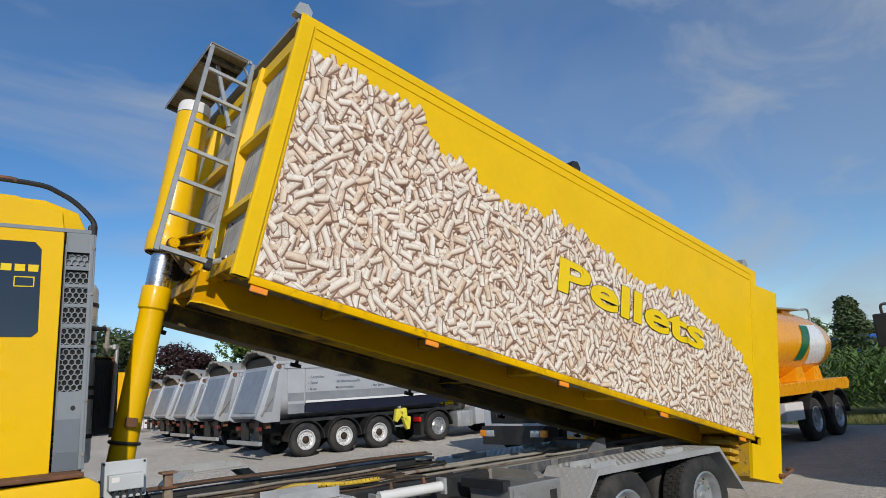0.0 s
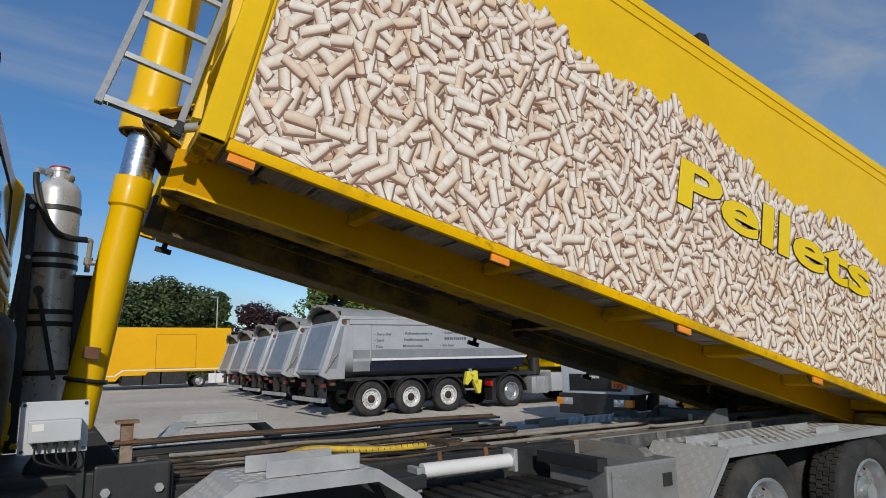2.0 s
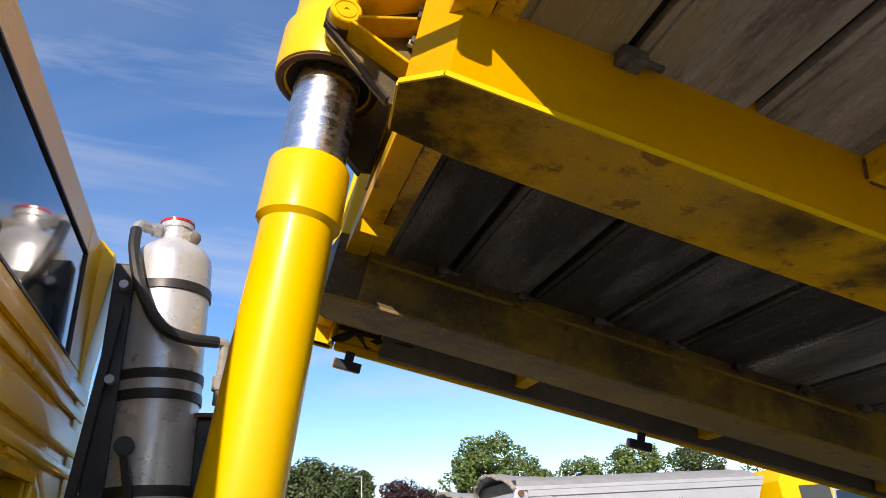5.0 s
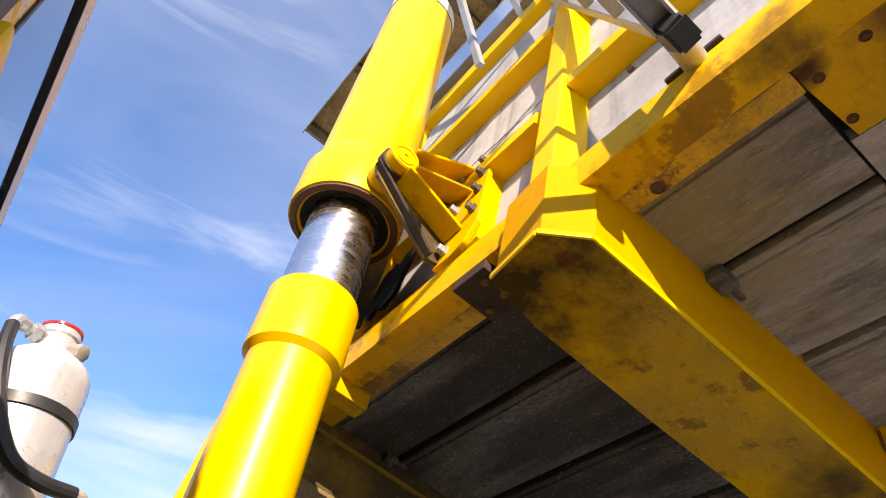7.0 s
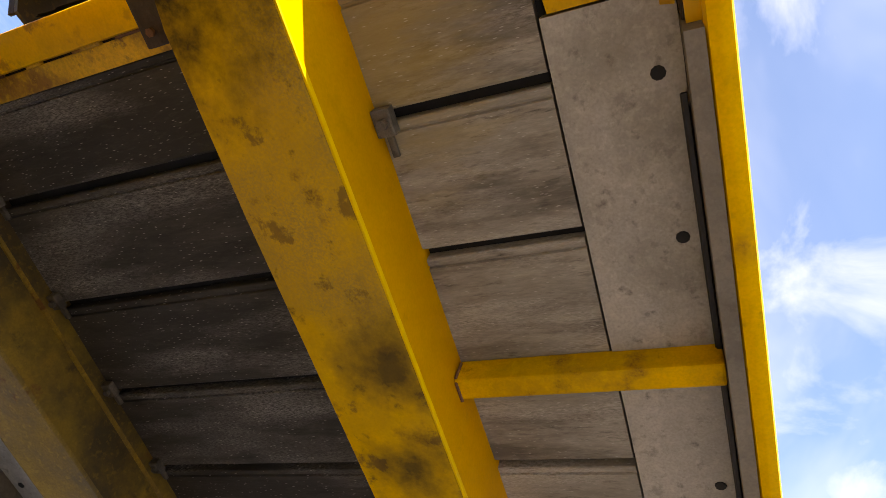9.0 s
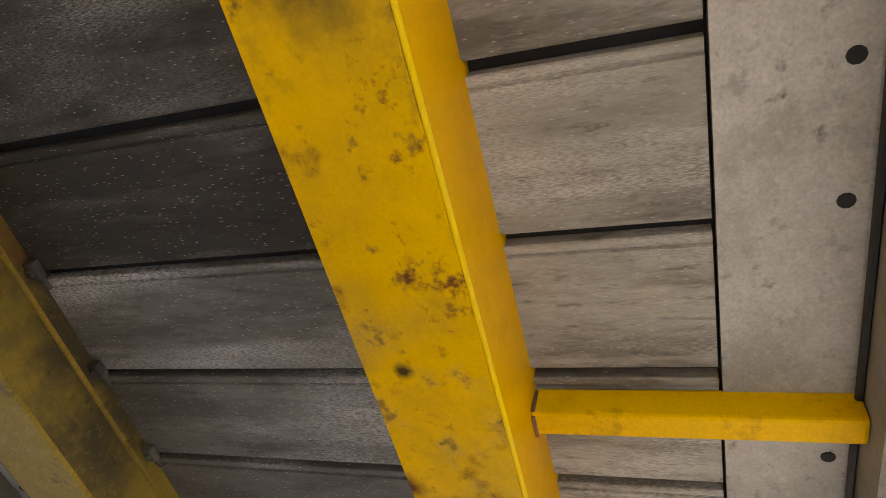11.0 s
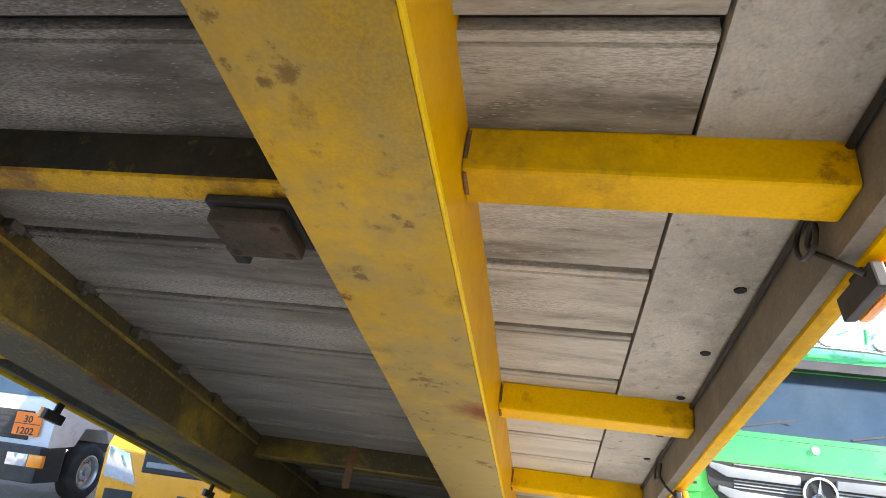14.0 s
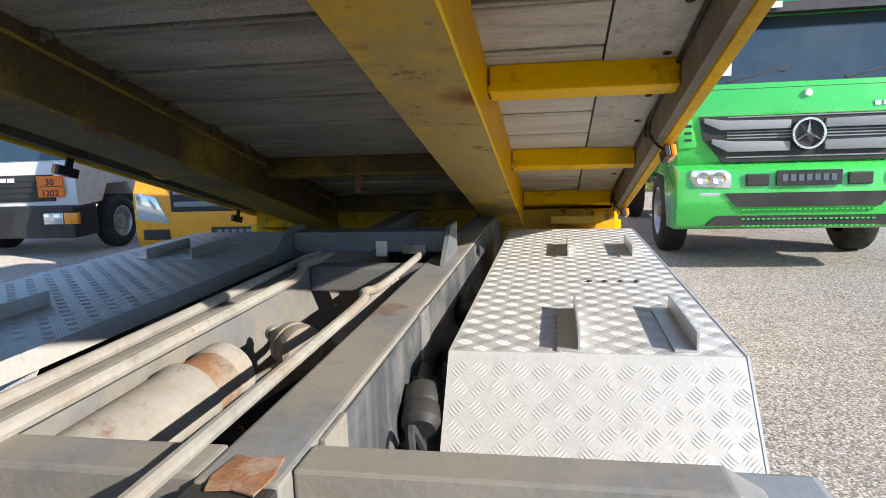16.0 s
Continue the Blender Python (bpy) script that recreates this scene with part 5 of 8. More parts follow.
# pipes along the top
for pts, r, m_ in (([(1.9, -0.345, 0.998), (2.8, -0.34, 0.998), (3.42, -0.335, 0.998), (3.54, -0.315, 1.004), (3.66, -0.335, 0.998), (4.22, -0.34, 0.998)], 0.013, dusty),
                   ([(1.9, 0.085, 1.0), (3.0, 0.08, 1.0), (4.0, 0.08, 1.0), (4.25, 0.06, 0.998)], 0.014, dusty),
                   ([(1.9, -0.01, 0.995), (3.0, -0.008, 0.993), (3.75, -0.005, 0.99), (3.9, 0.01, 1.012), (4.05, 0.02, 1.0), (4.26, 0.02, 0.998)], 0.016, dusty),
                   ([(0.0, -0.30, 1.0), (1.2, -0.28, 1.0), (1.9, -0.345, 1.0)], 0.013, grimy_rust),
                   ([(-0.2, 0.02, 1.0), (1.0, 0.0, 1.0), (1.9, -0.01, 0.998)], 0.016, grimy_rust),
                   ([(0.1, -0.1, 0.99), (0.9, -0.12, 0.99), (1.9, -0.1, 0.985)], 0.012, black_plastic)):
    bm = nb()
    sweep(bm, pts, r, 10)
    part("pipe", bm, m_, truck, "dusty brake pipe along the frame", True)
# loose hoses, pipe joints and straps on the front half of the frame
rngf = random.Random(5)
for k in range(9):
    y0 = -0.44 + 0.055 * k
    pts = [(-0.25 + 0.27 * i, y0 + rngf.uniform(-0.02, 0.02), 0.985 + rngf.uniform(0.0, 0.03)) for i in range(9)]
    bm = nb()
    sweep(bm, pts, rngf.uniform(0.006, 0.012), 7)
    part("pipe", bm, (grimy_rust, black_plastic, dusty)[k % 3], truck, "dusty pipe along the frame", True)
for k in range(12):
    x, y = rngf.uniform(-0.1, 1.85), rngf.uniform(-0.42, 0.0)
    bm = nb()
    lathe(bm, [(0, -0.03), (0.013, -0.03), (0.013, -0.012), (0.02, -0.01), (0.02, 0.01), (0.013, 0.012), (0.013, 0.03), (0, 0.03)], (x, y, 1.005), (1, 0.1, 0), 6)
    part("pipe_joint", bm, (dusty_rust, clamp_m, grimy_rust)[k % 3], truck, "dusty pipe joint")
for x in (0.3, 0.95, 1.55):
    bm = nb()
    box(bm, x - 0.03, x + 0.03, -0.47, 0.5, 0.955, 0.985, 0.006)
    part("frame_strap", bm, grimy_rust, truck, "dusty cross strap over the frame")
# cardan tube and brake chambers between the rails
bm = nb()
lathe(bm, [(0, 0), (0.085, 0.0), (0.085, 0.86), (0.09, 0.87), (0.09, 0.89), (0.074, 0.90), (0.074, 1.0), (0.08, 1.01), (0.08, 1.05), (0.05, 1.06), (0, 1.06)], (2.2, 0.02, 0.82), (1, -0.06, 0.045), 28)
cd_ = part("cardan_tube", bm, dusty, truck, "dust-covered cardan tube with a rusty flange", True)
bm = nb()
lathe(bm, [(0.0745, 0.905), (0.0765, 0.91), (0.0765, 0.99), (0.0745, 0.995)], (2.2, 0.02, 0.82), (1, -0.06, 0.045), 28)
part("rusty_collar", bm, dusty_rust, cd_, "rust-streaked collar", True)
bm = nb()
sweep(bm, [(3.05, -0.09, 0.83), (3.12, -0.13, 0.78), (3.18, -0.10, 0.76), (3.16, -0.05, 0.80)], 0.008, 6)
part("wire_loop", bm, black_plastic, cd_)
bm = nb()
lathe(bm, [(0, 0), (0.052, 0.0), (0.064, 0.012), (0.066, 0.04), (0.06, 0.055), (0.064, 0.06), (0.06, 0.085), (0.034, 0.10), (0.034, 0.135), (0.016, 0.14), (0.016, 0.165), (0.022, 0.166), (0.022, 0.185), (0, 0.186)], (3.40, -0.19, 0.875), (0.55, 0.72, 0.08), 22)
part("brake_chamber", bm, dusty, truck, "dusty rust-streaked round brake chamber", True)
bm = nb()
lathe(bm, [(0, 0), (0.022, 0), (0.03, 0.02), (0.03, 0.5), (0.04, 0.5), (0.04, 0.62), (0, 0.64)], (3.44, -0.27, 0.90), (1, 0.02, 0.03), 16)
part("damper", bm, dusty, truck, "grey damper rod", True)
bm = nb()
rod(bm, (3.1, -0.05, 0.80), (3.75, -0.16, 0.80), 0.035, 12)
part("link_rod", bm, dusty, truck, "dusty link rod", True)
bm = nb()
lathe(bm, [(0, 0), (0.05, 0), (0.085, 0.03), (0.085, 0.10), (0.06, 0.14), (0.045, 0.35), (0, 0.36)], (3.02, -0.56, 0.62), (0.5, 0.05, 0.4), 18)
part("brake_chamber", bm, black_steel, truck, "black brake chamber beside the rail", True)
rngk = random.Random(41)
for k in range(14):
    x, y, z = 2.75 + 0.11 * k, rngk.uniform(-0.585, -0.53), rngk.uniform(0.66, 0.86)
    bm = nb()
    sweep(bm, [(x, y, z), (x + 0.08, y - rngk.uniform(0.0, 0.03), z - rngk.uniform(0.02, 0.08)), (x + 0.18, y + rngk.uniform(0.0, 0.02), z + rngk.uniform(-0.05, 0.05)), (x + 0.30, y, z - 0.1)], rngk.uniform(0.007, 0.015), 7)
    part("hose", bm, (black_plastic, rubber, grimy_rust)[k % 3], truck, "oily hose beside the rail", True)
for x, y, z, r in ((2.86, -0.565, 0.70, 0.055), (3.12, -0.555, 0.80, 0.045), (3.55, -0.56, 0.72, 0.06), (3.95, -0.555, 0.80, 0.05)):
    bm = nb()
    lathe(bm, [(0, 0), (r * 0.7, 0.0), (r, 0.015), (r, 0.05), (r * 0.92, 0.06), (r, 0.07), (r, 0.11), (r * 0.5, 0.135), (r * 0.3, 0.2), (0, 0.2)], (x, y, z), (0.8, 0.1, 0.35), 18)
    part("valve", bm, black_steel, truck, "round black valve beside the rail", True)
for k in range(6):
    bm = nb()
    y0 = -0.53 - 0.012 * k
    sweep(bm, [(2.9 + 0.1 * k, y0, 0.72 + 0.02 * k), (3.1 + 0.12 * k, y0 - 0.02, 0.66), (3.35 + 0.1 * k, y0, 0.70 + 0.015 * k), (3.7 + 0.08 * k, y0 + 0.01, 0.62)], 0.009, 6)
    part("hose", bm, black_plastic, truck, "dusty black hose beside the rail")
for i in range(3):
    bm = nb()
    lathe(bm, [(0.0, 0.0), (0.14, 0.0), (0.15, 0.03), (0.15, 0.1), (0.12, 0.13), (0, 0.13)], (-0.1 + 0.85 * i, -0.16, 0.80), (0, 0, 1), 24)
    part("frame_drum", bm, grimy_rust, truck, "grimy drum cover between the rails", True)
# axles
for x in (-1.42, 0.38, 3.64, 5.0):
    bm = nb()
    rod(bm, (x, -0.95, 0.5), (x, 0.95, 0.5), 0.07, 14)
    part("axle", bm, black_steel, truck, "black axle beam", True)
    for s in (-1, 1):
        wheel(truck, x, s * 1.22, 0.445, 0.445, 0.30, s)
        if x > 3:
            wheel(truck, x, s * 0.89, 0.445, 0.445, 0.28, s, tread=False)


# ---- fenders of tread plate ----
def tread_bars(bm, origin, ex, ey, nx_, ny_, pitch=0.045):
    """Groups of five short raised bars, turned alternately."""
    o, ex, ey = Vector(origin), Vector(ex).normalized(), Vector(ey).normalized()
    ez = ex.cross(ey).normalized()
    for i in range(nx_):
        for j in range(ny_):
            c = o + ex * pitch * (i + 0.5) + ey * pitch * (j + 0.5)
            a = math.pi / 4 if (i + j) % 2 else -math.pi / 4
            dx, dy = ex * math.cos(a) + ey * math.sin(a), -ex * math.sin(a) + ey * math.cos(a)
            for k in range(5):
                h, l_ = 0.0012 if c.y < 0 else 0.0010, 0.0185 - 0.0020 * abs(k - 2)
                p = c + dy * (k - 2) * 0.0078
                b4 = [p - dx * l_, p + dy * 0.0026, p + dx * l_, p - dy * 0.0026]
                t2 = [p - dx * l_ * 0.55 + ez * h, p + dx * l_ * 0.55 + ez * h]
                v = [bm.verts.new(q) for q in b4 + t2]
                bm.faces.new((v[0], v[4], v[5], v[2], v[1]))
                bm.faces.new((v[0], v[3], v[2], v[5], v[4]))


def fender(name, prof, y_in, y_out, brackets, label, nbars=True):
    """A folded sheet along an outline of (x, z), between two y."""
    th = 0.006
    bm = nb()
    y0, y1 = sorted((y_in, y_out))
    low = [(x, z - th) for x, z in prof]
    prism(bm, prof + low[::-1], 1, y0, y1)
    f = part(name, bm, alu_plate, truck, label)
    bm = nb()
    s = 1 if y_out > 0 else -1
    lip = [(x, z - 0.055) for x, z in prof]
    ya, yb = sorted((y_out, y_out + s * 0.006))
    prism(bm, [(x, z + 0.002) for x, z in prof] + lip[::-1], 1, ya, yb)
    part("fender_lip", bm, alu, f, "bright edge lip")
    if nbars:
        bm = nb()
        for (xa, za), (xb, zb) in zip(prof, prof[1:]):
            ln = math.hypot(xb - xa, zb - za)
            tread_bars(bm, (xa, y0, za), (xb - xa, 0, zb - za), (0, 1, 0), int(ln / 0.045), int((y1 - y0) / 0.045))
        tagged(part("tread_pattern", bm, alu_plate, f, "raised tread pattern"), kind="stuff")
    for x0, x1, y, z, h in brackets:
        bm = nb()
        prism(bm, [(y, z), (y, z + h), (y + 0.005, z + h), (y + 0.005, z + 0.005), (y + 0.05, z + 0.005), (y + 0.05, z)], 0, x0, x1)
        part("support_angle", bm, alu, f, "small upright aluminium angle")
    return f


RF = [(2.93, 0.42), (2.96, 0.62), (3.24, 0.94), (5.31, 0.94), (5.74, 0.43)]
fender("rear_fender", RF, -0.60, -1.235, [(3.25, 3.61, -0.893, 0.941, 0.046), (3.26, 3.63, -1.144, 0.941, 0.046), (4.44, 4.76, -0.893, 0.941, 0.046), (4.44, 4.76, -1.144, 0.941, 0.046)],
       "dusty aluminium tread-plate fender over the tandem axle")
fender("rear_fender", RF, 0.43, 1.235, [(3.25, 3.61, 0.75, 0.941, 0.046), (3.26, 3.63, 0.97, 0.941, 0.046), (4.43, 4.78, 0.75, 0.941, 0.046), (4.43, 4.78, 0.97, 0.941, 0.046)],
       "wide dusty aluminium tread-plate fender over the tandem axle")
for dy in (-0.95, -1.0, -1.05, -1.1):
    bm = nb()
    lathe(bm, [(0, 0.006), (0.007, 0.005), (0.01, 0)], (3.98, dy, 0.941), (0, 0, 1), 8)
    part("rivet", bm, black_steel, truck)
bm = nb()
box(bm, 2.95, 5.6, 0.425, 0.431, 0.885, 0.94)
part("fender_apron", bm, alu_plate, truck, "folded tread-plate edge facing the frame")
FF = [(-0.32, 0.62), (-0.16, 0.93), (0.06, 1.07), (0.70, 1.07), (0.92, 0.93), (1.08, 0.62)]
fender("front_fender", FF, -0.74, -1.22, [(0.15, 0.57, -0.95, 1.075, 0.075), (0.19, 0.63, -1.16, 1.075, 0.07)], "aluminium tread-plate fender over the second axle", True)
FN = [(-0.16, 0.74), (0.05, 1.07), (0.15, 1.16), (0.70, 1.16), (0.83, 1.05), (1.00, 0.74)]
fender("front_fender", FN, 0.72, 1.2, [(0.24, 0.67, 0.82, 1.163, 0.055), (0.18, 0.60, 1.06, 1.163, 0.05)], "aluminium tread-plate fender over the second axle", True)
# black locker beyond the frame
bm = nb()
box(bm, 1.82, 2.72, 0.62, 1.16, 0.45, 1.02, 0.012)
lk = part("locker", bm, black_steel, truck, "flat black steel locker with a pale edge")
bm = nb()
box(bm, 1.81, 2.73, 0.61, 1.17, 1.022, 1.036, 0.004)
part("lid", bm, black_steel, lk)
bm = nb()
box(bm, 1.80, 2.73, 0.602, 0.609, 1.012, 1.04, 0.002)
part("lid_edge", bm, galv, lk, "pale worn lid edge")

# tool box, battery cover, cross cylinder
bm = nb()
box(bm, 2.17, 2.77, -1.2, -0.68, 0.42, 0.93, 0.012)
dark_alu = mat("dull_dark_steel_sheet", (0.36, 0.365, 0.37), 0.4, 0.45, var=0.12, scale=4, dirt=0.35, dirtcol=(0.22, 0.20, 0.17), grain=0.1)
tb = part("tool_box", bm, dark_alu, truck, "brushed steel tool box under the body")
bm = nb()
box(bm, 2.20, 2.74, -1.212, -1.2, 0.46, 0.90, 0.004)
td = part("door", bm, dark_alu, tb, "dull metal tool box door")
bm = nb()
box(bm, 2.62, 2.70, -1.22, -1.211, 0.77, 0.85, 0.004)
part("latch", bm, black_plastic, td, "black paddle latch")
for x in (2.26, 2.30):
    for z in (0.84, 0.87):
        bm = nb()
        rod(bm, (x, -1.218, z), (x, -1.211, z), 0.006, 8)
        part("rivet", bm, galv, td)
bm = nb()
box(bm, 2.12, 2.20, -1.18, -0.62, 0.90, 0.975, 0.004)
part("angle", bm, black_steel, tb, "black angle above the box")
bm = nb()
box(bm, 1.15, 2.10, -1.16, -0.56, 0.42, 0.80, 0.03)
bc = part("battery_cover", bm, black_plastic, truck, "ribbed black plastic battery cover")
for i in range(8):
    x = 1.2 + 0.115 * i
    bm = nb()
    box(bm, x, x + 0.075, -1.14, -0.58, 0.80, 0.825, 0.012)
    part("rib", bm, black_plastic, bc, smooth=True)
bm = nb()
rod(bm, (1.16, -0.80, 0.96), (1.76, -0.80, 0.96), 0.042, 20)
sc_ = part("support_cylinder", bm, white_plastic, truck, "white tubular cylinder lying beside the frame", True)
bm = nb()
box(bm, 1.76, 1.785, -0.86, -0.74, 0.90, 1.03, 0.004)
part("end_plate", bm, alu, sc_)
bm = nb()
box(bm, 1.10, 1.13, -0.86, -0.74, 0.86, 0.99, 0.004)
part("end_plate", bm, alu, sc_)
for x in (1.28, 1.6):
    bm = nb()
    rod(bm, (x, -0.80, 0.99), (x + 0.02, -0.76, 1.04), 0.014, 8)
    part("nipple", bm, rusty, sc_)
bm = nb()
box(bm, 0.95, 1.15, -0.88, -0.52, 0.88, 0.955, 0.01)
part("junction_box", bm, black_steel, truck, "black junction box on the frame")
# yellow spiral air hose on the frame
bm = nb()
sweep(bm, [(0.55, -0.2, 1.03), (0.68, -0.3, 1.07), (0.85, -0.36, 1.06), (1.1, -0.38, 1.04), (1.42, -0.38, 1.035)], 0.019, 10)
yh = part("air_hose", bm, mat("faded_yellow_hose", (0.74, 0.50, 0.04), 0.6, var=0.25, scale=8, dirt=0.4), truck, "faded yellow wrapped hose on the frame", True)
for i in range(14):
    t = i / 13
    bm = nb()
    sweep(bm, [(0.88 + 0.52 * t, -0.402, 1.04), (0.885 + 0.52 * t, -0.38, 1.058), (0.89 + 0.52 * t, -0.358, 1.04)], 0.0025, 5, 3)
    part("hose_wrap", bm, black_plastic, yh)
# side plates and posts at the frame head
bm = nb()
box(bm, -0.9, -0.1, -0.56, -0.50, 0.80, 1.09, 0.01)
part("frame_head", bm, black_steel, truck, "black frame head plate with bolts")
bm = nb()
box(bm, -0.45, -0.12, -0.60, -0.555, 0.93, 1.12, 0.012)
hp = part("head_plate", bm, black_steel, truck, "bolted black plate")
for x in (-0.40, -0.17):
    bm = nb()
    rod(bm, (x, -0.62, 1.0), (x, -0.60, 1.0), 0.022, 6)
    part("bolt", bm, galv, hp)
bm = nb()
box(bm, -0.338, -0.282, -0.478, -0.422, 1.09, 1.30, 0.005)
rp_ = part("stop_post", bm, dusty_rust, truck, "rusty bolted stop post")
for z in (1.20, 1.295):
    bm = nb()
    box(bm, -0.362, -0.258, -0.502, -0.398, z, z + 0.014, 0.003)
    part("flange", bm, rusty if z < 1.25 else dusty_rust, rp_)
# control box on its bracket
bm = nb()
box(bm, -0.755, -0.485, -0.60, -0.585, 1.195, 1.425, 0.003)
cb = part("control_box", bm, box_grey, truck, "light grey electric control box with cables")
bm = nb()
box(bm, -0.72, -0.515, -0.675, -0.60, 1.25, 1.345, 0.006)
part("housing", bm, box_grey, cb)
bm = nb()
box(bm, -0.705, -0.66, -0.677, -0.675, 1.30, 1.33)
part("sticker", bm, white_plastic, cb)
for x, z in ((-0.74, 1.41), (-0.50, 1.41), (-0.74, 1.21), (-0.50, 1.21)):
    bm = nb()
    rod(bm, (x, -0.606, z), (x, -0.60, z), 0.008, 8)
    part("bolt", bm, black_steel, cb)
for i in range(5):
    x = -0.69 + 0.04 * i
    bm = nb()
    rod(bm, (x, -0.64, 1.25), (x, -0.64, 1.225), 0.009, 8)
    sweep(bm, [(x, -0.64, 1.225), (x + 0.01, -0.65, 1.17), (-0.58 + 0.01 * i, -0.63, 1.13), (-0.5, -0.58, 1.10)], 0.005, 6)
    part("cable", bm, black_plastic, cb)
bm = nb()
box(bm, -0.52, -0.49, -0.585, -0.56, 0.95, 1.25)
part("stay", bm, black_steel, cb)
# rail across behind cab: black hoses heap
for k in range(5):
    bm = nb()
    sweep(bm, [(-0.55, -0.55 + 0.1 * k, 1.0), (-0.4, -0.5 + 0.11 * k, 1.06), (-0.1, -0.45 + 0.15 * k, 1.0), (0.3, -0.35 + 0.12 * k, 0.98)], 0.012, 6)
    part("hose", bm, black_plastic, truck, "black hose on the frame")
bm = nb()
sweep(bm, [(-0.55, -0.57, 0.93), (-0.2, -0.62, 0.86), (0.1, -0.6, 0.93), (0.4, -0.57, 0.84)], 0.012, 6)
part("hose", bm, black_plastic, truck, "black hose along the frame side")

# ---- pressure bottle with its frame ----
BX, BY, BR = -0.705, 1.03, 0.145
bm = nb()
lathe(bm, [(0, 0), (BR - 0.012, 0.0), (BR, 0.03), (BR, 1.44), (BR - 0.006, 1.475), (BR - 0.024, 1.505), (BR - 0.06, 1.535), (0.062, 1.55), (0.056, 1.565), (0.056, 1.60), (0.062, 1.605), (0.062, 1.632), (0, 1.635)], (BX, BY, 1.33), (0, 0, 1), 40)
gb = part("pressure_bottle", bm, steel_bottle, truck, "tall scuffed silver pressure bottle with strap bands", True)
for z in (1.545, 1.865, 1.945, 2.255, 2.325, 2.655):
    bm = nb()
    lathe(bm, [(BR, z - 0.017), (BR + 0.007, z - 0.017), (BR + 0.007, z + 0.017), (BR, z + 0.017)], (BX, BY, 0), (0, 0, 1), 40)
    part("strap_band", bm, black_plastic, gb, "black strap band", True)
for z in (1.905, 2.29):
    bm = nb()
    lathe(bm, [(BR + 0.001, z - 0.024), (BR + 0.004, z - 0.024), (BR + 0.004, z + 0.024), (BR + 0.001, z + 0.024)], (BX, BY, 0), (0, 0, 1), 40)
    part("steel_band", bm, alu, gb, "", True)
bm = nb()
lathe(bm, [(0.063, 0), (0.066, 0), (0.066, 0.009), (0.05, 0.010)], (BX, BY, 2.957), (0, 0, 1), 24)
part("cap_ring", bm, lamp_red, gb, "thin red cap ring", True)
bm = nb()
lathe(bm, [(0, 0), (0.022, 0), (0.022, 0.03), (0.03, 0.03), (0.03, 0.055), (0.02, 0.055), (0.02, 0.085), (0, 0.085)], (BX - 0.03, BY - 0.02, 2.915), (-0.9, -0.35, 0.0), 8)
valve = part("valve", bm, galv, gb, "grey valve fitting", True)
bm = nb()
lathe(bm, [(0, 0), (0.028, 0), (0.028, 0.045), (0.018, 0.05), (0, 0.05)], (BX + 0.045, BY - 0.045, 2.885), (0.6, -0.6, -0.2), 8)
part("side_plug", bm, dusty, gb, "", True)
bm = nb()
sweep(bm, [(BX - 0.10, BY - 0.05, 2.918), (BX - 0.125, BY - 0.07, 2.915), (BX - 0.135, BY - 0.09, 2.88)], 0.021, 10)
part("elbow", bm, galv, gb, "", True)
bm = nb()
sweep(bm, [(BX - 0.135, BY - 0.09, 2.885), (BX - 0.125, BY - 0.13, 2.78), (BX - 0.08, BY - 0.17, 2.62), (BX, BY - 0.185, 2.48), (BX + 0.09, BY - 0.17, 2.44), (BX + 0.19, BY - 0.13, 2.44)], 0.021, 10)
part("hose", bm, black_plastic, gb, "thick black hose down the bottle", True)
bm = nb()
sweep(bm, [(BX + 0.19, BY - 0.13, 2.44), (BX + 0.215, BY - 0.12, 2.435), (BX + 0.215, BY - 0.115, 2.40), (BX + 0.205, BY - 0.11, 2.22)], 0.018, 10)
lathe(bm, [(0, 0), (0.028, 0), (0.028, 0.05), (0, 0.05)], (BX + 0.21, BY - 0.11, 2.27), (0, 0, 1), 8)
part("pipe", bm, dusty, gb, "grey pipe beside the bottle", True)
bm = nb()
rod(bm, (BX + 0.21, BY - 0.11, 2.285), (BX + 0.285, BY - 0.115, 2.285), 0.018, 10)
lathe(bm, [(0, 0), (0.027, 0), (0.027, 0.04), (0, 0.04)], (BX + 0.275, BY - 0.115, 2.265), (0, 0, 1), 8)
rod(bm, (BX + 0.295, BY - 0.115, 2.29), (BX + 0.27, BY - 0.115, 1.6), 0.016, 10)
part("pipe", bm, galv, gb, "galvanised pipe with an elbow", True)
for z in (2.64, 2.3):
    bm = nb()
    lathe(bm, [(0, 0), (0.016, 0), (0.016, 0.03), (0, 0.03)], (BX - 0.14, BY - 0.12, z), (0, -1, 0), 8)
    part("clamp_bolt", bm, galv, gb)
bm = nb()
box(bm, BX - 0.185, BX - 0.115, BY - 0.10, BY - 0.02, 1.05, 2.74, 0.006)
bf = part("bottle_frame", bm, black_steel, truck, "black steel bottle frame")
bm = nb()
bar(bm, (BX - 0.145, BY - 0.13, 2.56), (BX - 0.26, BY - 0.13, 1.25), 0.035, 0.03)
part("diagonal_strut", bm, black_steel, bf)
bm = nb()
bar(bm, (BX - 0.065, BY - 0.16, 2.07), (BX + 0.06, BY - 0.18, 1.50), 0.024, 0.024)
lathe(bm, [(0, -0.02), (0.03, -0.02), (0.03, 0.02), (0, 0.02)], (BX - 0.065, BY - 0.16, 2.08), (0, 1, 0), 14)
part("gas_spring", bm, black_plastic, bf, "black gas spring strut")
bm = nb()
box(bm, BX + 0.14, BX + 0.32, BY - 0.04, BY + 0.22, 1.55, 2.19, 0.01)
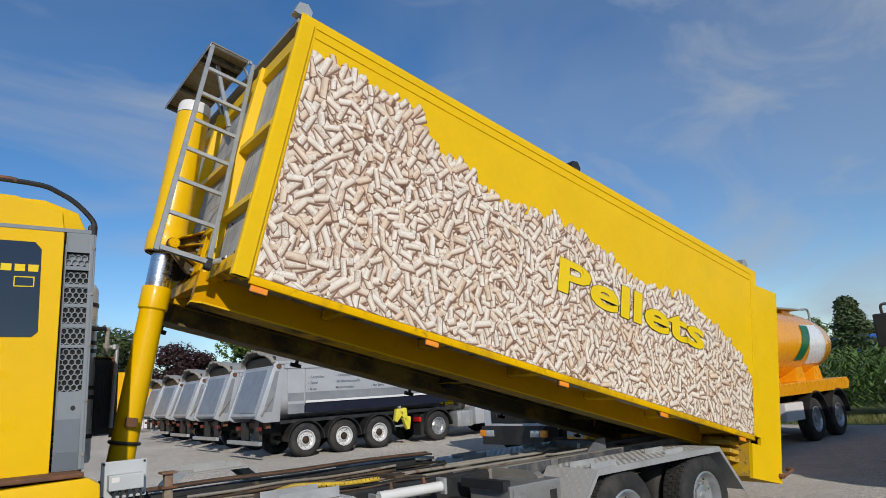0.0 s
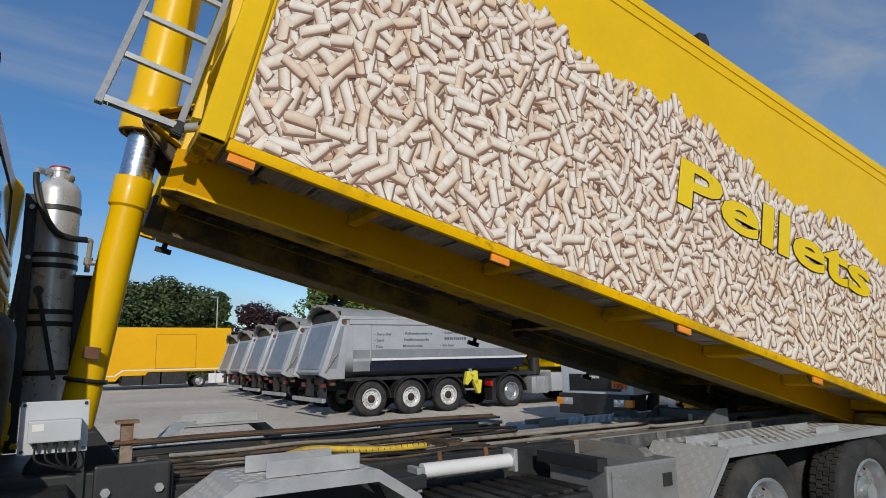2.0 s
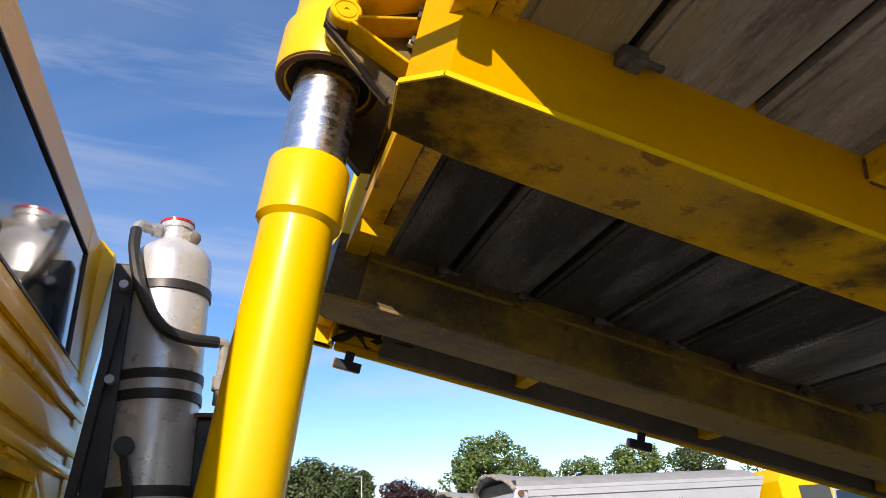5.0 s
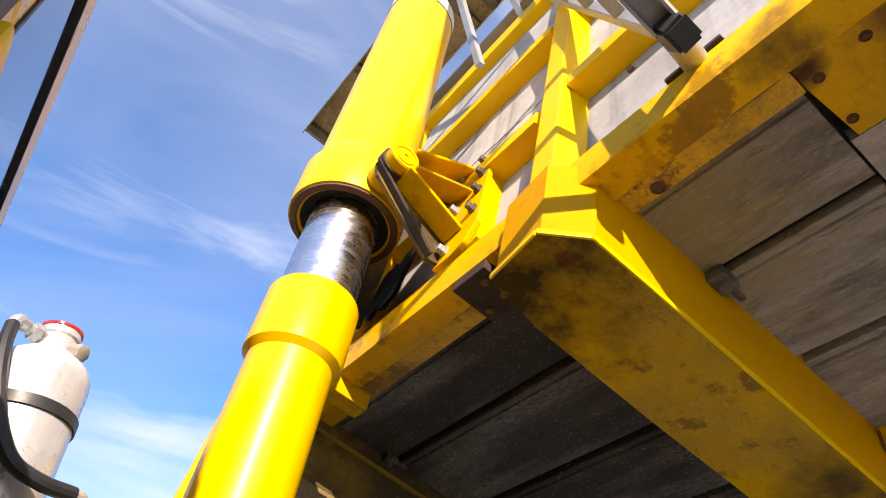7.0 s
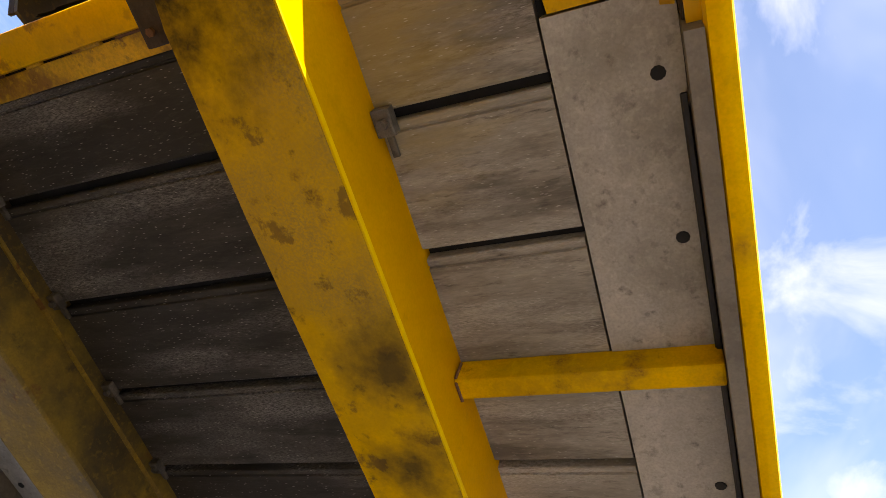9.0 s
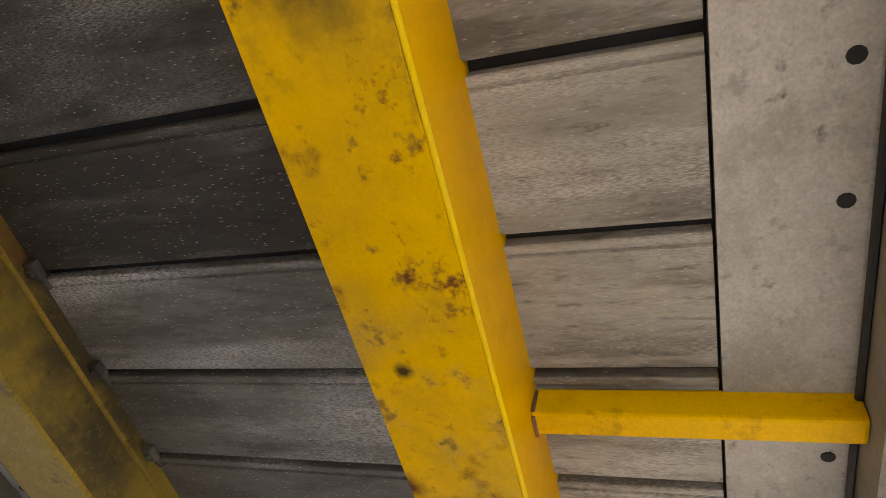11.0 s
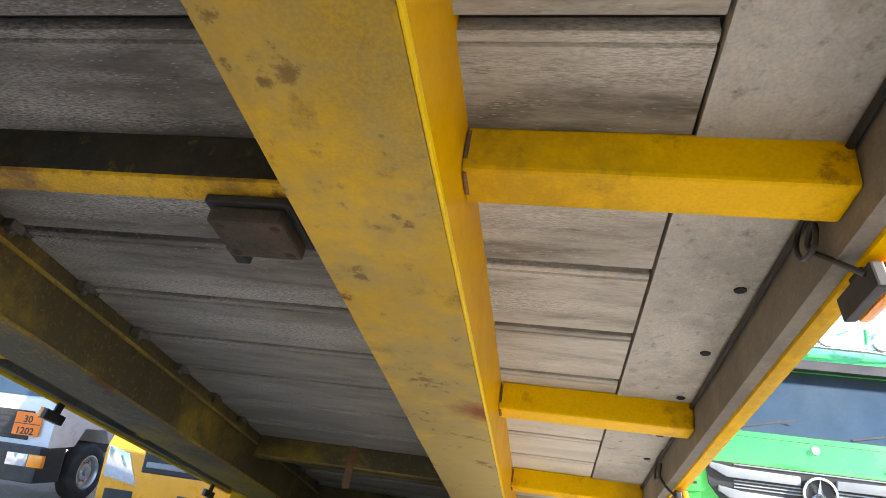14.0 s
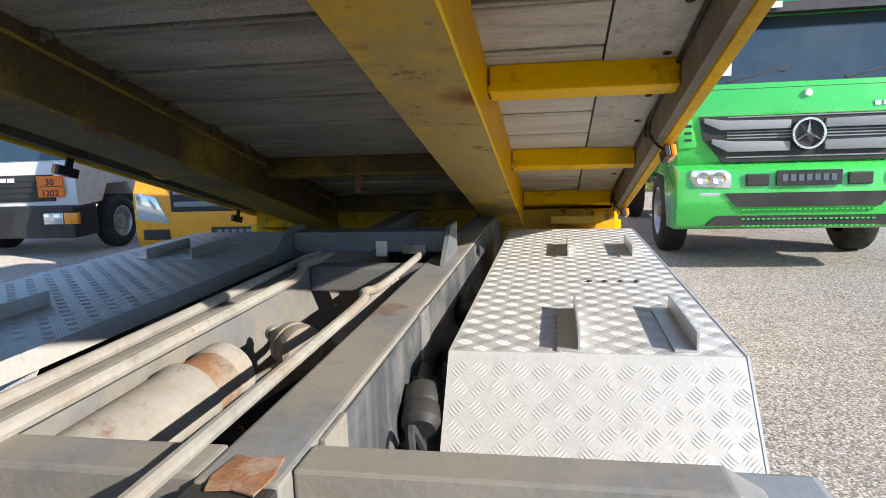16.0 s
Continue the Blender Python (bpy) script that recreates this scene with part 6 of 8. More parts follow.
oc = part("oil_cooler", bm, black_plastic, truck, "dark oil cooler box beside the bottle")
for i in range(9):
    bm = nb()
    x = BX + 0.155 + 0.012 * i
    box(bm, x, x + 0.006, BY - 0.05, BY - 0.041, 1.6, 2.14)
    part("fin", bm, black_steel, oc)
bm = nb()
box(bm, BX + 0.27, BX + 0.325, BY - 0.055, BY - 0.041, 1.52, 2.2, 0.003)
part("cooler_frame", bm, rusty, oc, "rust-streaked white cooler frame")
bm = nb()
box(bm, BX + 0.13, BX + 0.33, BY - 0.06, BY + 0.22, 2.19, 2.205, 0.003)
part("cooler_cap", bm, rusty, oc, "rust-brown cooler top plate")

# ---- cab ----
CX = -0.93                                # rear edge of the side panels
bm = nb()
prism(bm, [(-3.1, 1.40), (-1.092, 1.40), (-1.092, 2.77), (-1.11, 2.91), (-1.35, 2.98), (-2.6, 3.0), (-2.95, 2.4), (-3.12, 2.0)], 1, -1.2, -1.17, 0.006)
cab = part("cab_side", bm, yellow_cab, truck, "glossy yellow cab side")
cab.location = (0, 0.15, 0.012)
bm = nb()
prism(bm, [(-3.1, 1.40), (-1.092, 1.40), (-1.092, 2.77), (-1.11, 2.91), (-1.35, 2.98), (-2.6, 3.0), (-2.95, 2.4), (-3.12, 2.0)], 1, 1.17, 1.2, 0.006)
part("cab_side", bm, yellow_cab, truck, "glossy yellow cab side")
bm = nb()
prism(bm, [(-1.20, 2.18), (-1.21, 2.66), (-1.245, 2.70), (-1.9, 2.70), (-1.9, 2.16), (-1.23, 2.15)], 1, -1.203, -1.198, 0.002)
win = part("side_window", bm, window_dark, cab, "dark tinted side window")
win.location = (0.008, 0, 0.012)
bm = nb()
rect_frame(bm, 1, -1.206, -1.204, -1.335, -1.235, 2.435, 2.495, 0.006)
part("badge", bm, yellow_text, win, "small yellow badge outline")
bm = nb()
for i in range(3):
    box(bm, -1.40 + 0.065 * i, -1.35 + 0.065 * i, -1.206, -1.204, 2.525, 2.565)
part("lettering_bars", bm, yellow_text, win, "yellow plain bars of lettering")
bm = nb()
box(bm, -3.1, -0.95, -1.204, -1.19, 2.785, 2.81, 0.004)
part("roof_gutter", bm, grey_panel, cab, "grey roof gutter strip")
bm = nb()
prism(bm, [(-3.0, 2.81), (-0.97, 2.81), (-1.02, 2.93), (-1.2, 2.99), (-2.7, 3.02)], 1, -1.03, 1.165, 0.02)
part("cab_roof", bm, yellow_cab, truck, "rounded yellow cab roof", True)
bm = nb()
box(bm, -3.1, -3.05, -1.02, 1.17, 1.0, 2.9, 0.01)
part("cab_front", bm, yellow_cab, truck, "yellow cab front")
# grey vented panel behind the door
bm = nb()
x0p, x1p, z0p, z1p = -1.0965, -0.93, 1.42, 2.785
hexes = []
hr, px_, pz = 0.0190, 0.0372, 0.0290
ZG = ((2.585, 2.665), (2.478, 2.558), (2.360, 2.455), (2.243, 2.338), (2.121, 2.216), (1.855, 2.100))
for zc0, zc1 in ZG:
    rows_ = max(1, int((zc1 - zc0 - 0.008) / pz))
    for r_ in range(rows_):
        for c_ in range(4):
            x = -1.0765 + px_ * (c_ + (0.5 if r_ % 2 else 0.0))
            if x < -0.958:
                hexes.append((x, zc0 + 0.019 + pz * r_, zc0 > 2.58))
# the panel is a plate with hexagonal pits built cell by cell
box(bm, x0p, -1.09, -1.203, -1.185, z0p, z1p, 0.004)
box(bm, -0.955, x1p, -1.203, -1.185, z0p, z1p, 0.004)
for a, b in ((1.42, 1.853), (2.102, 2.119), (2.218, 2.241), (2.340, 2.358), (2.457, 2.476), (2.560, 2.583), (2.667, 2.785)):
    box(bm, -1.09, -0.955, -1.203, -1.187, a, b)
panel = part("vent_panel", bm, grey_panel, truck, "grey plastic panel with honeycomb air vents")
panel.location, panel.scale = (-0.110, 0.15, 0.012), (0.885, 1, 1)
bm = nb()
box(bm, -1.0965, -0.955, -1.2065, -1.2035, 1.425, 1.515, 0.001)
part("lower_skin", bm, dark_panel, panel, "darker grey lower skin")
bm = nb()
box(bm, -1.0965, -0.955, -1.2065, -1.2035, 1.518, 1.70, 0.001)
part("lower_skin", bm, mid_panel, panel, "mid grey lower skin")
bm = nb()
box(bm, -1.09, -0.955, -1.186, -1.18, 1.85, 2.67)
part("vent_backing", bm, black_gap, panel)
bm = nb()
for x, z, blind in hexes:
    ri, ro = hr * 0.87, hr * 1.16
    vi = [bm.verts.new((x + ri * math.sin(k * math.pi / 3), -1.200, z + ri * math.cos(k * math.pi / 3))) for k in range(6)]
    vo = [bm.verts.new((x + ro * math.sin(k * math.pi / 3), -1.2015, z + ro * math.cos(k * math.pi / 3))) for k in range(6)]
    vb = [bm.verts.new((x + ri * math.sin(k * math.pi / 3), -1.188, z + ri * math.cos(k * math.pi / 3))) for k in range(6)]
    for k in range(6):
        j = (k + 1) % 6
        bm.faces.new((vi[k], vo[k], vo[j], vi[j]))
        bm.faces.new((vb[k], vi[k], vi[j], vb[j]))
    if blind:
        bm.faces.new(vb)
tagged(part("honeycomb", bm, grey_panel, panel, "grey honeycomb grille"), kind="stuff")
bm = nb()
box(bm, -0.950, -0.917, -1.198, -1.185, 1.42, 2.785, 0.004)
part("edge_strip", bm, grey_panel, panel, "pale grey edge strip with bolts")
for z in (1.50, 1.80, 2.12, 2.42, 2.7):
    bm = nb()
    lathe(bm, [(0, 0), (0.010, 0), (0.012, 0.006)], (-0.932, -1.206, z), (0, 1, 0), 12)
    part("bolt", bm, dusty, panel)
bm = nb()
lathe(bm, [(0, 0.0), (0.013, 0), (0.015, 0.002)], (-1.0, -1.2045, 1.76), (0, 1, 0), 14)
part("lock", bm, black_plastic, panel)
# air duct and bellows behind the panel
bm = nb()
box(bm, -1.10, -0.945, -1.17, -0.74, 1.66, 2.74, 0.03)
duct = part("air_duct", bm, brown_plastic, truck, "dark brown upright air intake duct", True)
duct.location = (0.0, 0.145, 0)
for i in range(10):
    bm = nb()
    z = 1.30 + 0.038 * i
    box(bm, -1.09, -0.945, -1.16, -0.90, z, z + 0.026, 0.012)
    part("bellows_fold", bm, black_plastic, duct, smooth=True)
# cab rear wall with window, swages and the dark intake opening
bm = nb()
box(bm, -1.025, -0.955, -0.815, -0.64, 1.55, 2.83, 0.008)
rw = part("cab_rear_wall", bm, yellow_cab, truck, "yellow cab rear wall")
for a in ((-0.64, 0.60, 1.96, 2.345), (-0.64, 0.78, 2.705, 2.83), (0.78, 1.17, 2.345, 2.83), (0.60, 1.17, 1.5, 2.345), (-0.64, -0.54, 2.345, 2.705), (-0.64, -0.30, 1.55, 1.96), (0.56, 0.60, 1.5, 1.96)):
    bm = nb()
    box(bm, -1.025, -0.955, a[0], a[1], a[2], a[3], 0.008)
    part("rear_panel", bm, yellow_cab, rw)
bm = nb()
box(bm, -0.97, -0.96, -0.54, 0.78, 2.345, 2.705)
part("rear_window", bm, window_dark, rw, "dark rear window")
bm = nb()
rect_frame(bm, 0, -0.96, -0.9525, -0.545, 0.785, 2.34, 2.71, 0.009)
part("window_seal", bm, black_plastic, rw, "black window seal")
for z, h in ((2.00, 0.035), (2.07, 0.085), (2.19, 0.035), (2.25, 0.05)):
    bm = nb()
    box(bm, -0.956, -0.938, -0.60, 1.1, z, z + h, 0.012)
    part("swage", bm, yellow_cab, rw, "", True)
bm = nb()
box(bm, -0.956, -0.938, -0.17, -0.07, 2.335, 2.385, 0.006)
part("window_catch", bm, black_plastic, rw, "black window catch")
bm = nb()
prism(bm, [(-1.03, 1.38), (-0.935, 1.38), (-0.945, 1.75), (-0.945, 2.36), (-0.915, 2.62), (-0.900, 2.74), (-0.905, 2.80), (-0.96, 2.86), (-1.03, 2.86)], 1, 0.98, 1.165, 0.018)
part("corner_pillar", bm, yellow_cab, rw, "flared yellow rear corner pillar", True)
for y0_, z0_, z1_ in ((-0.34, 1.50, 1.98), (0.56, 1.50, 1.98)):
    bm = nb()
    prism(bm, [(-0.956, z0_), (-0.915, z0_ + 0.03), (-0.925, z0_ + 0.10), (-0.935, z1_ - 0.05), (-0.956, z1_)], 1, y0_, y0_ + 0.09, 0.01)
    part("opening_jamb", bm, yellow_cab, rw, "bent yellow jamb of the opening", True)
for y in (-0.2, 0.1, 0.4):
    bm = nb()
    box(bm, -0.956, -0.944, y - 0.09, y + 0.09, 1.985, 2.0, 0.004)
    part("pressing", bm, yellow_cab, rw, "", True)
bm = nb()
rect_frame(bm, 0, -0.955, -0.94, -0.31, 0.59, 1.42, 1.97, 0.025)
part("opening_rim", bm, yellow_light, rw, "")
bm = nb()
sweep(bm, [(-1.0, -0.36, 1.1), (-0.97, -0.26, 1.5), (-0.98, 0.02, 1.72), (-1.0, 0.30, 1.70), (-1.1, 0.5, 1.35)], 0.155, 20)
part("intake_pipe", bm, black_plastic, truck, "fat black intake pipe behind the cab", True)
# two black boxes added to stand for the shade behind and below the cab
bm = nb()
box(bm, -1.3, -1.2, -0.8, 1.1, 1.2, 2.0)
part("opening_back", bm, black_gap, truck, "black box added as the dark of the opening")
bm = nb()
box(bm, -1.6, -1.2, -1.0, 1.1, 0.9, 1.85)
part("engine_bay", bm, black_steel, truck, "black box added in place of the dark engine bay")
bm = nb()
box(bm, -1.10, -0.55, -1.0, 0.9, 0.80, 1.05, 0.02)
part("gearbox_cover", bm, black_steel, truck, "black covers below the cab")
# wheel arch of the front axle
for s in (-1, 1):
    bm = nb()
    ya, yb = sorted((s * 0.9, s * 1.24))
    prism(bm, [(-2.1, 1.36), (-0.93, 1.40), (-0.865, 1.36), (-0.86, 1.24), (-0.90, 1.02), (-0.98, 0.86), (-1.08, 0.86), (-1.0, 1.05), (-1.1, 1.12), (-2.1, 1.12)], 1, ya, yb, 0.02)
    part("wheel_arch", bm, yellow_cab, truck, "yellow front wheel arch", True)
    bm = nb()
    ya, yb = sorted((s * 0.95, s * 1.25))
    box(bm, -1.7, -0.95, ya, yb, 1.405, 1.43, 0.008)
    part("arch_step", bm, rusty, truck, "rust-brown step edge on the arch")
    bm = nb()
    for i in range(5):
        box(bm, -0.90 + 0.05 * i, -0.86 + 0.05 * i, *sorted((s * 0.8, s * 1.15)), 1.14 - 0.055 * i, 1.165 - 0.055 * i, 0.004)
    part("spray_flap", bm, yellow_cab, truck, "yellow ribbed rear arch edge")
# roof rail
bm = nb()
sweep(bm, [(-2.6, -1.02, 3.08), (-1.4, -1.02, 3.09), (-1.12, -1.02, 3.04), (-0.95, -1.02, 2.9), (-0.93, -1.02, 2.79)], 0.016, 8)
part("roof_rail", bm, black_steel, truck, "black roof rail", True)
bm = nb()
sweep(bm, [(-2.6, -1.02, 3.085), (-1.5, -1.02, 3.095), (-1.35, -1.02, 3.09)], 0.0175, 8)
part("roof_rail_rust", bm, rusty, truck, "rusty length of the roof rail", True)
bm = nb()
box(bm, -0.965, -0.925, -1.045, -0.995, 2.74, 2.86, 0.008)
part("rail_foot", bm, black_plastic, truck, "black roof rail foot")


# ================= other vehicles =================
def plate_bars(bm, y0, y1, z0, z1, n, x):
    w_ = (y1 - y0) / n
    for i in range(n):
        box(bm, x, x + 0.004, y0 + w_ * (i + 0.18), y0 + w_ * (i + 0.82), z0, z1)
    return bm


def star_ring(bm, c, r, t, x):
    """A ring with three spokes on the plane x."""
    y, z = c
    lathe(bm, [(r, -t), (r, t), (r * 0.86, t), (r * 0.86, -t), (r, -t)], (x, y, z), (1, 0, 0), 36)
    for k in range(3):
        a = math.pi / 2 + k * 2 * math.pi / 3
        ex, ez = math.cos(a), math.sin(a)
        px2, pz2 = -ez, ex
        tip = bm.verts.new((x - t, y + ex * r * 0.9, z + ez * r * 0.9))
        b1 = bm.verts.new((x, y + px2 * r * 0.16 - ex * r * 0.08, z + pz2 * r * 0.16 - ez * r * 0.08))
        b2 = bm.verts.new((x, y - px2 * r * 0.16 - ex * r * 0.08, z - pz2 * r * 0.16 - ez * r * 0.08))
        top_ = bm.verts.new((x - t * 1.6, y, z))
        bm.faces.new((tip, b1, top_))
        bm.faces.new((tip, top_, b2))
    return bm


def green_truck():
    t = thing("green_truck", "bright green cab-over truck with a roof light bar, parked", "truck", Matrix.Translation((8.85, -3.31, 0)))
    H = 1.245
    bm = nb()
    prism(bm, [(0.10, 0.95), (0.02, 1.2), (0.0, 1.62), (0.03, 1.92), (2.1, 1.92), (2.1, 1.0)], 1, -H + 0.02, H - 0.02, 0.02)
    body = part("cab_body", bm, green_paint, t, "glossy green cab front", True)
    bm = nb()
    prism(bm, [(0.28, 2.58), (0.42, 2.82), (0.75, 2.98), (1.2, 3.05), (2.1, 3.05), (2.1, 1.92), (1.2, 1.92), (1.2, 2.58)], 1, -H + 0.05, H - 0.05, 0.05)
    part("cab_roof", bm, green_paint, t, "rounded green cab roof", True)
    for s in (-1, 1):
        bm = nb()
        ya, yb = sorted((s * (H - 0.03), s * (H - 0.11)))
        prism(bm, [(0.03, 1.90), (0.28, 2.60), (0.40, 2.60), (0.16, 1.90)], 1, ya, yb, 0.01)
        part("pillar", bm, green_paint, t)
        bm = nb()
        ya, yb = sorted((s * (H - 0.035), s * (H - 0.055)))
        prism(bm, [(0.30, 1.90), (0.42, 2.55), (1.2, 2.55), (1.2, 1.90)], 1, ya, yb)
        part("door_glass", bm, window_dark, t, "dark door window")
    bm = nb()
    prism(bm, [(0.05, 1.90), (0.30, 2.60), (0.33, 2.60), (0.08, 1.90)], 1, -H + 0.09, H - 0.09)
    part("windscreen", bm, screen_glass, t, "wide tinted windscreen")
    bm = nb()
    prism(bm, [(0.02, 1.86), (0.08, 1.96), (0.12, 1.96), (0.12, 1.86)], 1, -H + 0.06, H - 0.06, 0.01)
    part("cowl", bm, black_plastic, t, "black cowl below the windscreen")
    for y in (-0.35, 0.75):
        bm = nb()
        bar(bm, (0.06, y, 1.94), (0.12, y - 0.62, 2.08), 0.018, 0.018)
        bar(bm, (0.09, y - 0.55, 2.02), (0.16, y - 0.05, 2.10), 0.012, 0.012)
        part("wiper", bm, black_plastic, t, "black windscreen wiper")
    bm = nb()
    prism(bm, [(0.12, 2.60), (0.16, 2.70), (0.36, 2.74), (0.36, 2.60)], 1, -H + 0.12, H - 0.12, 0.015)
    part("sun_visor", bm, black_plastic, t, "dark sun visor")
    bm = nb()
    box(bm, 0.10, 0.115, 0.25, 0.85, 2.64, 2.70)
    part("visor_label", bm, white_plastic, t, "white strip on the visor")
    # grille: black recess with two grey wings
    bm = nb()
    prism(bm, [(-1.02, 1.60), (1.02, 1.60), (0.98, 1.38), (0.78, 1.14), (-0.78, 1.14), (-0.98, 1.38)], 0, -0.012, 0.05)
    gr = part("grille", bm, black_plastic, t, "black grille recess")
    for z0, z1, wd in ((1.46, 1.555, 0.98), (1.24, 1.345, 0.90)):
        for s in (-1, 1):
            bm = nb()
            pts = [(s * 0.16, z0), (s * (wd - 0.16), z0 + 0.0), (s * wd, z1 - 0.02), (s * wd, z1 + 0.03), (s * (wd - 0.22), z1), (s * 0.16, z1 - 0.01)]
            prism(bm, pts if s > 0 else pts[::-1], 0, -0.05, 0.0, 0.01)
            part("grille_wing", bm, grey_panel, gr, "grey grille wing", True)
    for z in (1.18, 1.37, 1.40, 1.43, 1.58):
        bm = nb()
        box(bm, -0.022, -0.01, -0.75, 0.75, z, z + 0.012)
        part("grille_slat", bm, grey_panel, gr)
    bm = nb()
    star_ring(bm, (0, 1.405), 0.155, 0.02, -0.06)
    part("emblem", bm, chrome, gr, "round chrome emblem", True)
    bm = nb()
    lathe(bm, [(0, 0), (0.13, 0.0)], (-0.045, 0, 1.405), (1, 0, 0), 30)
    part("emblem_back", bm, black_plastic, gr)
    bm = nb()
    lathe(bm, [(0, -0.02), (0.03, -0.02), (0.04, 0.0), (0.04, 0.02)], (0.01, 0, 1.80), (1, 0, 0), 16)
    part("nose_badge", bm, white_plastic, t, "small white round badge", True)
    bm = nb()
    for i in range(6):
        box(bm, -0.004, 0.004, -0.60 - 0.075 * i - 0.055, -0.60 - 0.075 * i, 1.655, 1.70)
    part("lettering_bars", bm, chrome, t, "chrome plain bars of lettering")
    # bumper
    bm = nb()
    prism(bm, [(0.0, 0.45), (-0.09, 0.50), (-0.12, 0.72), (-0.10, 1.06), (0.0, 1.12), (0.45, 1.12), (0.5, 0.42)], 1, -H, H, 0.03)
    bp_ = part("bumper", bm, green_paint, t, "deep green front bumper", True)
    bm = nb()
    prism(bm, [(-0.78, 0.83), (0.78, 0.83), (0.66, 0.69), (-0.66, 0.69)], 0, -0.135, -0.09)
    part("air_intake", bm, black_plastic, bp_, "black lower intake")
    bm = nb()
    prism(bm, [(-0.85, 0.60), (0.85, 0.60), (0.95, 0.50), (-0.95, 0.50)], 0, -0.125, -0.08)
    part("air_intake", bm, black_plastic, bp_, "black lower intake")
    for z in (0.655, 0.56, 0.49):
        bm = nb()
        for i in range(26):
            y = -0.62 + 0.048 * i
            box(bm, -0.134, -0.118, y, y + 0.030, z, z + 0.014)
        tagged(part("step_teeth", bm, green_paint, bp_, "green toothed step edge"), kind="stuff")
    bm = nb()
    box(bm, -0.142, -0.12, -0.30, 0.30, 0.90, 1.05, 0.006)
    part("plate_holder", bm, black_plastic, bp_, "black empty plate holder")
    bm = nb()
    plate_bars(bm, -0.26, 0.26, 0.945, 1.01, 7, -0.146)
    part("plate_bars", bm, grey_ink, bp_, "plain grey bars")
    for s in (-1, 1):
        bm = nb()
        ya, yb = sorted((s * 0.36, s * 0.58))
        box(bm, -0.135, -0.10, ya, yb, 0.90, 1.02, 0.012)
        part("air_vent", bm, black_plastic, bp_, "small black bumper vent")
        bm = nb()
        ya, yb = sorted((s * 0.72, s * 1.12))
        prism(bm, [(s * 0.72, 0.88), (s * 1.06, 0.90), (s * 1.12, 0.98), (s * 1.10, 1.07), (s * 0.78, 1.07), (s * 0.72, 1.02)], 0, -0.125, -0.06, 0.012)
        hl = part("headlight", bm, lamp_clear, t, "clear headlight unit", True)
        for dy in (0.84, 0.99):
            bm = nb()
            lathe(bm, [(0, 0.0), (0.055, -0.02), (0.062, -0.025), (0.062, 0.0)], (-0.127, s * dy, 0.985), (1, 0, 0), 18)
            part("reflector", bm, chrome, hl, "", True)
        bm = nb()
        box(bm, -0.115, -0.09, *sorted((s * 0.82, s * 1.02)), 0.80, 0.84, 0.01)
        part("fog_lamp", bm, lamp_clear, t, "small fog lamp")
        bm = nb()
        box(bm, -0.05, 0.03, *sorted((s * 1.15, s * 1.235)), 0.99, 1.07, 0.012)
        part("indicator", bm, lamp_orange, t, "amber corner indicator")
        bm = nb()
        prism(bm, [(s * 1.04, 1.30), (s * 1.22, 1.28), (s * 1.22, 1.60), (s * 1.10, 1.62)] if s > 0 else [(s * 1.04, 1.30), (s * 1.10, 1.62), (s * 1.22, 1.60), (s * 1.22, 1.28)], 0, -0.01, 0.05, 0.008)
        part("corner_deflector", bm, green_paint, t, "slotted green corner panel", True)
        for k in range(3):
            bm = nb()
            box(bm, -0.014, -0.009, *sorted((s * 1.09, s * 1.16)), 1.36 + 0.07 * k, 1.385 + 0.07 * k)
            part("deflector_slot", bm, black_plastic, t)
        wheel(t, 1.42, s * 1.2, 0.5, 0.5, 0.30, s, tread=False)
        wheel(t, 5.2, s * 1.2, 0.5, 0.5, 0.30, s, tread=False)
        bm = nb()
        prism(bm, [(0.55, 0.5), (0.75, 0.95), (1.1, 1.12), (1.75, 1.12), (2.05, 0.95), (2.1, 0.9), (2.1, 1.25), (0.4, 1.25), (0.4, 0.5)], 1, *sorted((s * 0.9, s * 1.23)))
        part("wheel_arch", bm, green_paint, t, "green wheel arch")
        bm = nb()
        sweep(bm, [(0.35, s * 1.2, 2.5), (0.15, s * 1.42, 2.55), (0.15, s * 1.45, 2.4)], 0.02, 8)
        box(bm, 0.08, 0.2, *sorted((s * 1.34, s * 1.56)), 1.95, 2.42, 0.03)
        part("mirror", bm, black_plastic, t, "black door mirror")
    # roof lights
    bm = nb()
    sweep(bm, [(0.42, -0.95, 2.80), (0.34, -0.9, 2.86), (0.30, -0.5, 2.88), (0.30, 0.5, 2.88), (0.34, 0.9, 2.86), (0.42, 0.95, 2.80)], 0.025, 8)
    lb = part("light_bar", bm, chrome, t, "chrome roof light bar", True)
    for y in (-0.78, -0.26, 0.26, 0.78):
        bm = nb()
        lathe(bm, [(0, -0.03), (0.09, -0.02), (0.105, 0.0), (0.09, 0.06), (0.0, 0.09)], (0.28, y, 2.98), (1, 0, 0), 24)
        part("spot_lamp", bm, lamp_clear, lb, "round clear spot lamp", True)
    for y in (-0.9, -0.6):
        bm = nb()
        lathe(bm, [(0, 0.0), (0.06, 0.0), (0.05, 0.03), (0.02, 0.1), (0.02, 0.4), (0, 0.4)], (0.5, y, 3.16), (1, 0, 0), 16)
        part("air_horn", bm, chrome, t, "chrome air horn", True)
    bm = nb()
    rod(bm, (0.55, -0.75, 3.0), (0.55, -0.75, 3.16), 0.02, 8)
    part("horn_post", bm, green_paint, t)
    # load frame behind
    bm = nb()
    box(bm, 2.0, 8.5, -0.45, 0.45, 0.7, 1.0, 0.01)
    part("frame", bm, black_steel, t, "black chassis frame")
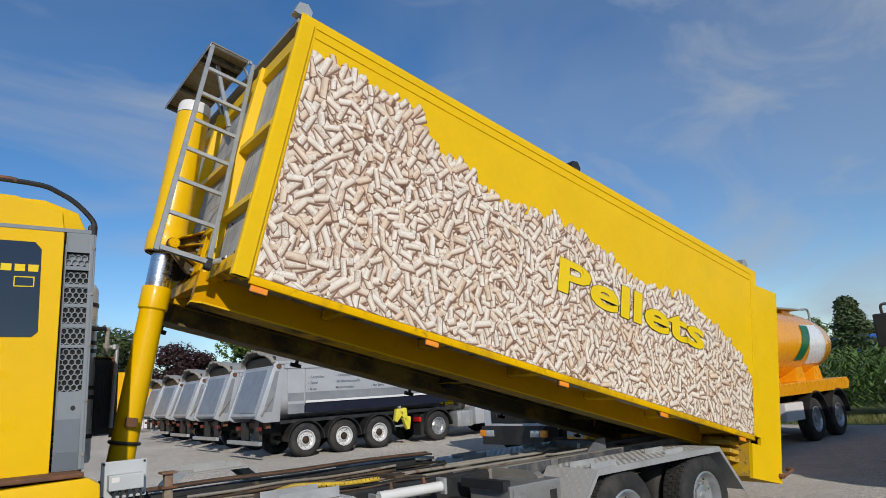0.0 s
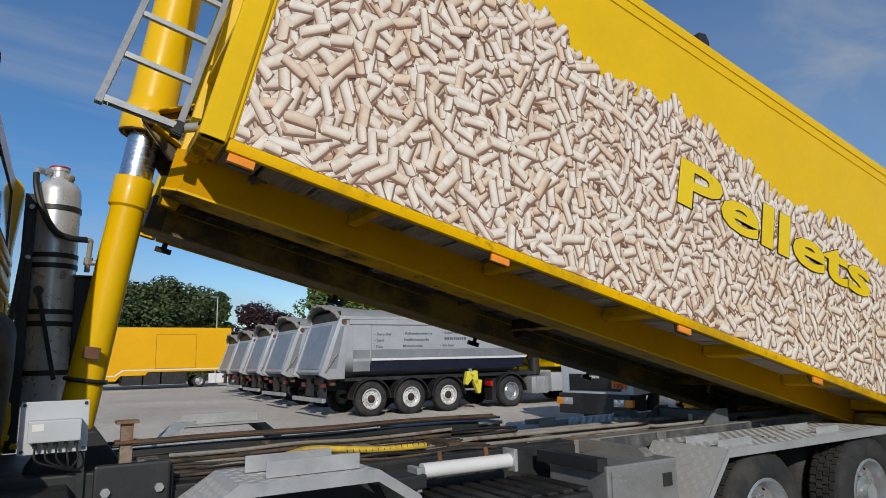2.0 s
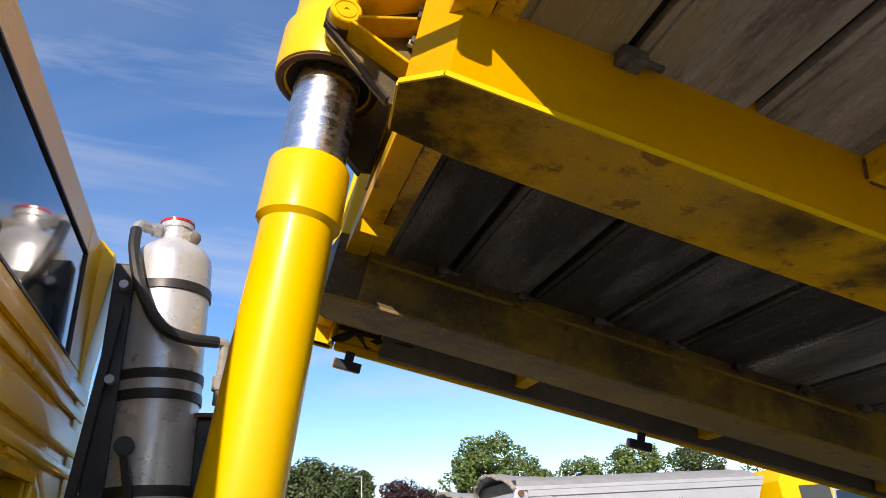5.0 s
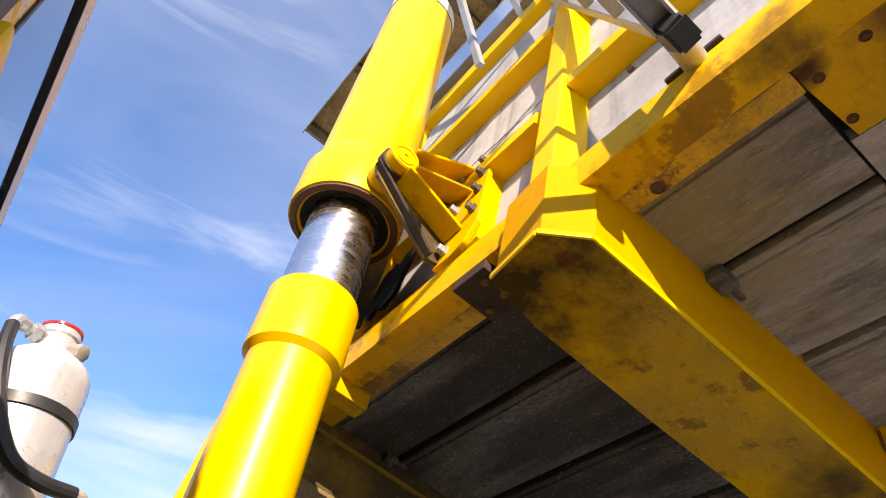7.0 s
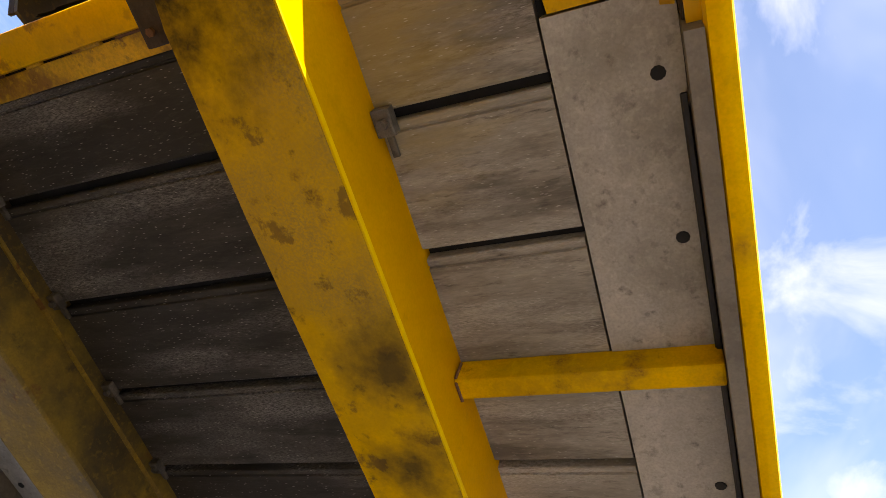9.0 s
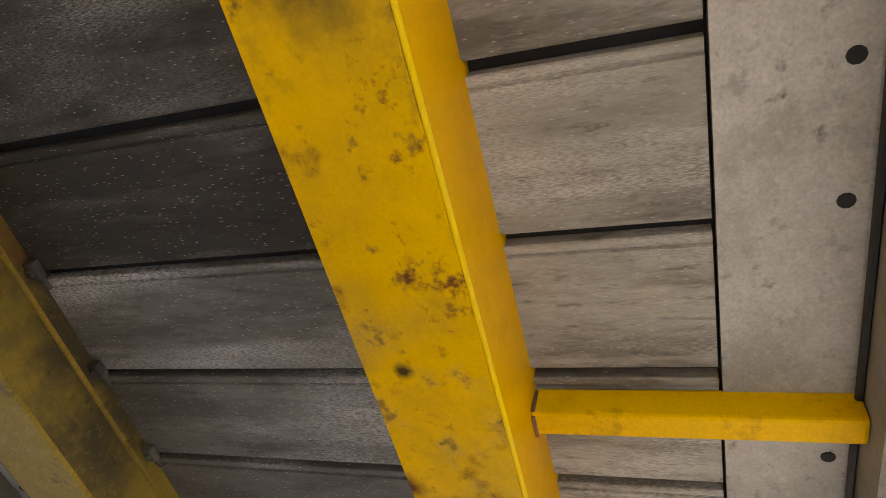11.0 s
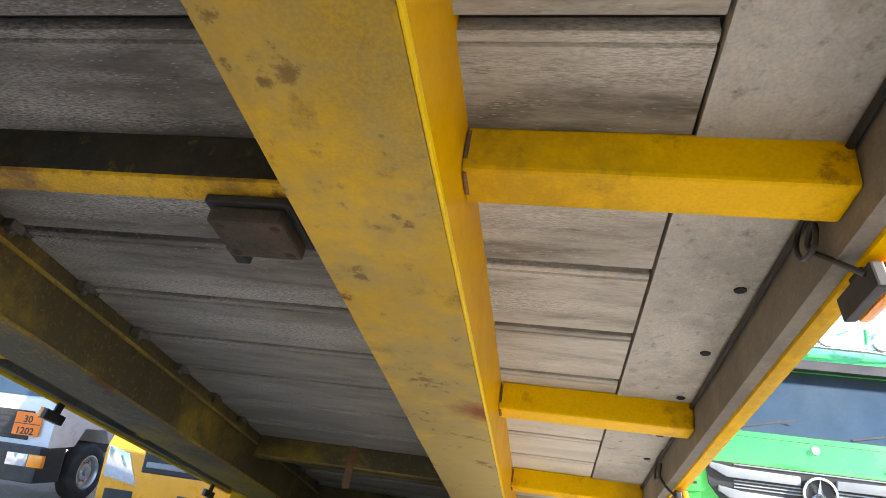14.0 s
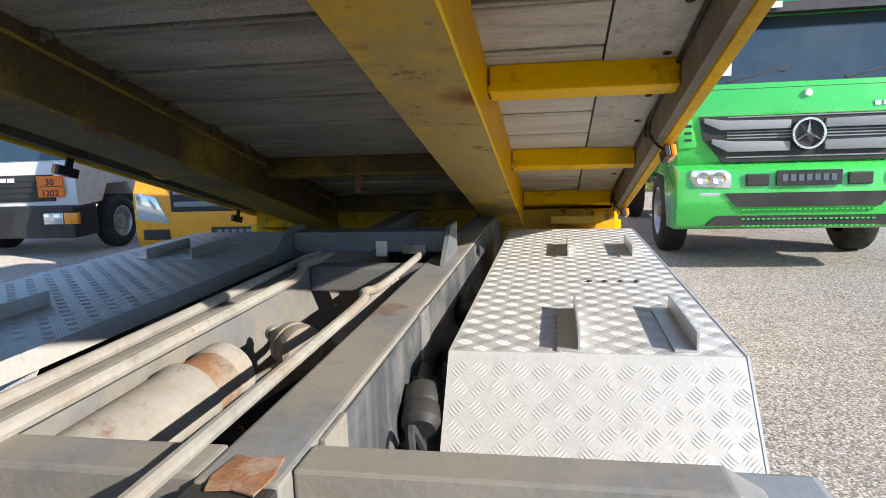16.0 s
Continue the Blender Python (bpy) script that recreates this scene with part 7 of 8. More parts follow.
    bm = nb()
    box(bm, 2.35, 8.6, -1.24, 1.24, 1.05, 2.9, 0.02)
    part("load_body", bm, silver_paint, t, "silver load body behind the cab")
    # solid black box added for the shade below the cab
    bm = nb()
    box(bm, 0.5, 2.1, -1.0, 1.0, 0.45, 1.2)
    part("underside", bm, black_steel, t, "black box filling the shaded space under the cab")
    bm = nb()
    box(bm, 0.028, 0.033, 0.62, 0.86, 1.98, 2.2)
    part("paper", bm, white_plastic, t, "white paper behind the windscreen", m=Matrix.Translation((0.0, 0.1, 0.02)))


green_truck()


def orange_tanker():
    t = thing("tank_truck", "orange-yellow tank truck with a white and green panel", "truck", Matrix.Translation((8.75, 2.78, 0)) @ pose(0, 0, 0, 0, 0, 3))
    H = 1.25
    bm = nb()
    prism(bm, [(-0.02, 0.32), (-0.08, 0.45), (-0.08, 0.95), (0.0, 1.1), (0.0, 1.8), (0.25, 2.7), (0.5, 3.0), (2.0, 3.0), (2.0, 0.9), (0.5, 0.9), (0.4, 0.32)], 1, -H, H, 0.03)
    part("cab_body", bm, orange_paint, t, "orange-yellow cab", True)
    bm = nb()
    prism(bm, [(0.02, 1.85), (0.245, 2.66), (0.23, 2.68), (-0.005, 1.85)], 1, -H + 0.1, H - 0.1)
    part("windscreen", bm, screen_glass, t, "tinted windscreen")
    bm = nb()
    box(bm, -0.09, -0.02, -0.85, 0.78, 0.74, 1.35, 0.02)
    part("grille", bm, black_plastic, t, "black front grille")
    bm = nb()
    for i in range(4):
        box(bm, -0.105, -0.08, -0.80, 0.73, 0.80 + 0.14 * i, 0.86 + 0.14 * i, 0.01)
    part("grille_bars", bm, grey_panel, t, "grey grille bars")
    bm = nb()
    box(bm, -0.1, -0.07, -0.42, 0.30, 0.44, 0.56, 0.004)
    part("plate_holder", bm, black_plastic, t, "plate holder with plain bars")
    bm = nb()
    plate_bars(bm, -0.36, 0.24, 0.47, 0.53, 7, -0.104)
    part("plate_bars", bm, grey_panel, t)
    for s in (-1, 1):
        bm = nb()
        prism(bm, [(s * 0.80, 0.60), (s * 1.2, 0.66), (s * 1.2, 0.98), (s * 0.95, 0.92)] if s > 0 else [(s * 0.80, 0.60), (s * 0.95, 0.92), (s * 1.2, 0.98), (s * 1.2, 0.66)], 0, -0.10, -0.03, 0.01)
        part("headlight", bm, lamp_clear, t, "clear headlight", True)
        bm = nb()
        box(bm, -0.09, -0.06, *sorted((s * 0.82, s * 1.15)), 0.42, 0.54, 0.01)
        part("fog_lamp", bm, black_plastic, t, "dark fog lamp pocket")
        wheel(t, 1.4, s * 1.2, 0.5, 0.5, 0.3, s, tread=False)
        for x in (6.3, 7.75):
            wheel(t, x, s * 1.2, 0.5, 0.5, 0.3, s, tread=False)
            bm = nb()
            pts = []
            for k in range(13):
                a = math.pi * k / 12
                pts.append((x + 0.62 * math.cos(a), 0.55 + 0.62 * math.sin(a)))
            pin = [(x + 0.585 * math.cos(math.pi * k / 12), 0.55 + 0.585 * math.sin(math.pi * k / 12)) for k in range(13)]
            prism(bm, pts + pin[::-1], 1, *sorted((s * 0.85, s * 1.26)))
            part("fender", bm, black_plastic, t, "black round fender", True)
    bm = nb()
    box(bm, 0.6, 8.4, -0.45, 0.45, 0.7, 1.1)
    part("frame", bm, black_steel, t, "black chassis frame")
    bm = nb()
    box(bm, 8.3, 8.75, -1.1, 1.1, 0.55, 0.95, 0.02)
    part("rear_bumper", bm, black_plastic, t, "black rear bumper box")
    bm = nb()
    prism(bm, [(2.3, 1.12), (8.55, 1.12), (8.7, 1.30), (8.55, 1.42), (2.3, 1.36)], 1, -H, H, 0.01)
    part("bed", bm, orange_paint, t, "orange bed frame")
    bm = nb()
    box(bm, 4.6, 5.6, -1.2, -1.0, 0.55, 0.95, 0.02)
    part("side_box", bm, white_plastic, t, "pale side box")
    bm = nb()
    box(bm, 4.6, 5.6, 1.0, 1.2, 0.55, 0.95, 0.02)
    part("side_box", bm, white_plastic, t, "pale side box")
    # elliptical tank, tapering down behind
    bm = nb()
    sec = [(2.3, 0.35, 0.25), (2.6, 1.0, 0.70), (3.1, 1.2, 0.9), (7.6, 1.2, 0.9), (8.3, 1.12, 0.78), (8.85, 0.80, 0.50), (9.05, 0.3, 0.2)]
    nn = 36
    rings = []
    for x, ry_, rz_ in sec:
        rings.append([bm.verts.new((x, ry_ * math.cos(2 * math.pi * k / nn), 2.33 + rz_ * math.sin(2 * math.pi * k / nn))) for k in range(nn)])
    for a, b in zip(rings, rings[1:]):
        for k in range(nn):
            bm.faces.new((a[k], b[k], b[(k + 1) % nn], a[(k + 1) % nn]))
    bm.faces.new(rings[0])
    bm.faces.new(rings[-1][::-1])
    tank = part("tank", bm, orange_paint, t, "rounded orange tank", True)
    for nm, material, x0, x1, a0, a1, off in (("white_panel", white_paint, 6.6, 8.15, 150, 215, 0.006), ("green_panel", dark_green, 6.15, 6.6, 152, 208, 0.014)):
        bm = nb()
        grid = []
        for i in range(13):
            x = x0 + (x1 - x0) * i / 12
            sh = 1.0 - (0.55 * max(0, (i - 6) / 6.0) ** 2 if nm == "white_panel" else 0)
            f_ = 1 - 0.12 * max(0, (x - 7.6) / 0.7)
            am, ah = math.radians((a0 + a1) / 2), math.radians((a1 - a0) / 2) * sh
            row_ = []
            for j in range(15):
                a = am + ah * (-1 + 2 * j / 14)
                sk = 0.35 * ((a - am) / max(ah, 1e-3)) if nm == "green_panel" else 0
                row_.append(bm.verts.new((x - sk, (1.2 * f_ + off) * math.cos(a), 2.33 + (0.9 * f_ + off) * math.sin(a))))
            grid.append(row_)
        for a, b in zip(grid, grid[1:]):
            for j in range(14):
                bm.faces.new((a[j], b[j], b[j + 1], a[j + 1]))
        part(nm, bm, material, tank, "painted panel", True)
    for x in (3.6, 5.0, 6.5, 7.6):
        bm = nb()
        prism(bm, [(x - 0.3, 1.4), (x + 0.3, 1.4), (x + 0.12, 1.85), (x - 0.12, 1.85)], 1, -0.9, 0.9)
        part("saddle", bm, orange_paint, t, "orange tank saddle")
    bm = nb()
    box(bm, 3.0, 8.5, -0.45, 0.45, 3.28, 3.32, 0.005)
    walkway = part("walkway", bm, galv, t, "grey catwalk on the tank")
    for x in (3.4, 4.8, 6.2, 7.6):
        bm = nb()
        box(bm, x, x + 0.5, -0.3, 0.3, 3.1, 3.28, 0.03)
        part("hatch", bm, orange_paint, walkway, "orange hatch")
    bm = nb()
    sweep(bm, [(8.5, -0.45, 3.3), (8.95, -0.45, 3.28), (9.0, -0.45, 2.8)], 0.03, 8)
    part("handrail", bm, galv, t, "grey handrail at the tank end")


orange_tanker()


def white_truck():
    t = thing("white_truck", "small white cab-over truck with an orange hazard plate", "truck", Matrix.Translation((9.88, 6.92, 0)) @ pose(0, 0, 0, 0, 0, 3))
    H = 1.08
    bm = nb()
    prism(bm, [(0.0, 0.72), (0.0, 1.35), (0.22, 2.2), (0.4, 2.5), (1.7, 2.5), (1.7, 0.8), (1.35, 0.8), (1.2, 1.0), (0.7, 1.0), (0.55, 0.75)], 1, -H, H, 0.03)
    part("cab_body", bm, white_paint, t, "white cab", True)
    bm = nb()
    prism(bm, [(0.015, 1.38), (0.21, 2.14), (0.19, 2.16), (-0.01, 1.38)], 1, -H + 0.1, H - 0.1)
    part("windscreen", bm, screen_glass, t, "tinted windscreen")
    bm = nb()
    box(bm, -0.02, 0.01, -0.75, 0.8, 0.80, 1.18, 0.01)
    part("grille", bm, black_plastic, t, "black front grille")
    bm = nb()
    for i in range(4):
        box(bm, -0.032, -0.018, -0.7, 0.75, 0.84 + 0.085 * i, 0.862 + 0.085 * i)
    part("grille_slat", bm, black_plastic, t, "black grille slats")
    bm = nb()
    for i in range(3):
        box(bm, -0.036, -0.03, -0.16 + 0.13 * i, -0.05 + 0.13 * i, 1.08, 1.14)
    part("lettering_bars", bm, white_plastic, t, "pale plain bars of lettering")
    bm = nb()
    box(bm, -0.12, 0.4, -H, H, 0.28, 0.74, 0.03)
    bp_ = part("bumper", bm, black_plastic, t, "black bumper")
    for s in (-1, 1):
        bm = nb()
        box(bm, -0.135, -0.10, *sorted((s * 0.62, s * 0.92)), 0.48, 0.64, 0.012)
        part("headlight", bm, lamp_clear, bp_, "clear square headlight", True)
        bm = nb()
        box(bm, -0.13, -0.06, *sorted((s * 0.93, s * 1.14)), 0.48, 0.64, 0.012)
        part("indicator", bm, lamp_orange, bp_, "amber indicator", True)
        wheel(t, 0.98, s * 1.1, 0.4, 0.40, 0.26, s, tread=False)
        wheel(t, 4.4, s * 1.1, 0.4, 0.40, 0.26, s, tread=False)
    bm = nb()
    box(bm, -0.05, -0.035, -0.92, -0.52, 0.86, 1.16, 0.004)
    hz = part("hazard_plate", bm, hazard_orange, t, "orange hazard plate with black numbers")
    bm = nb()
    box(bm, -0.054, -0.05, -0.91, -0.53, 1.005, 1.015)
    part("divider", bm, black_ink, hz)
    for s_, z, sz in (("30", 1.03, 0.125), ("1202", 0.875, 0.125)):
        me = text_mesh(s_, sz, 0.001, 0.002)
        xs = [v.co.x for v in me.vertices]
        mid = (min(xs) + max(xs)) / 2
        for v in me.vertices:
            x, y, zz = v.co
            v.co = (-0.0525 - zz, -0.72 - (x - mid) * 1.1, z + y)
        me.materials.append(black_ink)
        ob = new("number", me)
        ob.parent = hz
        tagged(ob, "black hazard number")
    bm = nb()
    box(bm, 1.9, 6.2, -0.4, 0.4, 0.6, 0.8)
    part("frame", bm, black_steel, t, "black frame")
    bm = nb()
    lathe(bm, [(0, 0), (0.7, 0.05), (0.85, 0.2), (0.85, 3.9), (0.7, 4.05), (0, 4.1)], (1.95, 0, 1.65), (1, 0, 0), 32)
    part("tank", bm, silver_paint, t, "silver tank", True)
    for s in (-1, 1):
        bm = nb()
        ya, yb = sorted((s * 1.2, s * 1.42))
        box(bm, 0.1, 0.2, ya, yb, 1.45, 1.9, 0.03)
        rod(bm, (0.2, s * 1.1, 1.9), (0.15, s * 1.3, 1.85), 0.015, 6)
        part("mirror", bm, black_plastic, t, "black mirror")


white_truck()


# ---- row of tipping semitrailers ----
def rng_amp(r, a):
    return r.uniform(-a, a)


def tipping_trailer(first=True):
    t = thing("tipping_semitrailer", "silver half-pipe tipping semitrailer with a grey cover, coupled to a tractor", "trailer", group="parked row of tipping trailers")
    wd = 2.5
    # half-pipe body along x
    prof = []
    for k in range(17):
        a = math.pi + math.pi * k / 16
        prof.append((wd / 2 + 1.22 * math.cos(a), 1.75 + 0.68 * math.sin(a)))
    prof = [(0.02, 2.80), (0.03, 1.75)] + prof[1:-1] + [(wd - 0.03, 1.75), (wd - 0.02, 2.80)]
    bm = nb()
    va = [bm.verts.new((-0.95, y, z)) for y, z in prof]
    vb = [bm.verts.new((6.38 - (2.8 - z) * 0.58, y, z)) for y, z in prof]
    for i in range(len(prof) - 1):
        bm.faces.new((va[i], vb[i], vb[i + 1], va[i + 1]))
    bm.faces.new(vb)
    bm.faces.new(va[::-1])
    body = part("body_shell", bm, silver_paint, t, "silver half-pipe body shell", True)
    for nm, z0, z1, m_ in (("upper_band", 2.66, 2.80, silver_paint), ("side_panel", 1.92, 2.63, silver_paint), ("middle_band", 1.67, 1.916, silver_mid), ("pale_band", 1.60, 1.666, white_paint), ("lower_skirt", 1.30, 1.596, navy_paint)):
        bm = nb()
        xa = 0.0 if nm != "upper_band" else -0.7
        prism(bm, [(xa, z0), (6.40 - (2.8 - z0) * 0.58, z0), (6.40 - (2.8 - z1) * 0.58, z1), (xa, z1)], 1, (0.05 if nm == "lower_skirt" else -0.03 if nm == "upper_band" else -0.004), 0.03 if nm != "lower_skirt" else 0.3)
        part(nm, bm, m_, body, "painted stripe along the shell")
    bm = nb()
    box(bm, -0.9, 6.4, -0.045, 0.05, 2.80, 2.89, 0.012)
    box(bm, -0.9, 6.4, wd - 0.05, wd + 0.045, 2.80, 2.89, 0.012)
    part("top_rim", bm, silver_paint, body, "silver top rim")
    rngc = random.Random(31)
    bm = nb()
    n, mj = 30, 18
    gr_ = []
    for i in range(n + 1):
        x = -1.05 + 7.35 * i / n
        rear = max(0.0, 1 - i / 5)
        row_ = []
        for j in range(mj + 1):
            q = math.pi * j / mj
            z = 2.885 + (0.30 + 0.10 * rear) * math.sin(q) ** 0.7 + 0.012 * math.sin(i * 2.3 + j * 0.7) + rng_amp(rngc, 0.01 + 0.045 * rear) * math.sin(q)
            row_.append(bm.verts.new((x - 0.22 * rear * math.sin(q) + rng_amp(rngc, 0.05 * rear), wd * j / mj, z)))
        gr_.append(row_)
    for a, b in zip(gr_, gr_[1:]):
        for j in range(mj):
            bm.faces.new((a[j], b[j], b[j + 1], a[j + 1]))
    part("cover", bm, tarp, t, "grey roll cover, slightly domed", True)
    bm = nb()
    pts = []
    for j in range(mj + 1):
        q = math.pi * j / mj
        pts.append((-1.06 - 0.22 * math.sin(q) + rng_amp(rngc, 0.04), wd * j / mj, 2.87 + 0.39 * math.sin(q) ** 0.7 + rng_amp(rngc, 0.03)))
    sweep(bm, pts, 0.038, 7)
    sweep(bm, [(x + 0.06, y, z + 0.015 * math.sin(9 * y)) for x, y, z in pts], 0.032, 7)
    part("cover_roll", bm, mat("faded_beige_cover_edge", (0.34, 0.31, 0.25), 0.85, var=0.3, scale=9, bump=0.4, bscale=40), t, "crumpled rolled cover edge over the tailgate", True)
    # added black board that stands for the shadow under the hood
    bm = nb()
    box(bm, -1.0, -0.94, 0.05, wd - 0.05, 2.74, 3.05, 0.02)
    part("load_shadow_board", bm, black_plastic, t, "black board set in as the shade under the cover hood")
    # slanted tailgate with posts
    bm = nb()
    prism(bm, [(-0.95, 2.80), (-1.03, 2.76), (-1.52, 1.30), (-1.42, 1.22), (-1.0, 1.2)], 1, 0.12, wd - 0.12, 0.02)
    tg = part("tailgate", bm, silver_paint, t, "slanted silver tailgate", True)
    bm = nb()
    prism(bm, [(-1.055, 2.66), (-1.088, 2.66), (-1.512, 1.40), (-1.475, 1.40)], 1, 0.35, wd - 0.35)
    part("gate_panel", bm, silver_mid, tg, "dull pressed gate panel")
    for y in (0.0, wd - 0.12):
        bm = nb()
        prism(bm, [(-0.72, 2.90), (-0.98, 2.90), (-1.60, 1.22), (-1.35, 1.10), (-0.85, 1.10)], 1, y, y + 0.12, 0.015)
        part("corner_post", bm, silver_paint, t, "slanted silver corner post", True)
        bm = nb()
        prism(bm, [(-0.86, 2.60), (-0.98, 2.60), (-1.38, 1.40), (-1.10, 1.40)], 1, y - 0.004 if y == 0 else y + 0.12, y if y == 0 else y + 0.124)
        part("post_inset", bm, silver_mid, t, "darker post inset")
    bm = nb()
    box(bm, -0.6, -0.07, -0.02, 0.0, 1.30, 2.645, 0.004)
    sp_ = part("side_plate", bm, silver_paint, t, "silver side plate with a darker band")
    for z0, z1, m_ in ((1.67, 1.916, silver_mid), (1.30, 1.585, silver_mid)):
        bm = nb()
        box(bm, -0.6, -0.07, -0.024, -0.0205, z0, z1)
        part("band", bm, m_, sp_)
    for k in range(4):
        bm = nb()
        rod(bm, (-1.44 + 0.09 * k, -0.02, 1.30 + 0.13 * k), (-1.36 + 0.09 * k, -0.02, 1.42 + 0.13 * k), 0.028, 7)
        part("gate_latch", bm, dusty, t, "dusty tailgate latch link", True)
    bm = nb()
    lathe(bm, [(0, -0.03), (0.07, -0.03), (0.075, 0.0), (0.07, 0.16), (0, 0.16)], (-0.88, -0.03, 2.74), (0, 1, 0), 16)
    part("gate_hinge", bm, rusty, t, "rusty tailgate hinge", True)
    # frame, axles, fenders, wheels
    bm = nb()
    box(bm, -1.1, 6.9, 0.75, wd - 0.75, 0.75, 1.15, 0.02)
    box(bm, -0.9, 6.2, 0.25, wd - 0.25, 1.02, 1.12)
    part("frame", bm, black_steel, t, "black trailer frame")
    for x in (0.0, 1.31, 2.62):
        for y, s in ((0.0, -1), (wd, 1)):
            wheel(t, x, y, 0.5, 0.5, 0.32, s, white_rim, tread=False, hub=rusted_dark)
            bm = nb()
            pts = [(x + 0.62 * math.cos(math.pi * k / 12), 0.50 + 0.60 * math.sin(math.pi * k / 12)) for k in range(13)]
            pin = [(x + 0.58 * math.cos(math.pi * k / 12), 0.50 + 0.56 * math.sin(math.pi * k / 12)) for k in range(13)]
            prism(bm, pts + pin[::-1], 1, *sorted((y + s * 0.02, y - s * 0.38)))
            part("fender", bm, black_plastic, t, "black round fender", True)
        bm = nb()
        rod(bm, (x, 0.2, 0.5), (x, wd - 0.2, 0.5), 0.07, 12)
        part("axle", bm, black_steel, t)
    bm = nb()
    box(bm, -1.55, -1.45, -0.1, wd + 0.1, 0.46, 0.58, 0.015)
    part("rear_guard", bm, alu, t, "aluminium rear guard beam")
    bm = nb()
    box(bm, -1.3, -1.2, 0.5, 0.9, 0.58, 1.1)
    part("guard_stay", bm, black_steel, t, "black guard stay")
    bm = nb()
    box(bm, -1.3, -1.2, wd - 0.9, wd - 0.5, 0.58, 1.1)
    part("guard_stay", bm, black_steel, t, "black guard stay")
    for y in (0.28, wd - 0.48):
        bm = nb()
        box(bm, -1.36, -1.30, y, y + 0.3, 0.86, 0.98, 0.008)
        part("tail_lamp", bm, dim_red, t, "dull red tail lamp")
    bm = nb()
    box(bm, -1.2, -1.05, 0.2, wd - 0.2, 0.92, 1.08, 0.01)
    part("rear_beam", bm, rusty, t, "rust-brown rear beam")
    # yellow wheel chocks in a holder
    chock_m = mat("faded_yellow_chock", (0.80, 0.70, 0.06), 0.5)
    for x0, tilt, z in ((3.32, 28, 0.98), (3.56, -20, 1.0), (3.68, -6, 0.72)):
        bm = nb()
        prism(bm, [(-0.05, -0.22), (0.05, -0.22), (0.155, 0.16), (0.09, 0.20), (-0.09, 0.20), (-0.155, 0.16)], 1, -0.08, 0.08, 0.012)
        part("wheel_chock", bm, chock_m, t, "yellow wheel chock", True, pose(x0, -0.02, z, 0, tilt, 0))
    bm = nb()
    box(bm, 3.40, 3.50, 0.0, 0.10, 0.95, 1.28, 0.01)
    box(bm, 3.25, 3.85, 0.06, 0.12, 0.60, 0.66, 0.01)
    part("chock_holder", bm, galv, t, "galvanised chock holder")
    # tractor unit
    bm = nb()
    box(bm, 4.5, 10.0, 0.8, wd - 0.8, 0.6, 0.95, 0.02)
    tf = part("tractor_frame", bm, black_steel, t, "black tractor frame")
    bm = nb()
    prism(bm, [(4.75, 0.95), (5.55, 0.95), (5.45, 1.10), (4.9, 1.06)], 1, 0.85, wd - 0.85, 0.02)
    part("fifth_wheel", bm, black_steel, tf, "greasy black coupling plate", True)
    for y, s in ((0.05, -1), (wd - 0.05, 1)):
        wheel(t, 5.09, y, 0.5, 0.5, 0.34, s, tread=False)
        wheel(t, 8.7, y, 0.5, 0.5, 0.32, s, tread=False)
        bm = nb()
        pts = [(5.09 + 0.64 * math.cos(math.pi * k / 12), 0.50 + 0.60 * math.sin(math.pi * k / 12)) for k in range(13)]
        pin = [(5.09 + 0.60 * math.cos(math.pi * k / 12), 0.50 + 0.56 * math.sin(math.pi * k / 12)) for k in range(13)]
        prism(bm, pts + pin[::-1], 1, *sorted((y, y - s * 0.5)))
        part("fender", bm, black_plastic, t, "black round fender", True)
    bm = nb()
    box(bm, 4.24, 4.34, 0.04, 0.40, 0.70, 0.86, 0.02)
    part("tail_lamp", bm, lamp_red, t, "red tractor lamp", True)
    bm = nb()
    box(bm, 4.30, 4.44, 0.05, 0.5, 0.24, 0.95)
    part("mud_flap", bm, black_plastic, t, "black mud flap")
    bm = nb()
    box(bm, 5.95, 6.70, 0.05, 0.75, 0.38, 0.95, 0.07)
    ft = part("fuel_tank", bm, alu, t, "bright fuel tank", True)
    for x in (6.12, 6.50):
        bm = nb()
        box(bm, x, x + 0.05, 0.035, 0.76, 0.37, 0.96, 0.012)
        part("tank_strap", bm, galv, ft)
    bm = nb()
    box(bm, 6.80, 8.05, 0.05, 0.8, 0.42, 1.06, 0.05)
    part("side_box", bm, silver_paint, t, "silver side fairing", True)
    bm = nb()
    prism(bm, [(6.95, 1.25), (6.95, 2.75), (7.25, 3.1), (8.9, 3.05), (9.45, 2.0), (9.45, 0.5), (8.9, 0.5), (8.8, 1.1), (8.2, 1.1), (8.0, 1.25)], 1, 0.02, wd - 0.02, 0.04)
    tcab = part("cab", bm, yellow_cab, t, "yellow tractor cab", True)
    for y in (0.35, 0.85, 1.35, 1.85):
        bm = nb()
        box(bm, 6.925, 6.96, y, y + 0.34, 1.45, 2.3, 0.015)
        part("rear_swage", bm, yellow_cab, tcab, "", True)
    bm = nb()
    box(bm, 7.6, 8.7, -0.005, 0.03, 1.9, 2.6, 0.01)
    part("cab_window", bm, window_dark, tcab, "dark cab window")
    bm = nb()
    lathe(bm, [(0, 0), (0.19, 0.0), (0.2, 0.05), (0.2, 0.55), (0.11, 0.62), (0.11, 0.8), (0.26, 0.86), (0.26, 1.05), (0, 1.1)], (6.62, 0.75, 1.0), (0, 0, 1), 20)
    part("air_filter", bm, black_plastic, t, "black air filter behind the cab", True)
    bm = nb()
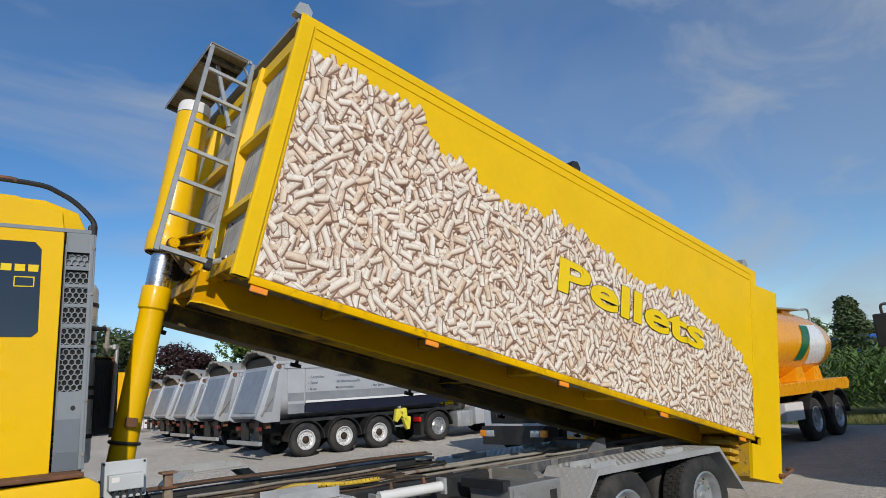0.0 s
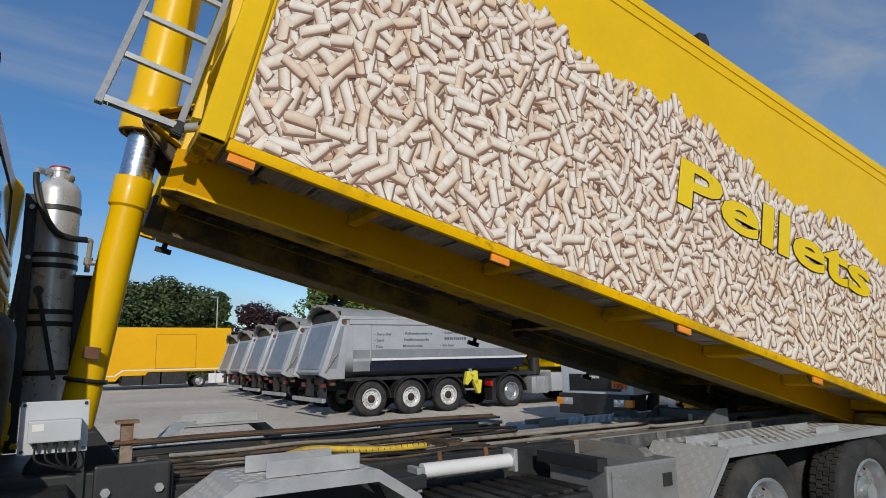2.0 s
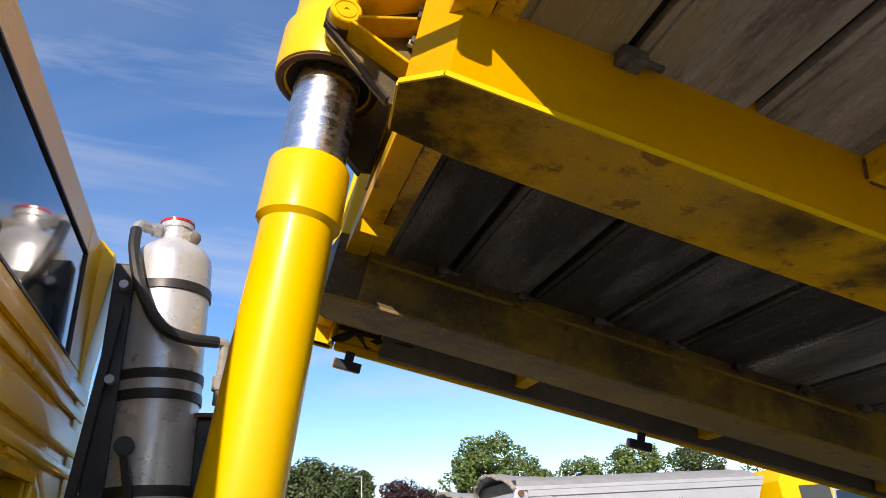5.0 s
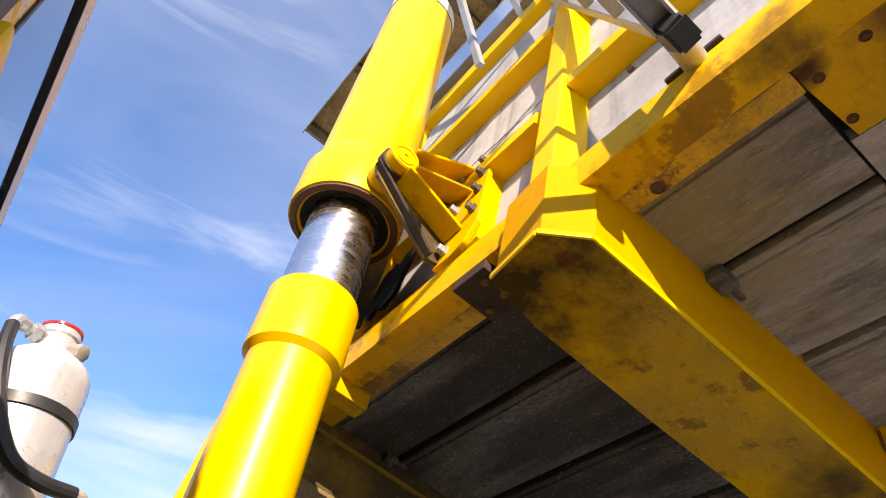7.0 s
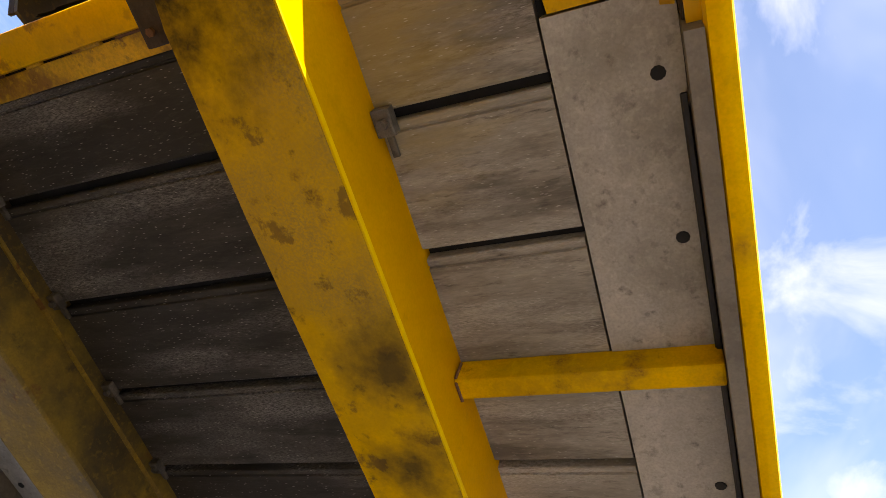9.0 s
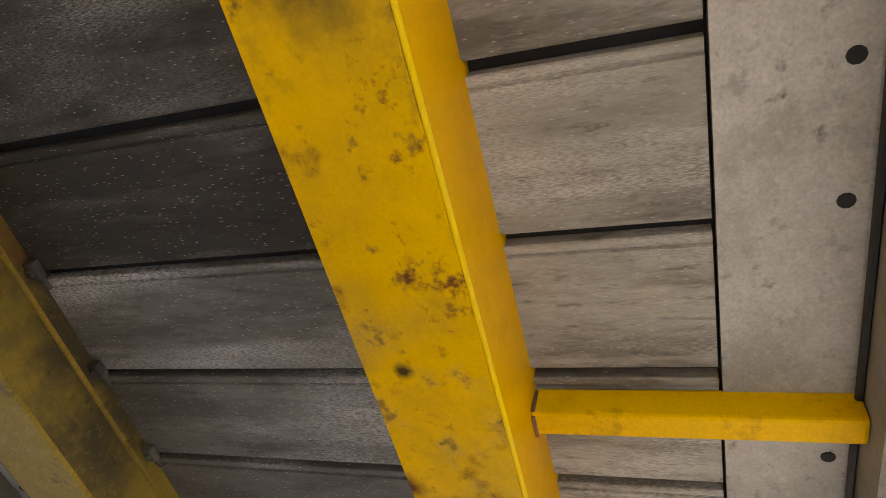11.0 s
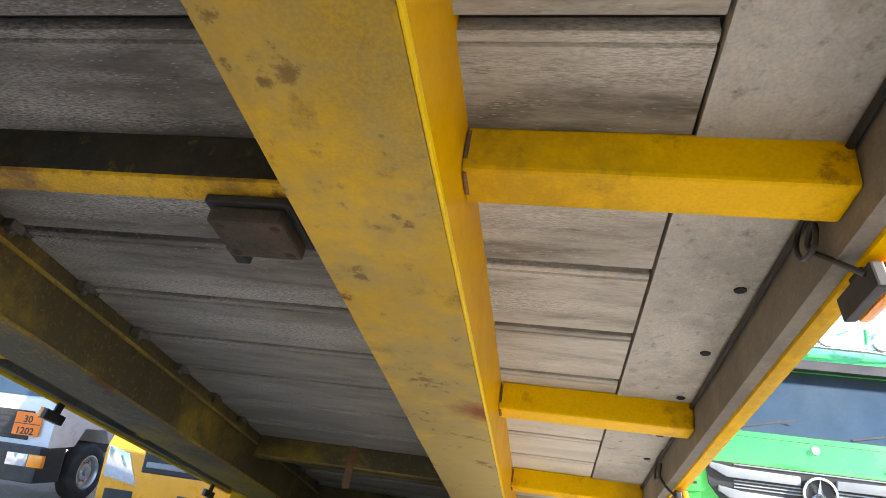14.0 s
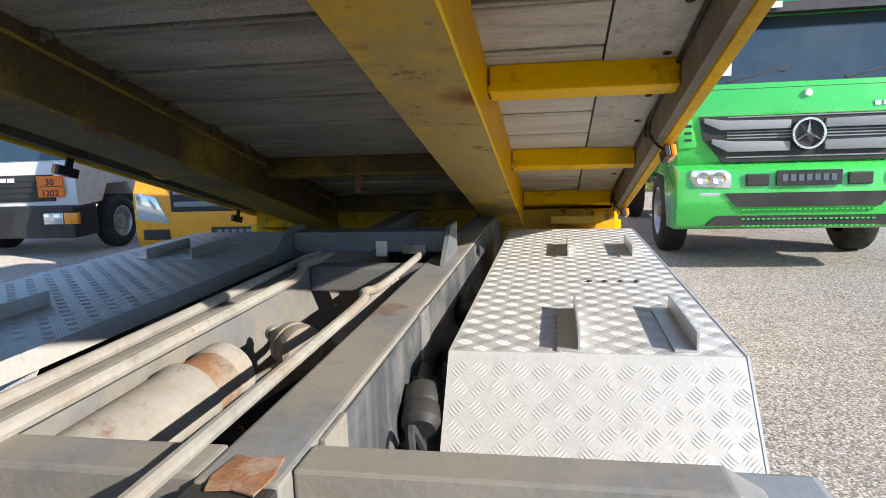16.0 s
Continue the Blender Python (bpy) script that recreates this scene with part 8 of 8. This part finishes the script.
    sweep(bm, [(6.2, 1.2, 1.1), (6.35, 1.2, 1.5), (6.6, 1.2, 1.6), (6.92, 1.2, 1.4)], 0.03, 6)
    sweep(bm, [(6.0, 1.4, 1.1), (6.3, 1.4, 1.4), (6.6, 1.5, 1.45), (6.92, 1.5, 1.3)], 0.03, 6)
    part("air_lines", bm, black_plastic, t, "black coiled air lines")
    # writing on the side
    if first:
        for i, (s_, x, z) in enumerate((("- Recycling", 0.08, 2.335), ("- Sand", 0.08, 2.155), ("- Kies", 0.06, 1.97))):
            me = text_mesh(s_, 0.115, 0.001, 0.002)
            for v in me.vertices:
                xx, yy, zz = v.co
                v.co = (x + xx * 1.12, -0.010 - zz, z + yy)
            me.materials.append(grey_ink)
            ob = new("lettering", me)
            ob.parent = t
            tagged(ob, "slate grey lettering")
        for s_, x, z in (("- Kalksteingemische", 1.03, 2.36), ("  Stra\u00dfenbaustoffe", 0.99, 2.17), ("  Mutterboden", 0.95, 1.98), ("- Entsorgungsfachbetrieb", 2.42, 2.385)):
            me = text_mesh(s_, 0.115, 0.001, 0.002)
            for v in me.vertices:
                xx, yy, zz = v.co
                v.co = (x + xx * 1.12, -0.010 - zz, z + yy)
            me.materials.append(grey_ink)
            ob = new("lettering", me)
            ob.parent = t
            tagged(ob, "slate grey lettering")
        for x, z, w_ in ((2.50, 2.20, 0.75),):
            bm = nb()
            k = 0.0
            while k < w_:
                d = rngc.uniform(0.05, 0.11)
                box(bm, x + k, x + k + d - 0.02, -0.010, -0.008, z, z + 0.075)
                k += d
            part("lettering_bars", bm, grey_ink, t, "slate grey plain bars of lettering")
        me = text_mesh("- Big Bags", 0.115, 0.001, 0.002)
        for v in me.vertices:
            xx, yy, zz = v.co
            v.co = (2.34 + xx * 1.12, -0.010 - zz, 1.99 + yy)
        me.materials.append(grey_ink)
        ob = new("lettering", me)
        ob.parent = t
        tagged(ob, "slate grey lettering")
    return t


trailer = tipping_trailer()
trailer.matrix_basis = Matrix.Translation((7.30, 13.42, 0))
for dx, y, a in ((0.38, 18.3, 0.6), (0.80, 23.2, -0.5), (1.25, 28.2, 0.9), (1.7, 33.0, -0.3)):
    copy_thing(trailer, Matrix.Translation((7.30 + dx, y, 0)) @ pose(0, 0, 0, 0, 0, a))


def long_trailer():
    t = thing("box_trailer", "long orange-yellow low-floor box trailer", "trailer", Matrix.Translation((-9.8, 47.0, 0)))
    L, Hh = 20.5, 4.4
    bm = nb()
    prism(bm, [(0, 0.62), (12.7, 0.62), (13.0, 0.98), (14.6, 0.98), (14.75, 1.20), (L, 1.20), (L, Hh), (0, Hh)], 1, 0, 2.55, 0.02)
    body = part("box_body", bm, orange_yellow, t, "smooth orange-yellow box body")
    bm = nb()
    box(bm, 0, 12.6, -0.01, 0.02, 0.93, 1.02)
    prism(bm, [(12.6, 0.93), (12.6, 1.02), (13.1, 1.40), (13.2, 1.32)], 1, -0.01, 0.02)
    box(bm, 13.2, L, -0.01, 0.02, 1.32, 1.40)
    part("pale_stripe", bm, white_paint, body, "pale stripe along the sill")
    for x0, x1 in ((15.2, 18.0), (9.2, 11.6), (3.0, 5.5)):
        bm = nb()
        rect_frame(bm, 1, -0.008, 0.0, x0, x1, 1.42, 3.9, 0.04)
        part("door", bm, orange_seam, body, "flush side door outline")
    bm = nb()
    box(bm, 13.1, 14.4, 0.05, 2.5, 0.30, 0.97, 0.02)
    box(bm, 14.5, 15.6, 0.08, 2.5, 0.30, 1.19, 0.02)
    box(bm, 15.7, 17.4, 0.05, 2.5, 0.30, 1.19, 0.02)
    part("skirt_box", bm, black_plastic, t, "black under-floor lockers")
    bm = nb()
    for x0 in (18.95, 19.5, 20.05):
        box(bm, x0, x0 + 0.52, 0.0, 0.3, 0.28, 1.0, 0.03)
    part("side_tank", bm, white_plastic, t, "bright side tank")
    for x in (1.3, 3.6, 10.9, 18.3):
        for y, s in ((0.06, -1), (2.5, 1)):
            wheel(t, x, y, 0.45, 0.45, 0.3, s, tread=False)


long_trailer()


# ================= trees, field, poles =================
def leaf_mat(name, base):
    m = bpy.data.materials.new(name)
    m.use_nodes = True
    n, l = m.node_tree.nodes, m.node_tree.links
    b = n["Principled BSDF"]
    b.inputs["Roughness"].default_value = 0.6
    g = n.new("ShaderNodeNewGeometry")
    r = n.new("ShaderNodeValToRGB")
    r.color_ramp.elements[0].color = (*[c * 0.45 for c in base], 1)
    r.color_ramp.elements[1].color = (*[min(1, c * 1.5) for c in base], 1)
    l.new(g.outputs["Random Per Island"], r.inputs["Fac"])
    l.new(r.outputs["Color"], b.inputs["Base Color"])
    b.inputs["Transmission Weight"].default_value = 0.0
    b.inputs["Subsurface Weight"].default_value = 0.0
    return m


leaf_green = leaf_mat("green_foliage", (0.098, 0.15, 0.030))
leaf_dark = leaf_mat("dark_green_foliage", (0.058, 0.088, 0.026))
leaf_red = leaf_mat("dark_red_foliage", (0.035, 0.012, 0.014))
leaf_corn = leaf_mat("maize_leaf", (0.11, 0.19, 0.035))
leaf_grass = leaf_mat("meadow_grass", (0.19, 0.20, 0.06))
bark = mat("tree_bark", (0.09, 0.065, 0.045), 0.9, var=0.3, scale=4, bump=0.6, bscale=15)


def tree(label, height, width, material, seed, conifer=False, base=0.12):
    rng = random.Random(seed)
    t = thing("tree", label, "tree", group="trees round the yard")
    bm = nb()
    lathe(bm, [(0, 0), (0.05 * width, 0), (0.035 * width, height * 0.3), (0.012 * width, height * 0.85), (0, height * 0.86)], (0, 0, 0), (0, 0, 1), 10)
    for k in range(9):
        a = rng.uniform(0, 6.28)
        z = height * rng.uniform(0.25, 0.7)
        r = width * rng.uniform(0.25, 0.42)
        rod(bm, (0, 0, z), (r * math.cos(a), r * math.sin(a), z + r * 0.5), 0.016 * width, 6, 0.004 * width)
    part("trunk", bm, bark, t, "brown trunk and limbs", True)
    verts, faces = [], []
    blobs = []
    for k in range(60):
        if conifer:
            z = base + (1 - base) * rng.random()
            rr = 0.5 * (1 - (z - base) / (1 - base)) * rng.uniform(0.6, 1.05)
            s_ = 0.13
        else:
            z = base + (1 - base) * (0.5 + 0.46 * rng.uniform(-1, 1))
            q = (z - base) / (1 - base)
            rr = 0.42 * math.sqrt(max(0.02, 1 - (2 * q - 0.9) ** 2 * 0.85)) * math.sqrt(rng.random())
            s_ = rng.uniform(0.10, 0.17)
        a = rng.uniform(0, 6.28)
        blobs.append((rr * math.cos(a) * width, rr * math.sin(a) * width, z * height, s_ * width))
    for bx_, by_, bz_, br in blobs:
        for i in range(230):
            d = Vector((rng.gauss(0, 1), rng.gauss(0, 1), rng.gauss(0, 1))).normalized()
            r = br * (0.75 + 0.35 * rng.random())
            p = Vector((bx_, by_, bz_)) + Vector((d.x * r, d.y * r, d.z * r * 0.8))
            s_ = height * rng.uniform(0.009, 0.021)
            nrm = (d + Vector((rng.gauss(0, 0.6), rng.gauss(0, 0.6), rng.gauss(0, 0.6)))).normalized()
            x, y, _ = frame_of(nrm)
            k0 = len(verts)
            verts += [tuple(p + x * s_), tuple(p + y * s_ * 0.7 + nrm * s_ * 0.2), tuple(p - x * s_), tuple(p - y * s_ * 0.7 - nrm * s_ * 0.2)]
            faces.append((k0, k0 + 1, k0 + 2, k0 + 3))
    me = bpy.data.meshes.new("crown")
    me.from_pydata(verts, [], faces)
    me.materials.append(material)
    ob = new("crown", me)
    ob.parent = t
    tagged(ob, "leafy uneven crown")
    return t


t1 = tree("broad green leafy tree behind the yard", 12.6, 11.0, leaf_green, 1)
t2 = tree("dense dark green tree behind the yard", 10.6, 10.0, leaf_dark, 2, base=0.0)
t3 = tree("dark red-leaved tree behind the yard", 8.2, 7.0, leaf_red, 3)
t4 = tree("slim pale green tree behind the yard", 10.0, 4.0, leaf_green, 4)
t5 = tree("dark spreading conifer beside the field", 5.6, 4.6, leaf_dark, 5, True, 0.05)
t1.matrix_basis = Matrix.Translation((28.5, 69.0, 0))
t2.matrix_basis = Matrix.Translation((8.5, 69.0, 0))
t3.matrix_basis = Matrix.Translation((18.5, 70.0, 0))
t4.matrix_basis = Matrix.Translation((14.2, 71.0, 0))
t5.matrix_basis = Matrix.Translation((44.0, 11.5, 0))
rng = random.Random(11)
for src, x, y, s_ in ((t2, 0.5, 72, 0.8), (t2, 12.0, 70, 0.92), (t2, 4.5, 70.5, 0.98), (t2, 7.5, 73, 0.9), (t4, -4, 70, 0.85), (t3, 21.5, 71, 0.9), (t1, 34.5, 73, 0.85), (t1, 42.0, 72, 0.8), (t4, -8, 70, 0.9), (t2, -14, 68, 1.0),
                      (t1, 49, 70, 0.9), (t2, 54, 66, 1.0), (t2, 62, 60, 1.0), (t1, 70, 50, 1.0), (t2, 82, 24, 0.6), (t1, 86, 32, 0.6), (t2, 84, 12, 0.55), (t2, 40, -48, 1.0), (t1, 52, -36, 1.0), (t2, 70, -22, 1.0),
                      (t2, -30, 60, 1.0), (t1, -44, 48, 1.0), (t2, -52, 30, 1.0), (t1, -55, 8, 1.0), (t2, -52, -20, 1.0), (t1, -36, -46, 1.0), (t2, -10, -58, 1.0), (t1, 14, -58, 1.0)):
    copy_thing(src, Matrix.Translation((x, y, 0)) @ pose(0, 0, 0, 0, 0, rng.uniform(0, 360)) @ Matrix.Scale(s_, 4)).scale = (s_, s_, s_)


def blades(name, label, material, spots, hgt, nl, lean, wdt, seed):
    """Stalks with long drooping leaves, as one mesh."""
    rng = random.Random(seed)
    verts, faces = [], []
    for x, y in spots:
        h = hgt * rng.uniform(0.8, 1.1)
        for k in range(nl):
            z0 = h * (0.15 + 0.8 * k / max(1, nl)) if nl > 3 else 0.0
            a = rng.uniform(0, 6.28)
            L = h * rng.uniform(0.3, 0.45) if nl > 3 else h
            ca, sa = math.cos(a), math.sin(a)
            prev = None
            for i in range(4):
                q = i / 3
                r = L * q * (0.75 if nl > 3 else lean)
                z = z0 + L * (0.75 * q - 0.75 * q * q * (1.0 if nl > 3 else 0.2)) * (1.0 if nl > 3 else 1.6)
                w_ = wdt * (1 - q * 0.9) * (0.5 if i == 0 else 1)
                a_, b_ = (x + r * ca - w_ * sa, y + r * sa + w_ * ca, z), (x + r * ca + w_ * sa, y + r * sa - w_ * ca, z)
                k0 = len(verts)
                verts += [a_, b_]
                if prev is not None:
                    faces.append((prev, prev + 1, k0 + 1, k0))
                prev = k0
    me = bpy.data.meshes.new(name)
    me.from_pydata(verts, [], faces)
    me.materials.append(material)
    return tagged(new(name, me), label, name.replace("_", " "), kind="stuff")


rng = random.Random(5)
spots = [(21.3 + 0.45 * i + rng.uniform(-0.12, 0.12), -9 + 0.2 * j + rng.uniform(-0.08, 0.08)) for i in range(9) for j in range(125)]
spots += [(25.6 + 1.1 * i + rng.uniform(-0.5, 0.5), -10 + 0.45 * j + rng.uniform(-0.2, 0.2)) for i in range(16) for j in range(64)]
blades("maize_field", "tall green maize plants in dense rows", leaf_corn, spots, 2.35, 9, 0.3, 0.05, 3)
spots = [(rng.uniform(19.6, 21.6), rng.uniform(-9, 16)) for i in range(5200)]
blades("grass", "rough dry grass verge before the maize", leaf_grass, spots, 0.22, 3, 0.5, 0.008, 4)
bm = nb()
prism(bm, [(19.5, 0.001), (20.0, 0.03), (60, 0.06), (60, -0.02), (19.5, -0.02)], 1, -30, 40)
tagged(part("field_soil", bm, grass_m), "grassy soil strip beside the asphalt", "ground", kind="structure")

for x, y, h in ((13.0, 64.0, 8.4), (30.0, 66.0, 8.6)):
    t = thing("street_lamp", "slim grey street lamp on a tall pole", "street lamp", Matrix.Translation((x, y, 0)), "street lamps")
    bm = nb()
    rod(bm, (0, 0, 0), (0, 0, h), 0.10, 10, 0.06)
    part("pole", bm, galv, t, "", True)
    bm = nb()
    box(bm, -0.7, 0.1, -0.12, 0.12, h, h + 0.12, 0.03)
    part("lamp_head", bm, grey_panel, t)

# far shed with a blue roof
t = thing("shed", "low far shed with a blue metal roof", "building", Matrix.Translation((52.0, 13.0, 0)))
bm = nb()
box(bm, 0, 8, 0, 12, 0, 2.6)
part("wall", bm, white_paint, t, "pale wall")
bm = nb()
prism(bm, [(-0.5, 2.5), (8.5, 2.5), (4, 3.9)], 1, -0.5, 12.5)
part("roof", bm, mat("blue_metal_roof", (0.02, 0.12, 0.55), 0.5), t, "blue pitched roof")
